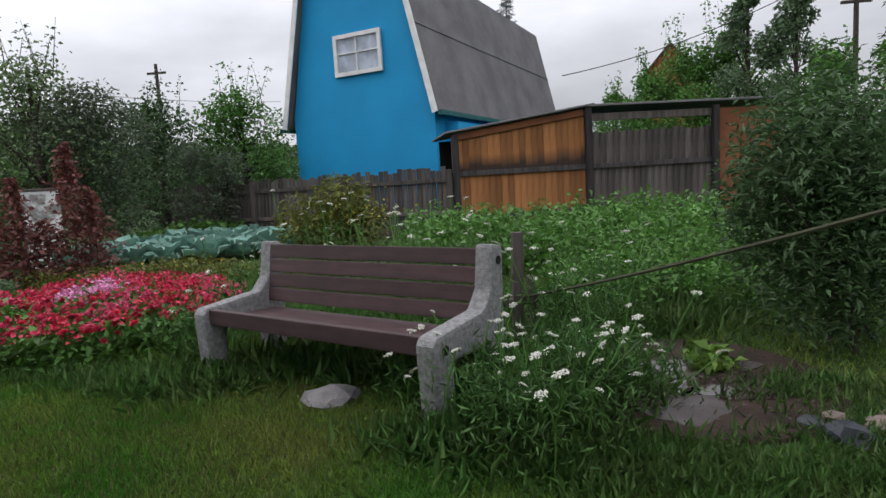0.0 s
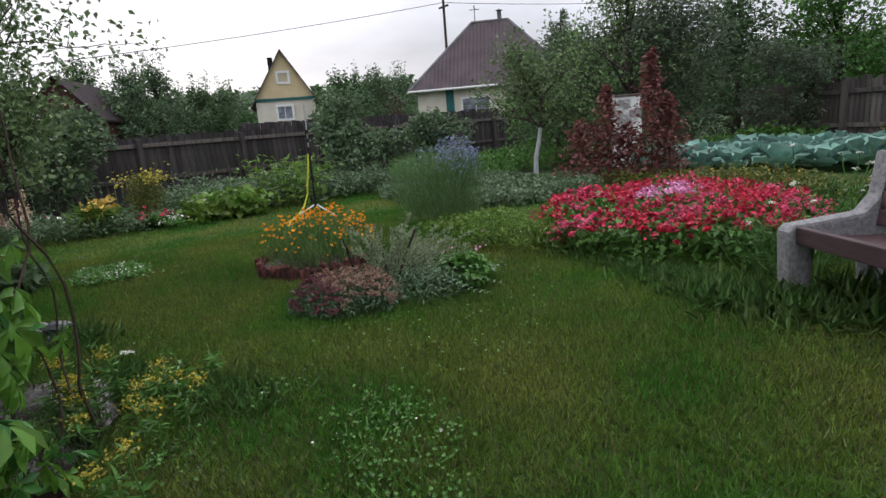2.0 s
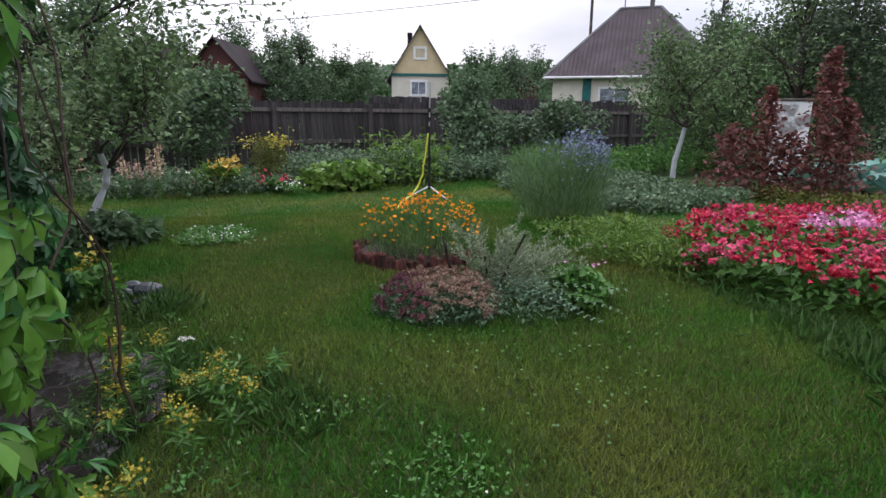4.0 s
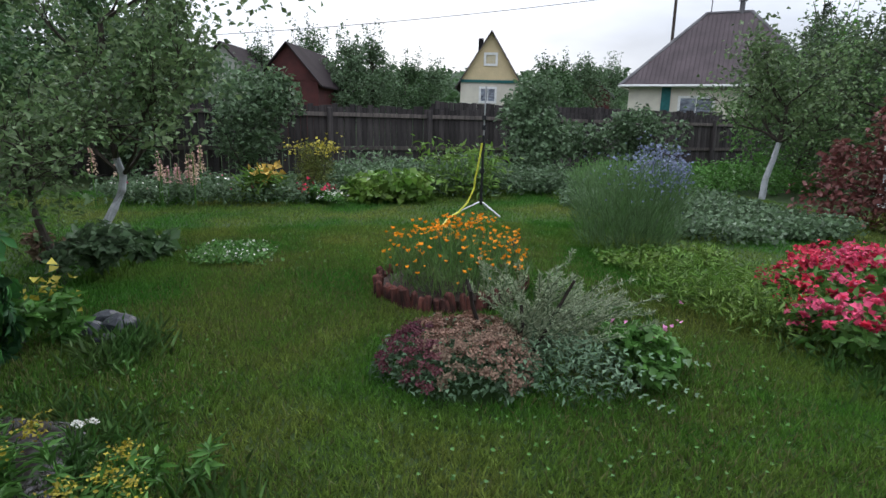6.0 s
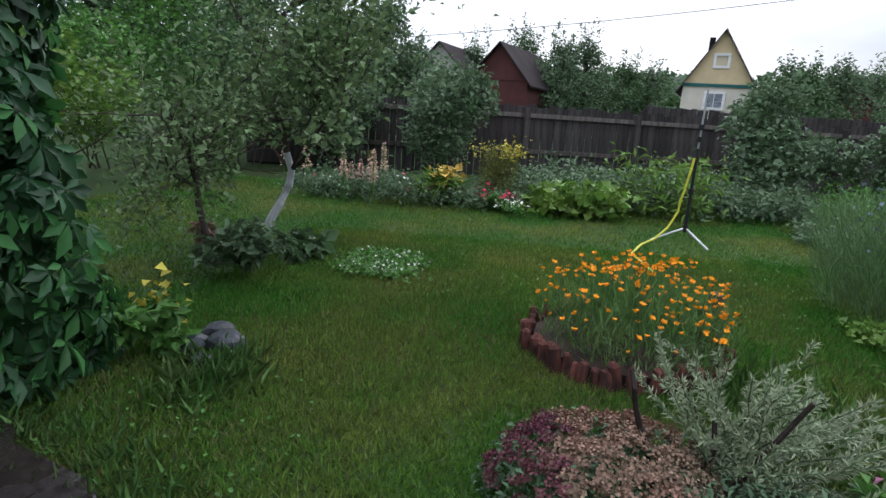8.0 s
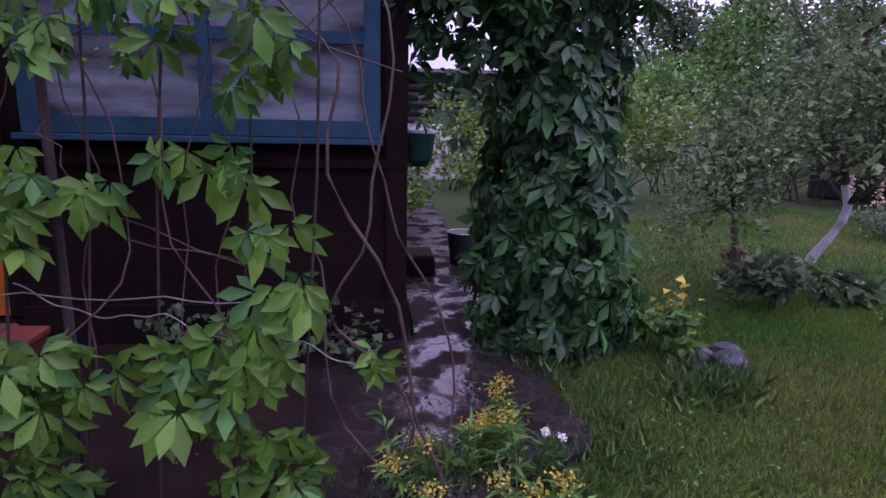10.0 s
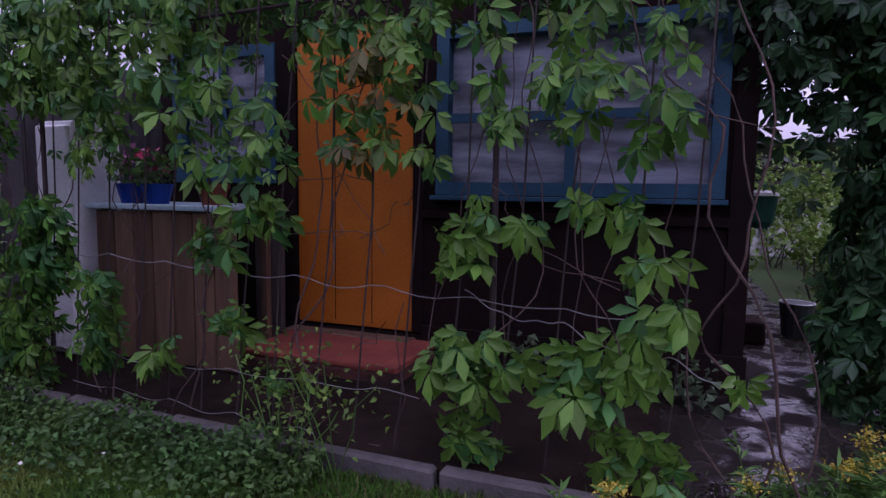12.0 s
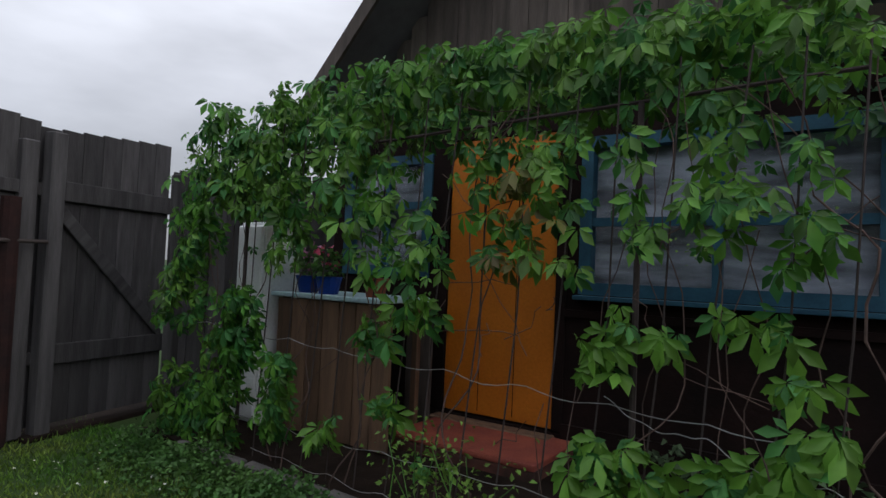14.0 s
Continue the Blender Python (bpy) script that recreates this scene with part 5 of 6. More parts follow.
# shrubs along the west fence
for x, y, r, n, m_, lab in ((-13.4, 6.3, (1.6, 1.6, 1.25), 5200, M_leaf_grey, "tall grey-green currant shrub before the fence"), (-13.9, 0.2, (1.3, 1.5, 1.3), 3600, M_leaf_grey, "leafy shrub before the dark fence"),
                            (-13.6, -1.6, (1.3, 1.3, 1.2), 3200, M_leaf_grey, "leafy shrub by the shed"), (-13.2, 8.2, (1.1, 1.1, 0.9), 2200, M_leaf_grey, "grey-green shrub before the fence"),
                            (-13.0, -3.4, (1.4, 1.4, 1.6), 2600, M_leaf_dark, "dark leafy shrub in the garden corner")):
    bush("garden_shrub", lab, x, y, r, n, m_, 0.11, 0.07, 9)
# willow thicket and trees by the north-west corner
for x, y, r, n in ((-9.4, 12.4, (2.2, 1.7, 2.1), 9500), (-11.6, 11.2, (1.8, 1.6, 2.0), 6000), (-7.7, 14.2, (1.3, 1.0, 1.45), 3600)):
    bush("willow_shrub", "large grey-green arching willow shrub", x, y, r, n, M_willow, 0.12, 0.04, 12, lump=0.45)
tree_mass("slender twiggy tree above the willow shrubs", -10.2, 11.8, 4.9, 1.8, 6500, M_apple, 0.09, "slender_tree")
tree_mass("dense green tree beside the blue house", -8.2, 17.4, 4.7, 2.1, 9000, M_leaf_mid, 0.115, "garden_tree")
tree_mass("dense dark green tree behind the picket fence", -10.4, 16.6, 4.5, 2.1, 9000, M_leaf_dark, 0.115, "garden_tree")
tree_mass("leafy tree behind the willow shrubs", -13.6, 13.0, 3.9, 1.6, 5600, M_leaf_mid, 0.115, "garden_tree")

# tall trees behind
for az, d, h, m_, n, w, ox in ((15.8, 34, 8.2, M_leaf_mid, 5200, 2.5, 1), (12.6, 36, 7.4, M_leaf_mid, 5200, 2.7, 1), (18.8, 33, 8.4, M_leaf_mid, 5000, 2.4, 1), (9.8, 38, 6.6, M_leaf_mid, 4200, 2.3, 1), (24, 28, 10.5, M_leaf_grey, 4800, 1.6, 1), (20.6, 29, 10.0, M_leaf_grey, 4000, 1.4, 1), (26.5, 24, 5.0, M_leaf_mid, 3000, 2.0, 1), (32, 22, 5.5, M_leaf_mid, 3000, 2.0, 1)):
    x, y = -.18 + d * math.sin(radians(az)), d * math.cos(radians(az))
    tree_mass("tall birch-like tree with hanging foliage" if h > 9 else "rounded leafy tree beyond the shed", x, y, h, w, int(n * 1.6), m_, 0.18, "tall_tree")


def conifer(x, y, h, w, label):
    t = thing("conifer", pose(x, y, 0), label, "tree")
    acc = Acc().tube([(0, 0, 0), (0, 0, h)], [0.14, 0.02], 7)
    P, A = [], []
    for i in range(int(h * 9)):
        z = h * (0.12 + 0.88 * (i / (h * 9)))
        ln = w * (1 - z / h) + 0.15
        a = rng.uniform(0, 6.28)
        d = np.array([math.cos(a), math.sin(a), -0.25])
        acc.tube([(0, 0, z), d * ln + [0, 0, z]], [0.02, 0.005], 3, False)
        for k in range(34):
            f = rng.uniform(0.1, 1)
            P.append(d * ln * f + [0, 0, z] + rng.normal(size=3) * 0.07)
            A.append(d + rng.normal(size=3) * 0.5)
    part("trunk", acc, M_bark, t)
    P, A = np.array(P), np.array(A)
    part("needles", leaf_mesh("needles", P, A, rng.normal(size=P.shape) * 0.4 + [0, 0, 1], 0.2, 0.06), M_conifer, t)


conifer(0.0, 33.0, 11.6, 1.8, "dark conifer behind the blue house")
conifer(12.2, 20.5, 7.2, 1.8, "dark conifer beyond the shed")
conifer(*polar(45, 30), 6.4, 1.5, "dark conifer by the hipped roof")

# background belt of trees beyond the west fence
for az, d, h, w in ((112, 22, 5.4, 2.2), (106, 24, 5.6, 2.2), (101, 22, 5.0, 2.0), (118, 18, 5.0, 2.0), (124, 20, 5.0, 2.2), (88.5, 42, 7.0, 2.4), (85.5, 38, 6.0, 2.0), (83.0, 40, 6.4, 2.2), (80.0, 44, 5.4, 2.2), (77.5, 46, 5.2, 2.2), (66.5, 34, 4.6, 2.0), (63.5, 40, 5.2, 2.2), (61.2, 50, 6.0, 2.4),
                    (46.5, 30, 4.4, 1.8), (43.0, 27, 4.8, 2.0), (39.0, 29, 5.2, 2.2), (36.0, 26, 4.6, 2.0), (93, 44, 6.2, 2.2), (99, 46, 6.4, 2.4)):
    x, y = polar(az, d)
    tree_mass("leafy tree beyond the garden fence", x, y, h * 1.05, w * 1.15, 6000, M_leaf_grey if int(az) % 2 else M_leaf_dark, 0.18)

hill = Acc()
hv, hf = [], []
for i in range(61):
    az = radians(20 + i * 2.0)
    for d, h in ((70, -0.5), (110, 8.0 + 3.0 * noise.noise(Vector((i * 0.13, 0, 0)))), (260, 9.0), (270, -0.5)):
        hv.append((-d * math.sin(az), d * math.cos(az), h + (0.8 * noise.noise(Vector((i * 0.9, d, 3))) if h > 0 else 0)))
for i in range(60):
    for j in range(3):
        hf.append((i * 4 + j, i * 4 + j + 1, i * 4 + j + 5, i * 4 + j + 4))
hill.add(hv, hf)
tagged(part("wooded_hill", hill, M_hill), "low wooded hill far behind the houses", "hill", kind="structure")
n = 26000
az = np.radians(rng.uniform(20, 140, n))
d = rng.uniform(75, 130, n)
hp = np.interp(d, [70, 110, 140], [0.0, 7.6, 9.0])
P = np.stack([-d * np.sin(az), d * np.cos(az), hp + rng.uniform(-0.5, 3.0, n) * (0.6 + 0.4 * np.sin(az * 70) * np.sin(d * 0.6))], 1)
tagged(leaves("hill_woods", P, M_leaf_dark, None, 1.1, 0.8, 0.1), "far woods on the hill", "woods", kind="stuff")

# ---- beds ----
herbs("vegetable_bed", "dense green leafy vegetable bed along the fence", (-13.2, -10.9, 1.6, 6.0), 460, 0.55, M_leaf_grey, 0.085, 0.05, 26)
herbs("vegetable_bed", "bushy potato foliage beside the apple tree", (-13.4, -10.7, 6.4, 12.0), 460, 0.5, M_leaf_mid, 0.085, 0.05, 24)
herbs("strawberry_bed", "low strawberry foliage bed", (-10.6, -6.9, 5.0, 7.6), 620, 0.24, M_leaf_grey, 0.062, 0.05, 24)
herbs("squash_plant", "broad light green squash leaves", (-11.1, -10.3, 1.9, 3.0), 130, 0.33, M_leaf_light, 0.13, 0.12, 9)
herbs("tall_weeds", "tall upright green stalks among the beds", (-11.6, -10.6, 3.0, 4.2), 40, 0.85, M_leaf_light, 0.14, 0.04, 18)
herbs("vegetable_bed", "dense green potato plants before the shed", (-1.8, 3.2, 7.2, 11.8), 620, 0.72, M_leaf_mid, 0.10, 0.06, 26)
herbs("vegetable_bed", "green leafy vegetable plants by the path", (0.3, 3.2, 5.2, 7.4), 240, 0.52, M_leaf_mid, 0.075, 0.035, 36)
herbs("flower_border", "mixed green border with low flowers", (-11.9, -10.2, -1.7, 1.6), 260, 0.34, M_leaf_grey, 0.075, 0.032, 24, [(M_whitepetal, 60, 0.04), (M_phlox_pink, 18, 0.05)])
bush("daylily_clump", "clump of yellow daylilies in bloom", -10.6, 0.50, (0.42, 0.42, 0.24), 460, M_leaf_light, 0.22, 0.02, 4, category="flowers", stems=False, petals=(M_yellow, 90, 0.09, 0.42))
bush("dill_clump", "tall yellow-green dill with flat umbels", -11.2, 1.25, (0.62, 0.62, 0.42), 1500, M_leaf_olive, 0.09, 0.012, 8, category="plants", petals=(M_dullyellow, 220, 0.045, 0.75))
bush("red_flower_clump", "low clump of brick-red flowers", -10.4, 1.3, (0.32, 0.32, 0.16), 300, M_leaf_mid, 0.07, 0.03, 4, category="flowers", stems=False, petals=(M_phlox_red, 40, 0.05, 0.2))
bush("white_flower_clump", "low clump of small white flowers", -10.15, 1.5, (0.25, 0.25, 0.1), 200, M_leaf_mid, 0.06, 0.03, 4, category="flowers", stems=False, petals=(M_whitepetal, 60, 0.035, 0.12))


def lupin(x, y, h, petal):
    t = thing("lupin", pose(x, y, 0), "upright cream-pink lupin flower spike", "flower", "lupin spikes")
    part("stem", Acc().tube([(0, 0, 0), (0.02, 0, h)], 0.008, 5), M_leaf_mid, t)
    z = rng.uniform(h * 0.55, h, 90)
    a = rng.uniform(0, 6.28, 90)
    rr = 0.042 * (1.15 - (z - h * 0.55) / (h * 0.45))
    leaves("flower_spike", np.stack([rr * np.cos(a), rr * np.sin(a), z], 1), petal, t, 0.032, 0.026, -0.2)


for i in range(13):
    lupin(-10.4 + rng.normal() * 0.25, -0.6 + rng.normal() * 0.34, rng.uniform(0.45, 0.82), M_cream_petal if i % 3 else M_lupin_pink)

# poppies in a ring of upright logs
ring = thing("log_ring", pose(-5.78, 2.13, 0), "ring of short red-brown logs edging a flower bed", "edging")
for i in range(62):
    a = i * 2 * math.pi / 62 + random.uniform(-0.02, 0.02)
    lr, lh, lo_ = random.uniform(0.024, 0.038), random.uniform(0.085, 0.14), random.uniform(-0.03, 0.025)
    part("log", Acc().tube([(0, 0, -0.04), (random.uniform(-0.006, 0.006), 0, lh * 0.5), (0, random.uniform(-0.006, 0.006), lh * 0.9), (0.004, 0, lh)], [lr * 1.05, lr * random.uniform(0.85, 1.1), lr * 0.92, lr * random.uniform(0.3, 0.75)], 7), M_log, ring, "", pose((0.54 + lo_) * math.cos(a), (0.54 + lo_) * math.sin(a), 0, random.uniform(-9, 9), random.uniform(-9, 9), random.uniform(0, 360)))
part("soil", Acc().tube([(0, 0, -0.02), (0, 0, 0.06)], 0.50, 20), M_soil, ring)
pop = thing("orange_poppies", pose(-5.76, 2.2, 0.05), "bright orange California poppies on fine grey-green stems", "flowers")
n = 5600
P = ball_points(n, (0.54, 0.56, 0.27)) + [0, 0, 0.10]
P = P[P[:, 2] > 0]
A = rng.normal(size=(len(P), 3)) * 0.4 + [0, 0, 1]
part("foliage", leaf_mesh("foliage", P, A, rng.normal(size=P.shape), 0.085, 0.007), M_tall, pop)
fl = Acc()
k = 225
a = rng.uniform(0, 6.28, k)
rr = np.sqrt(rng.uniform(0, 1, k)) * 0.58
pz = 0.43 - 0.17 * (rr / 0.58) ** 2 + rng.normal(size=k) * 0.05
C_ = np.stack([rr * np.cos(a) * 0.9, rr * np.sin(a), pz - 0.14 * np.clip(rr * np.cos(a) * 0.85, 0, 1)], 1)
C_ = np.concatenate([C_, np.array([-0.38, 0.18, 0.38]) + rng.normal(size=(34, 3)) * [0.10, 0.13, 0.03]])
poppy_shapes = []
for q in range(5):
    pv, pa, pn = [], [], []
    for j in range(4):
        th = j * math.pi / 2 + rng.uniform(-0.2, 0.2)
        up_ = rng.uniform(0.7, 1.3)
        pa.append((math.cos(th), math.sin(th), up_))
        pn.append((-math.cos(th) * 0.7, -math.sin(th) * 0.7, 1.0))
    me = leaf_mesh("flower", np.zeros((4, 3)), pa, pn, 0.034, 0.040, 0.2)
    me.materials.append(M_poppy)
    poppy_shapes.append(me)
for c_ in C_:
    part("flower", poppy_shapes[rng.integers(0, 5)], None, pop, "", pose(*c_, rng.normal() * 18, rng.normal() * 18, rng.uniform(0, 360)) @ Matrix.Scale(rng.uniform(0.5, 0.88), 4))
for c_ in C_[::2]:
    fl.tube([(c_[0] * 0.7, c_[1] * 0.7, 0), tuple(c_)], 0.002, 3, False)
part("stems", fl, M_leaf_grey, pop)
tagged(part("tree_stump", Acc().tube([(0, 0, 0), (0.02, 0, 0.18), (0.05, 0.02, 0.30)], [0.10, 0.07, 0.03], 9), M_bark, None, "", pose(-6.15, 2.72, 0)), "dark rotten stump beside the poppies", "stump")

# sedum mound, grey plumes, silver leaves
sed = thing("sedum_mound", pose(-4.34, 1.83, 0), "rounded mound of dusky pink stonecrop", "plant")
n = 330
a, rr = rng.uniform(0, 2 * math.pi, n), np.sqrt(rng.uniform(0, 1, n))
edge_ = 1 + 0.08 * np.sin(a * 3 + 1) + 0.05 * np.sin(a * 7)
C_ = np.stack([rr * np.cos(a) * 0.40 * edge_, rr * np.sin(a) * 0.39 * edge_, 0.205 * np.sqrt(np.clip(1 - rr ** 3.2, 0, 1)) + 0.02 + rng.normal(size=n) * 0.012], 1)
k = np.repeat(np.arange(n), 34)
P = C_[k] + ball_points(len(k), (0.034, 0.034, 0.016)) * rng.uniform(0.6, 1.2, n)[k][:, None]
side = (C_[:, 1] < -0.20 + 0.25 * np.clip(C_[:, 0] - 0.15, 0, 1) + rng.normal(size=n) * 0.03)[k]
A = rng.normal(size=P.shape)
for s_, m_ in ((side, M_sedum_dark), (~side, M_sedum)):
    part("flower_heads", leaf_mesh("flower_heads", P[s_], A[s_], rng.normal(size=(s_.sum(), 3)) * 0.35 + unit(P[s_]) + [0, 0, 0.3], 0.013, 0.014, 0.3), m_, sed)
P = C_[rng.integers(0, n, 2600)] * [1, 1, 0.9] + rng.normal(size=(2600, 3)) * [0.03, 0.03, 0.018]
P[:, 2] *= rng.uniform(0.3, 1.02, 2600)
leaves("leaves", P[P[:, 2] > 0], M_lambs, sed, 0.032, 0.017)
M_black_twig = mat("dark_wet_twig", (0.022, 0.017, 0.014), (0.035, 0.025, 0.02), 0.8, 20, 80, 0.5)
plum = thing("grey_plume_plant", pose(-4.5, 2.22, 0), "grey-green feathery plant with pale arching plumes", "plant")
P, A = [], []
pst = Acc()
for i in range(62):
    a = rng.uniform(0.2, 2.4) if i % 3 else rng.uniform(0, 6.28)
    rr = rng.uniform(0.12, 0.85 if i % 3 else 0.4)
    tip = np.array([math.cos(a) * rr * 0.7, math.sin(a) * rr * 0.9, 0.50 - 0.28 * rr + rng.normal() * 0.07])
    s_ = strand((rng.normal() * 0.1, rng.normal() * 0.12, 0), tip, 0.08, 8)
    pst.tube(s_, np.linspace(0.005, 0.002, 8), 4, False)
    f = rng.uniform(0.2, 1, 150)
    idx = f * 7
    lo = np.minimum(idx.astype(int), 6)
    q = s_[lo] + (s_[lo + 1] - s_[lo]) * (idx - lo)[:, None]
    d_ = unit(s_[lo + 1] - s_[lo])
    P.append(q)
    A.append(d_ * 0.6 + rng.normal(size=(150, 3)) * 0.5)
P, A = np.concatenate(P), np.concatenate(A)
part("stems", pst, M_leaf_grey, plum)
part("plumes", leaf_mesh("plumes", P, A, rng.normal(size=P.shape), 0.034, 0.0065), M_plume, plum)
for a_, b_ in (((0.07, -0.22, 0.0), (0.02, -0.34, 0.44)), ((0.12, -0.03, 0.0), (0.19, 0.18, 0.46)), ((0.09, -0.08, 0.0), (0.06, -0.05, 0.30))):
    part("bare_twig", Acc().tube(strand(a_, b_, 0.04, 7), np.linspace(0.013, 0.009, 7), 6), M_black_twig, plum, "dark bare twig")
lam = thing("silver_leaf_plant", pose(-4.15, 2.35, 0), "low silver-leaved plant with a sprawling fern-like stem", "plant")
P = ball_points(1500, (0.32, 0.36, 0.15)) + [0, 0, 0.06]
leaves("leaves", P[P[:, 2] > 0.0], M_lambs, lam, 0.042, 0.013)
for e_ in ((0.42, 0.38, 0.08), (0.30, 0.52, 0.16), (0.5, 0.2, 0.06)):
    s_ = strand((0, 0, 0.16), e_, 0.03, 12)
    B_ = unit(np.cross(unit(np.array(e_)), [0, 0, 1]))
    for sg in (1, -1):
        d_ = np.repeat((B_ * sg + unit(np.array(e_)) * 0.5)[None], 12, 0)
        part("leaf_row", leaf_mesh("leaf_row", s_, d_, np.repeat([[0, 0, 1.0]], 12, 0), np.linspace(0.075, 0.03, 12), 0.02), M_lambs, lam)
bush("leafy_plant", "low leafy green plant with pink clover heads", -4.15, 2.72, (0.33, 0.3, 0.13), 800, M_leaf_mid, 0.06, 0.038, 6, category="plant", stems=False, petals=(M_phlox_lilac, 10, 0.03, 0.25))

# tall blue-flowered clump
M_plume_green = leafmat("fine_grey_green_stalk", (0.10, 0.19, 0.06), (0.13, 0.21, 0.09), 0.35)
clump = thing("blue_flower_clump", pose(-6.95, 4.3, 0), "tall fine green clump with hazy grey-blue flowers", "plant")
n = 4600
a = rng.uniform(0, 6.28, n)
rr = np.sqrt(rng.uniform(0, 1, n)) * 0.52
z = rng.uniform(0.0, 1.0, n) * (0.86 - 0.35 * (rr / 0.78) ** 2)
P = np.stack([rr * np.cos(a) * (0.8 + 0.3 * z), rr * np.sin(a) * (1.0 + 0.3 * z), z], 1)
A = rng.normal(size=P.shape) * 0.35 + unit(P + [0, 0, 1.0])
part("foliage", leaf_mesh("foliage", P, A, rng.normal(size=P.shape), 0.17, 0.008), M_plume_green, clump)
k = 900
a = rng.normal(size=k) * 0.9 + 0.8
rr = np.sqrt(rng.uniform(0, 1, k)) * 0.55
leaves("flowers", np.stack([rr * np.cos(a), rr * np.sin(a), 0.93 - 0.35 * (rr / 0.75) ** 2 + rng.normal(size=k) * 0.1], 1), M_bluepetal, clump, 0.03, 0.03, -0.2)
herbs("low_green_edging", "low dense green edging plants", (-6.55, -6.1, 3.75, 4.9), 130, 0.09, M_leaf_light, 0.05, 0.04, 12)

# phlox bed
phl = thing("phlox_bed", pose(-4.12, 5.12, 0), "bed of red and pink phlox in full bloom", "flowers")
n = 5200
a = rng.uniform(0, 6.28, n)
rr = np.sqrt(rng.uniform(0, 1, n))
X, Y = rr * np.cos(a) * 1.34, rr * np.sin(a) * 1.28
top = 0.38 - 0.16 * rr ** 4 + 0.06 * np.sin(X * 4) * np.cos(Y * 5)
P = np.stack([X, Y, rng.uniform(0.02, 1, n) * top], 1)
leaves("foliage", P, M_leaf_mid, phl, 0.09, 0.045, 0.0)
heads = 640
a = rng.uniform(0, 6.28, heads)
rr = np.sqrt(rng.uniform(0, 1, heads)) * 1.02
X, Y = rr * np.cos(a) * 1.34, rr * np.sin(a) * 1.28
top = 0.38 - 0.16 * rr ** 4 + 0.06 * np.sin(X * 4) * np.cos(Y * 5) + rng.normal(size=heads) * 0.035
lil = np.hypot(X + 0.15, Y - 0.15) < 0.36
pink = (np.sin(X * 5 + 2) * np.sin(Y * 4) > 0.35) & ~lil
for s_, m_ in ((lil, M_phlox_lilac), (pink, M_phlox_pink), (~lil & ~pink, M_phlox_red)):
    c_ = np.stack([X[s_], Y[s_], top[s_]], 1)
    near = (c_[:, 1] < 0.0) & (np.arange(len(c_)) % 2 == 0)
    shapes = []
    for i in range(4):
        dome = rng.normal(size=(26, 3)) * [1, 1, 0.45] + [0, 0, 0.35]
        me = leaf_mesh("flower_head", np.zeros((26, 3)), dome, rng.normal(size=(26, 3)) * 0.5 + [0, 0, 1], 0.042 * rng.uniform(0.7, 1.15, 26), 0.030)
        bm = bmesh.new()
        bm.from_mesh(me)
        bmesh.ops.remove_doubles(bm, verts=bm.verts[:], dist=0.00005)
        bm.to_mesh(me)
        bm.free()
        me.materials.append(m_)
        shapes.append(me)
    for q in c_[near]:
        part("flower_head", shapes[rng.integers(0, 4)], None, phl, "", pose(*q, rng.normal() * 15, rng.normal() * 15, rng.uniform(0, 360)) @ Matrix.Scale(rng.uniform(0.6, 1.05), 4))
    q = np.repeat(c_[~near], 16, 0) + rng.normal(size=((~near).sum() * 16, 3)) * [0.032, 0.032, 0.022]
    leaves("flower_heads", q, m_, phl, 0.034, 0.034, -0.5)
herbs("fern_edging", "feathery light green plants edging the phlox", (-5.7, -4.3, 3.55, 4.35), 120, 0.26, M_leaf_light, 0.07, 0.012, 26)
tagged(part("bed_edging", Acc().tube([(-6.3, 6.3, 0.06), (-5.2, 7.3, 0.06)], 0.05, 6), M_old_board), "grey wooden bed edging board", "edging")

# red-leaved orach with the whitewashed wall behind
for x, y, h, w in ((-7.05, 8.65, 2.15, 0.34), (-7.65, 8.25, 1.65, 0.32), (-6.85, 8.85, 1.4, 0.32), (-7.35, 8.4, 1.0, 0.4), (-7.95, 7.9, 1.1, 0.4)):
    t = thing("red_orach", pose(x, y, 0), "tall maroon-leaved orach plant", "plant", "orach plants")
    part("stem", Acc().tube([(0, 0, 0), (0.03, 0, h)], [0.018, 0.006], 5), M_orach, t)
    k = int(520 * h)
    f = rng.uniform(0.05, 1, k)
    rad = w * (1.05 - f ** 2)
    P = np.stack([rng.normal(size=k) * rad * 0.6, rng.normal(size=k) * rad * 0.6, f * h], 1)
    leaves("leaves", P, M_orach, t, 0.085, 0.055, 0.2)
ww = thing("whitewashed_shed", pose(-8.9, 10.2, 0, 0, 0, 42), "small peeling whitewashed shed wall", "shed")
part("wall", block(0.6, 0.3, 1.5, 0.02, 2), M_whitewash, ww)
part("capping", block(0.66, 0.36, 0.04, 0.01), M_old_board, ww, "", pose(0, 0, 1.5))


# cabbages in rows
def cabbage_leaf():
    acc = Acc()
    v = []
    for i in range(4):
        for j in range(5):
            s, t_ = i / 3, (j - 2) / 2
            wdt = 0.13 * math.sin(math.pi * (0.2 + 0.75 * s))
            v.append((t_ * wdt + 0.01 * math.sin(i * 5 + j * 3), 0.05 + 0.20 * s, 0.03 + 0.16 * s - 0.10 * s * s + 0.05 * t_ * t_ + 0.012 * math.sin(j * 4 + i * 3)))
    acc.add(v, [(i * 5 + j, i * 5 + j + 1, i * 5 + j + 6, i * 5 + j + 5) for i in range(3) for j in range(4)])
    me = acc.mesh("cabbage_leaf", True)
    me.materials.append(M_cabbage)
    return me


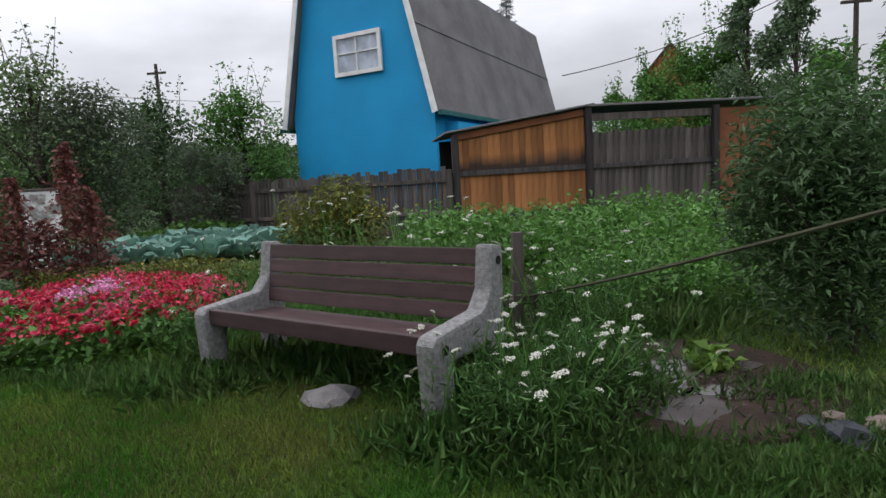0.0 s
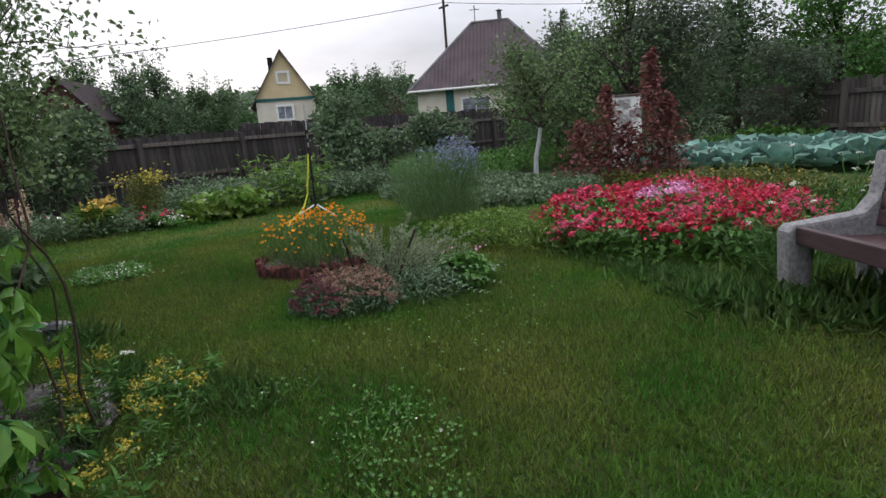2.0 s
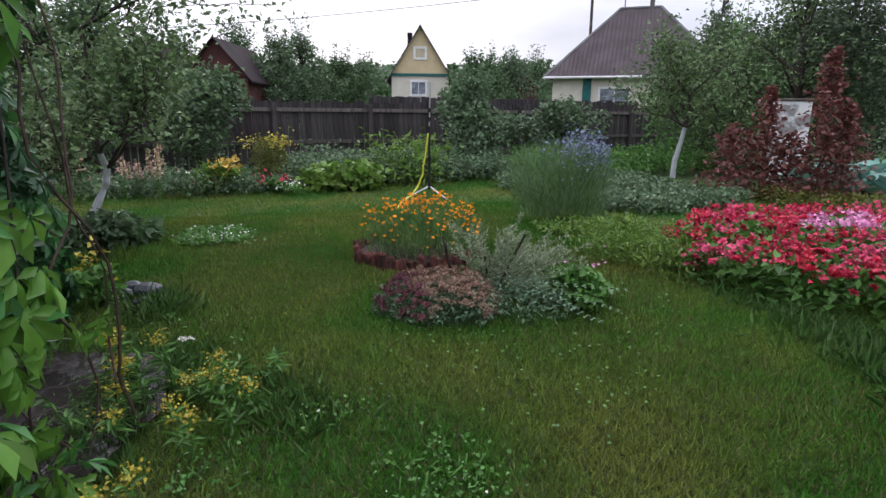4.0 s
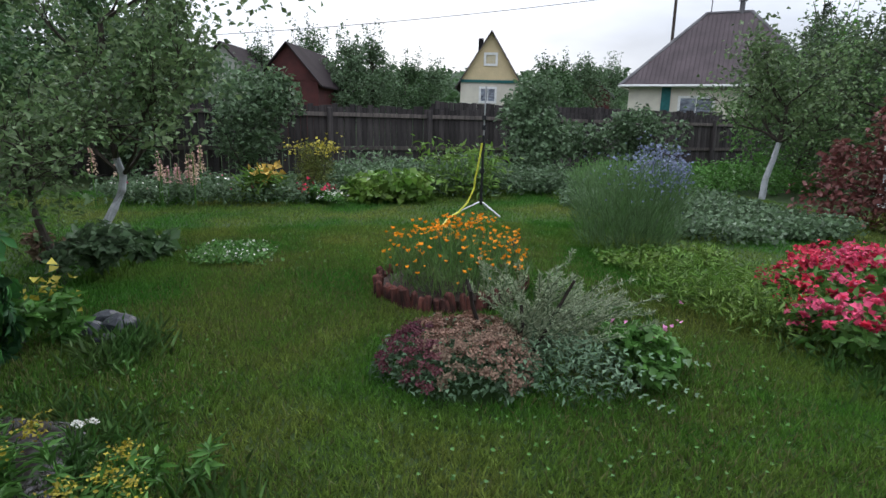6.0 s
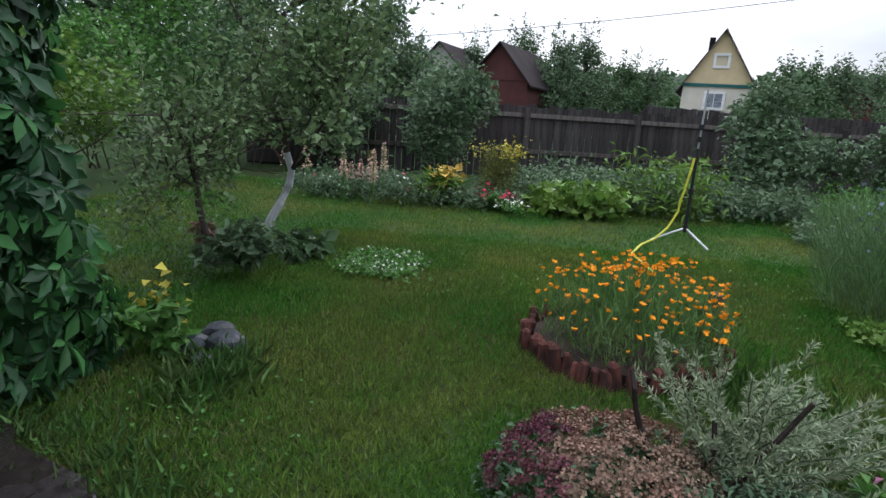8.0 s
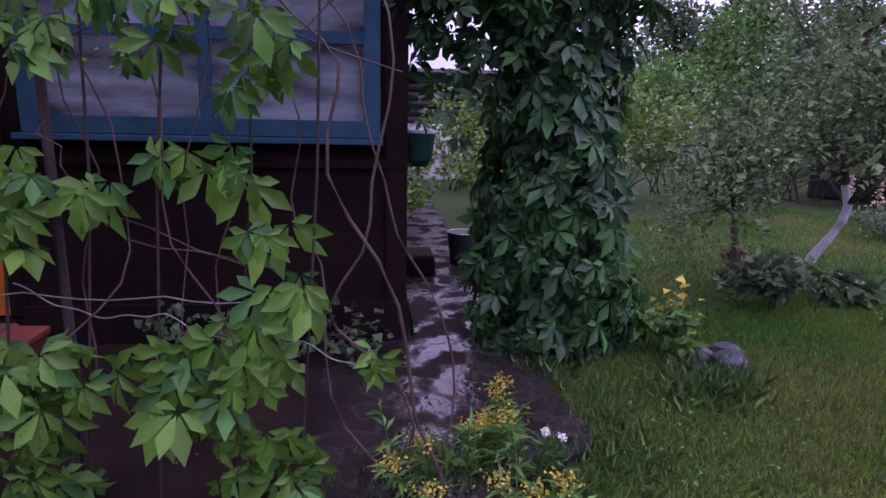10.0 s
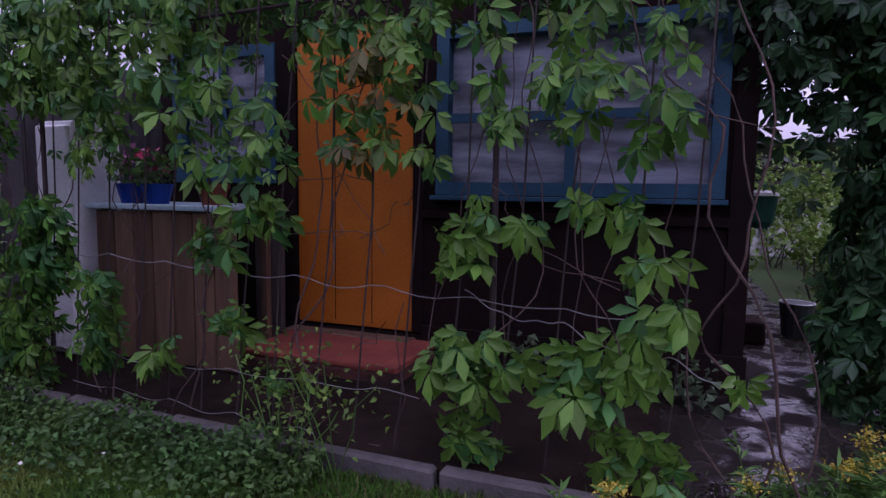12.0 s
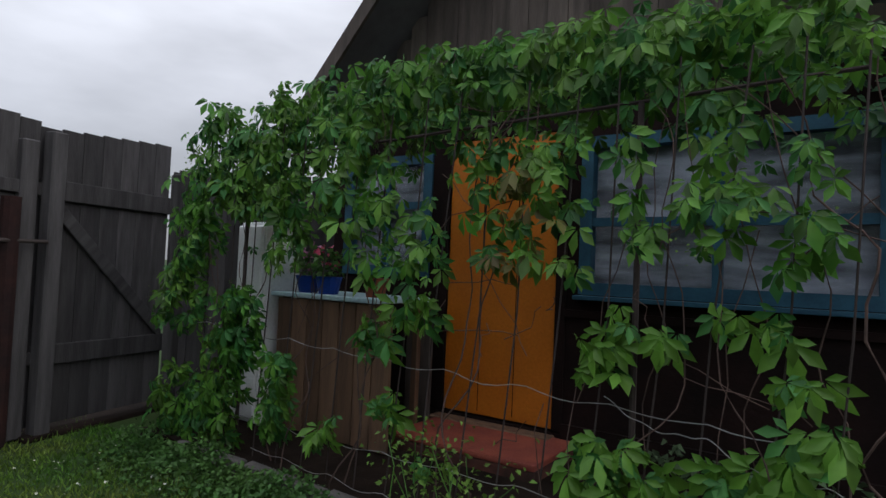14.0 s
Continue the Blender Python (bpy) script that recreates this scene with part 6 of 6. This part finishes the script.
CL = cabbage_leaf()
CH = stone_mesh(0.10, 0.85, 4, 1)
CH.materials.append(M_cabbage)
for i in range(8):
    for j in range(7):
        x, y = -8.1 + i * 0.54 + rng.normal() * 0.06, 9.6 + j * 0.74 + i * 0.24 + rng.normal() * 0.06
        if y > 12.9 - 0.323 * (x + 1.45) - 0.7:
            continue
        c_ = thing("cabbage", pose(x, y, 0, 0, 0, rng.uniform(0, 360)) @ Matrix.Scale(1.05, 4), "large blue-green cabbage in the vegetable bed", "cabbage", "cabbages")
        part("head", CH, None, c_, "", pose(0, 0, 0.24))
        sc_ = rng.uniform(1.45, 1.9)
        for q in range(8):
            part("leaf", CL, None, c_, "", pose(0, 0, 0.0 + 0.05 * (q % 2), 22 * (q % 2), 0, q * 45 + rng.uniform(-10, 10)) @ Matrix.Scale(sc_ * rng.uniform(0.85, 1.1), 4))
herbs("marigold_strip", "low green strip with yellow marigolds", (-7.6, -3.4, 7.9, 8.7), 260, 0.26, M_leaf_olive, 0.07, 0.03, 16, [(M_yellow, 60, 0.04)])
herbs("leafy_bed", "green leafy bed behind the cabbages", (-9.6, -6.6, 13.3, 14.3), 200, 0.5, M_leaf_mid, 0.14, 0.1, 16)
bush("goldenrod_bush", "tall yellowish goldenrod bush behind the bench", -2.05, 6.7, (0.85, 0.75, 0.72), 4200, M_leaf_olive, 0.10, 0.028, 9, category="shrub", petals=(M_dullyellow, 160, 0.03, 0.9))


# ---- yarrow round the bench ----
UMBELS = []
for q in range(4):
    a, r_ = rng.uniform(0, 6.28, 60), np.sqrt(rng.uniform(0, 1, 60)) * 0.046
    uv = np.stack([r_ * np.cos(a), r_ * np.sin(a) * 0.8, 0.010 * (1 - (r_ / 0.046) ** 2) + rng.normal(size=60) * 0.003], 1)
    me = leaf_mesh("flower_umbel", uv, rng.normal(size=uv.shape) * [1, 1, 0.3], rng.normal(size=uv.shape) * 0.3 + [0, 0, 1], 0.016, 0.015)
    me.materials.append(M_whitepetal)
    UMBELS.append(me)


def yarrow(name, x, y, h, heads, spread, n_leaf, label):
    t = thing(name, pose(x, y, 0), label, "flowers", "yarrow clumps")
    st, P = Acc(), []
    for i in range(int(heads * 1.35)):
        bx, by = rng.normal() * spread * 0.5, rng.normal() * spread * 0.5
        tip = (bx + rng.normal() * 0.16, by + rng.normal() * 0.16, h * rng.uniform(0.6, 1.1))
        st.tube(strand((bx, by, 0), tip, 0.04, 5), 0.004, 4, False)
        P.append((tip, rng.uniform(0.35, 0.7)))
    part("stems", st, M_leaf_mid, t)
    for tip, k in P:
        part("flower_umbel", UMBELS[rng.integers(0, 4)], None, t, "", pose(*tip, rng.normal() * 14, rng.normal() * 14, rng.uniform(0, 360)) @ Matrix.Scale(k, 4))
    n_leaf = int(n_leaf * 2.2)
    Q = np.stack([rng.normal(size=n_leaf) * spread * 0.6, rng.normal(size=n_leaf) * spread * 0.6, rng.uniform(0.02, 0.75, n_leaf) * h], 1)
    A = rng.normal(size=Q.shape) * 0.8 + [0, 0, 0.5]
    part("foliage", leaf_mesh("foliage", Q, A, rng.normal(size=Q.shape), 0.07, 0.010, 0.2, 0.2), M_yarrow, t)
    return t


for x, y, h, k, s, nl in ((-0.15, 2.75, 0.48, 20, 0.30, 900), (0.15, 3.15, 0.55, 18, 0.30, 800), (-0.35, 3.2, 0.45, 8, 0.2, 300), (0.1, 3.9, 0.75, 12, 0.25, 350), (-0.55, 4.6, 1.0, 16, 0.35, 500), (-1.2, 4.9, 1.0, 14, 0.4, 500), (-2.45, 4.85, 0.8, 14, 0.25, 300), (-2.65, 4.3, 0.5, 5, 0.18, 200), (0.45, 3.4, 0.3, 6, 0.25, 250), (-1.9, 5.6, 1.15, 12, 0.4, 400), (0.5, 4.5, 0.8, 8, 0.3, 350), (-0.75, 3.25, 0.4, 7, 0.15, 160)):
    yarrow("white_yarrow", x, y, h, k, s, nl, "white flat-headed yarrow clump near the bench")


def tall_grass(name, label, x, y, rx, ry, n, h, w=0.0042):
    n = int(n * 1.4)
    P = np.stack([rng.normal(size=n) * rx, rng.normal(size=n) * ry, np.full(n, -0.01)], 1)
    A = rng.normal(size=P.shape) * [0.6, 0.6, 0.1] + [0, 0, 1]
    k = rng.uniform(0.35, 1.2, n)
    ob = part(name, leaf_mesh(name, P, A, rng.normal(size=P.shape) * [1, 1, 0.1], h * k, w, 0.1, 0.35), M_tall, None, "", pose(x, y, 0))
    return tagged(ob, label, "grass", kind="stuff")


for x, y, rx, ry, n, h in ((-2.3, 3.6, 0.25, 0.14, 700, 0.15), (-0.3, 2.8, 0.25, 0.16, 1800, 0.15), (0.2, 2.55, 0.30, 0.14, 1800, 0.10), (0.95, 2.38, 0.40, 0.10, 1500, 0.075), (-1.2, 4.0, 0.6, 0.22, 1600, 0.2), (-2.9, 3.75, 0.3, 0.16, 600, 0.12), (0.6, 5.0, 0.5, 0.3, 2600, 0.17), (1.6, 2.5, 0.3, 0.12, 700, 0.10), (1.45, 2.8, 0.25, 0.15, 900, 0.09), (1.35, 3.35, 0.2, 0.12, 500, 0.10), (0.3, 3.35, 0.2, 0.15, 500, 0.14), (-4.95, 0.1, 0.16, 0.10, 420, 0.12), (-3.3, 0.75, 0.16, 0.12, 260, 0.10), (-5.1, 2.75, 0.3, 0.2, 400, 0.14), (-3.5, 3.85, 0.45, 0.12, 450, 0.10)):
    tall_grass("grass_tuft", "tuft of tall uncut green grass", x, y, rx, ry, n, h)

for v_ in np.arange(-3.2, 1.5, 0.28):
    e_ = CT @ Vector((-0.78 + 0.06 * math.sin(v_ * 5), v_, 0))
    tall_grass("grass_tuft", "grass tuft along the paved path edge", e_.x, e_.y, 0.09, 0.09, 150, 0.055 + 0.04 * abs(math.sin(v_ * 4)))
for u_ in np.arange(-0.45, 0.7, 0.2):
    e_ = CT @ Vector((u_, 1.42 + 0.08 * math.sin(u_ * 9), 0))
    tall_grass("grass_tuft", "grass tuft along the paved corner", e_.x, e_.y, 0.10, 0.06, 150, 0.07)

# dirt path, stones, stake and rope, dark shrub
tagged(part("dirt_path", Acc().tube([(0, 0, -0.03), (0, 0, 0.012)], [0.75, 0.72], 28), M_soil, None, "", pose(0.8, 3.55, 0) @ Matrix.Diagonal((1.05, 1.15, 1, 1))), "bare wet brown earth of a garden path", "path", kind="structure")
M_puddle = mat("puddle_slab", (0.095, 0.082, 0.078), (0.06, 0.05, 0.048), 0.55, 5, 40, 0.3)
tagged(part("flagstone", stone_mesh(0.22, 0.12, 2), M_puddle, None, "", pose(0.62, 3.08, 0.005)), "wet flat grey flagstone in the earth", "stone", "flagstones")
tagged(part("flagstone", stone_mesh(0.2, 0.1, 3), M_puddle, None, "", pose(0.75, 3.5, 0.0)), "wet flat flagstone in the earth", "stone", "flagstones")
pd = Acc()
a = np.linspace(0, 2 * math.pi, 25)[:-1]
for cx, cy, rx in ((0.62, 3.42, 0.2), (0.95, 3.3, 0.16), (0.9, 3.75, 0.22)):
    rr = rx * (1 + 0.25 * np.sin(a * 2 + cx * 9) + 0.12 * np.sin(a * 5 + cy * 7))
    pd.add(np.stack([cx + rr * np.cos(a) * 1.3, cy + rr * np.sin(a) * 0.8, np.full(24, 0.0165)], 1), [tuple(range(24))])
M_water = mat("muddy_water", (0.045, 0.032, 0.026), None, 0.12, 4, 30, 0.05, spec=0.5)
tagged(part("puddle", pd, M_water), "shallow muddy puddles on the earth path", "puddle", kind="structure")
n = 340
sl = np.stack([0.8 + rng.normal(size=n) * 0.32, 3.5 + rng.normal(size=n) * 0.34, np.full(n, 0.016)], 1)
tagged(part("leaf_litter", leaf_mesh("leaf_litter", sl, rng.normal(size=sl.shape) * [1, 1, 0.15], rng.normal(size=sl.shape) * 0.3 + [0, 0, 1], 0.03, 0.012), M_old_board), "bits of dead leaf and twig on the earth", "litter", kind="stuff")
tagged(part("stepping_stone", stone_mesh(0.17, 0.38, 5), M_rock, None, "", pose(-1.28, 3.36, 0.01, 0, 0, 35)), "pale flat broken stone in the lawn", "stone")
for i, (x, y, r) in enumerate(((1.25, 2.75, 0.11), (1.42, 2.85, 0.08), (1.55, 2.65, 0.09), (1.3, 2.95, 0.07), (1.15, 2.9, 0.06), (1.7, 2.8, 0.10), (1.4, 2.6, 0.06), (1.55, 2.95, 0.07))):
    tagged(part("stone", stone_mesh(r, 0.7, i), M_rock_tan if i % 2 else M_slatepiece, None, "", pose(x, y, r * 0.05, 0, 0, i * 40)), "rounded garden stone beside the earth path", "stone", "stones by the path")
M_rope = mat("dark_olive_rope", (0.055, 0.06, 0.03), None, 0.8)
sk = thing("rope_stake", pose(-0.18, 4.08, 0), "grey weathered wooden stakes holding a rope", "stake")
part("stake", block(0.075, 0.05, 0.86, 0.006), M_fence, sk, "", pose(0, 0, 0, 0, 2, 20))
part("stake", block(0.045, 0.045, 0.55, 0.006), M_fence, sk, "", pose(0.13, 0.1, 0, 0, -3, 20))
part("crosspiece", block(0.32, 0.04, 0.05, 0.006), M_fence, sk, "", pose(0.05, 0.03, 0.36, 0, 0, 30))
pts = [Vector((-0.14, 4.05, 0.42)).lerp(Vector((1.62, 1.62, 1.33)), i / 14) - Vector((0, 0, 0.10 * 4 * (i / 14) * (1 - i / 14) * 0.4)) for i in range(15)]
tagged(part("rope", Acc().tube([tuple(p) for p in pts], 0.010, 6), M_rope), "taut dark olive rope from the stake", "rope")
tagged(part("rope_post", Acc().tube([(1.64, 1.60, 0), (1.62, 1.62, 1.4)], 0.02, 6), M_fence), "thin wooden post holding the rope", "post")
bush("dark_shrub", "tall dense dark green leafy shrub by the path", 1.95, 4.25, (1.05, 0.9, 1.15), 17000, M_leaf_dark, 0.07, 0.019, 28, z0=-0.28, lump=0.5)
bush("low_leafy_weed", "low light green leafy weed at the path edge", 0.95, 3.75, (0.22, 0.2, 0.08), 120, M_leaf_light, 0.09, 0.06, 4, category="plant", stems=False)

# ---- sprinkler ----
sp = thing("sprinkler_stand", pose(-9.28, 3.46, 0), "tall sprinkler stand on a tripod with yellow hose", "sprinkler")
part("tube", Acc().tube([(0, 0, 0.12), (0, 0, 1.05)], 0.018, 8), M_black_plastic, sp)
part("upper_tube", Acc().tube([(0, 0, 1.05), (0.0, 0.01, 1.68)], 0.011, 8), M_pole_metal, sp, "pale metal tube")
for z in (0.14, 0.55, 0.9, 1.12, 1.25):
    part("clamp", Acc().tube([(0, 0, z), (0, 0, z + 0.06)], 0.03, 8), M_black_plastic, sp)
for a in (0.5, 2.6, 4.7):
    part("leg", Acc().tube([(0, 0, 0.17), (0.36 * math.cos(a), 0.36 * math.sin(a), 0.0)], 0.011, 6), M_pole_metal, sp)
part("hose", Acc().tube(strand((0.03, -0.03, 0.95), (0.05, -0.12, 0.35), 0.02, 6).tolist() + [(0.10, -0.22, 0.17), (0.18, -0.36, 0.05), (0.4, -0.55, 0.016), (0.9, -0.75, 0.012), (1.6, -0.7, 0.012)], 0.013, 7), M_hose, sp)

# ---- edge of the paved corner: stones, low plants ----
for i, (x, y, r, m_) in enumerate(((-5.24, 0.03, 0.10, M_slatepiece), (-5.20, -0.14, 0.09, M_slatepiece), (-5.42, -0.10, 0.09, M_slatepiece), (-5.05, 0.0, 0.06, M_slatepiece))):
    tagged(part("stone", stone_mesh(r, 0.65, i + 20), m_, None, "", pose(x, y, r * 0.3, 0, 0, i * 57)), "dark wet garden stone in the grass" if m_ is M_slatepiece else "rounded edging stone beside the paving", "stone", "edging stones")
bush("rock_plant", "green clump with yellowing stems among stones", -5.1, -0.28, (0.26, 0.26, 0.15), 420, M_leaf_mid, 0.09, 0.05, 5, category="plant", stems=False, petals=(M_dullyellow, 40, 0.05, 0.22))
bush("broad_leaf_plant", "low plant with broad dark leaves under the tree", -6.55, -0.45, (0.42, 0.32, 0.24), 1000, M_leaf_grey, 0.085, 0.05, 6, category="plant", stems=False)
bush("broad_leaf_plant", "broad-leaved clump beside the apple trunk", -7.25, -0.25, (0.40, 0.3, 0.1), 260, M_leaf_dark, 0.14, 0.08, 6, category="plant", stems=False)
bush("dry_bush", "small brownish dying bush under the apple tree", -7.1, -1.0, (0.25, 0.25, 0.2), 240, M_sedum, 0.06, 0.03, 4, category="plant")
herbs("clover_patch", "patch of white clover in the lawn", (-7.5, -6.75, 0.15, 0.75), 200, 0.04, M_leaf_mid, 0.03, 0.028, 12, [(M_whitepetal, 90, 0.022)])


def goldenrod(x, y, stems, h, spread, label):
    """Leafy upright stems with a fuzzy yellow plume at each tip."""
    t = thing("goldenrod", pose(x, y, 0), label, "flowers", "goldenrod plants")
    st, lp, la, fp = Acc(), [], [], []
    for i in range(stems):
        b_ = np.array([rng.normal() * spread, rng.normal() * spread, 0])
        tip = b_ + [rng.normal() * 0.05, rng.normal() * 0.05, h * rng.uniform(0.65, 1.1)]
        s_ = strand(b_, tip, 0.02, 6)
        st.tube(s_, 0.003, 4, False)
        f = rng.uniform(0.1, 1.0, 22)
        lp.append(b_ + (tip - b_) * f[:, None])
        la.append(rng.normal(size=(22, 3)) * [1, 1, 0.25] + [0, 0, 0.45])
        if i % 2 == 0:
            fp.append(tip + rng.normal(size=(70, 3)) * [0.024, 0.024, 0.016] + [0, 0, 0.008])
    part("stems", st, M_leaf_mid, t)
    lp, la = np.concatenate(lp), np.concatenate(la)
    part("foliage", leaf_mesh("foliage", lp, la, rng.normal(size=lp.shape) * 0.4 + [0, 0, 1], 0.075 * rng.uniform(0.6, 1.2, len(lp)), 0.017, 0.2, 0.2), M_leaf_mid, t)
    leaves("flowers", np.concatenate(fp), M_goldenrod, t, 0.014, 0.010, -0.3)


M_goldenrod = leafmat("goldenrod_yellow", (0.44, 0.36, 0.03), (0.34, 0.30, 0.04), 0.4, 0.6, 0.2)
for x, y, k, h, sp in ((-3.5, 0.55, 9, 0.15, 0.12), (-3.48, 0.22, 6, 0.28, 0.06), (-3.64, 0.06, 5, 0.27, 0.05), (-3.30, 0.10, 4, 0.24, 0.05), (-3.08, 0.5, 3, 0.22, 0.05), (-2.45, 0.2, 3, 0.22, 0.05)):
    goldenrod(x, y, k, h, sp, "yellow goldenrod growing beside the wet paving")
yarrow("white_yarrow", -3.68, 0.30, 0.24, 2, 0.04, 60, "small white yarrow beside the paving")


herbs("clover_patch", "bright green clover spreading in the near lawn", (-3.3, -1.5, 0.3, 1.5), 520, 0.035, M_leaf_light_weed, 0.017, 0.016, 5, [(M_whitepetal, 10, 0.016)], mask=lambda x, y: np.sin(x * 5 + 2 * np.sin(y * 4)) + np.sin(y * 7) > 0.35)
herbs("path_grass", "strip of short grass along a crack in the paving", (-3.75, -3.25, -0.1, 0.1), 60, 0.06, M_tall, 0.05, 0.005, 14)


def border_weeds():
    t = thing("border_weeds", CT, "low green weeds along the concrete border", "plants")
    n = 5200
    u = rng.uniform(1.7, 4.3, n)
    v = 1.68 + np.abs(rng.normal(size=n)) * 0.24
    z = rng.uniform(0.01, 0.17, n) * np.exp(-((v - 1.75) / 0.4) ** 2) * (0.6 + 0.6 * np.sin(u * 4.0) ** 2)
    leaves("foliage", np.stack([u, v, z], 1), M_yarrow, t, 0.034, 0.022)
    st = Acc()
    q = []
    for i in range(16):
        b_ = np.array([1.85 + rng.normal() * 0.12, 1.75, 0.0])
        tip = b_ + [rng.normal() * 0.12, rng.normal() * 0.05, rng.uniform(0.25, 0.5)]
        st.tube(strand(b_, tip, 0.04, 5), 0.003, 3, False)
        q.append(tip + rng.normal(size=(20, 3)) * [0.06, 0.04, 0.08])
    part("stems", st, M_leaf_mid, t)
    leaves("sprigs", np.concatenate(q), M_leaf_light, t, 0.03, 0.018)
    n = 260
    leaves("inner_foliage", np.stack([rng.uniform(0.1, 1.3, n), rng.uniform(0.1, 0.5, n), rng.uniform(0.06, 0.3, n)], 1), M_leaf_grey, t, 0.06, 0.05)
    leaves("clover_heads", np.stack([rng.uniform(2.6, 4.4, 40), rng.uniform(1.9, 2.7, 40), rng.uniform(0.04, 0.07, 40)], 1), M_whitepetal, t, 0.016, 0.016, -0.5)


border_weeds()

# ---- back of the path: wash stand, bucket, currants, log building ----
ws = thing("wash_tank", CT @ pose(-0.115, -0.42, 0), "green plastic wash tank with white lid on the wall", "wash tank")
part("bracket", Acc().box(0.0, 0.125, -0.02, 0.02, 0.98, 1.01).box(0.10, 0.125, -0.05, 0.05, 0.92, 1.2), M_old_board, ws, "grey wooden bracket")
part("tank", Acc().tube([(0, 0, 0.98), (0, 0, 1.02), (0, 0, 1.18)], [0.045, 0.075, 0.095], 16), M_plastic_green, ws)
part("lid", Acc().tube([(0, 0, 1.182), (0, 0, 1.20), (0, 0, 1.215)], [0.10, 0.095, 0.035], 16), M_white, ws, "white plastic lid")
part("tap", Acc().tube([(0, 0, 0.98), (0, 0, 0.92)], 0.009, 6), M_steel, ws)
bk = thing("bucket", pose(-5.22, -2.44, 0.05), "grey enamel bucket with rim on the path", "bucket")
part("pail", Acc().tube([(0, 0, 0), (0, 0, 0.27)], [0.10, 0.13], 16), M_grey_bucket, bk)
part("rim", Acc().tube([(0.13 * math.cos(a), 0.13 * math.sin(a), 0.27) for a in np.linspace(0, 6.28, 21)], 0.004, 5), M_pole_metal, bk)
tagged(part("step_block", block(0.3, 0.36, 0.17, 0.03, 2, 0.01), M_porch, None, "", pose(-4.72, -2.4, 0.04, 0, 0, -26)), "dark concrete block beside the cottage corner", "block")
for x, y, r in ((-5.3, -4.2, (0.9, 0.8, 0.55)), (-6.4, -3.6, (0.9, 0.8, 0.5)), (-5.9, -5.6, (1.2, 1.0, 0.6)), (-7.6, -4.6, (1.1, 1.0, 0.7))):
    bush("currant_bush", "light green currant bush behind the path", x, y, r, 1500, M_leaf_light, 0.075, 0.055, 8)
lb = thing("log_building", pose(-8.0, -9.6, 0, 0, 0, -28), "old dark log building with white lower wall", "shed")
part("lower_wall", block(5.0, 0.25, 1.15, 0.01), M_whitewash, lb)
for i in range(5):
    part("log", Acc().tube([(-2.5, 0, 0), (2.5, 0, 0)], 0.085, 8), M_fence_dark, lb, "", pose(0, 0.05, 1.22 + i * 0.165))
part("roof", block(5.6, 2.5, 0.08, 0.01), M_slate, lb, "", pose(0, -1.0, 2.0, 8, 0, 0))
part("notice_board", block(0.3, 0.03, 0.55, 0.01), M_white, lb, "white board", pose(0.55, 0.18, 1.25))
tagged(part("dark_shed", block(2.2, 1.6, 1.9, 0.03), M_fence_dark, None, "", pose(-15.3, -3.2, 0, 0, 0, 8)), "dark old wooden shed in the garden corner", "shed")
for x, y, r, n in ((-9.6, -4.6, (1.5, 1.4, 1.15), 2400), (-11.5, -5.2, (1.6, 1.5, 1.8), 3000), (-8.6, -7.0, (1.4, 1.4, 1.2), 2000), (-14.0, -5.4, (1.8, 1.6, 2.2), 3000)):
    bush("garden_shrub", "tall leafy shrub behind the apple trees", x, y, r, n, M_leaf_light if n < 2700 else M_leaf_mid, 0.10, 0.065, 9)
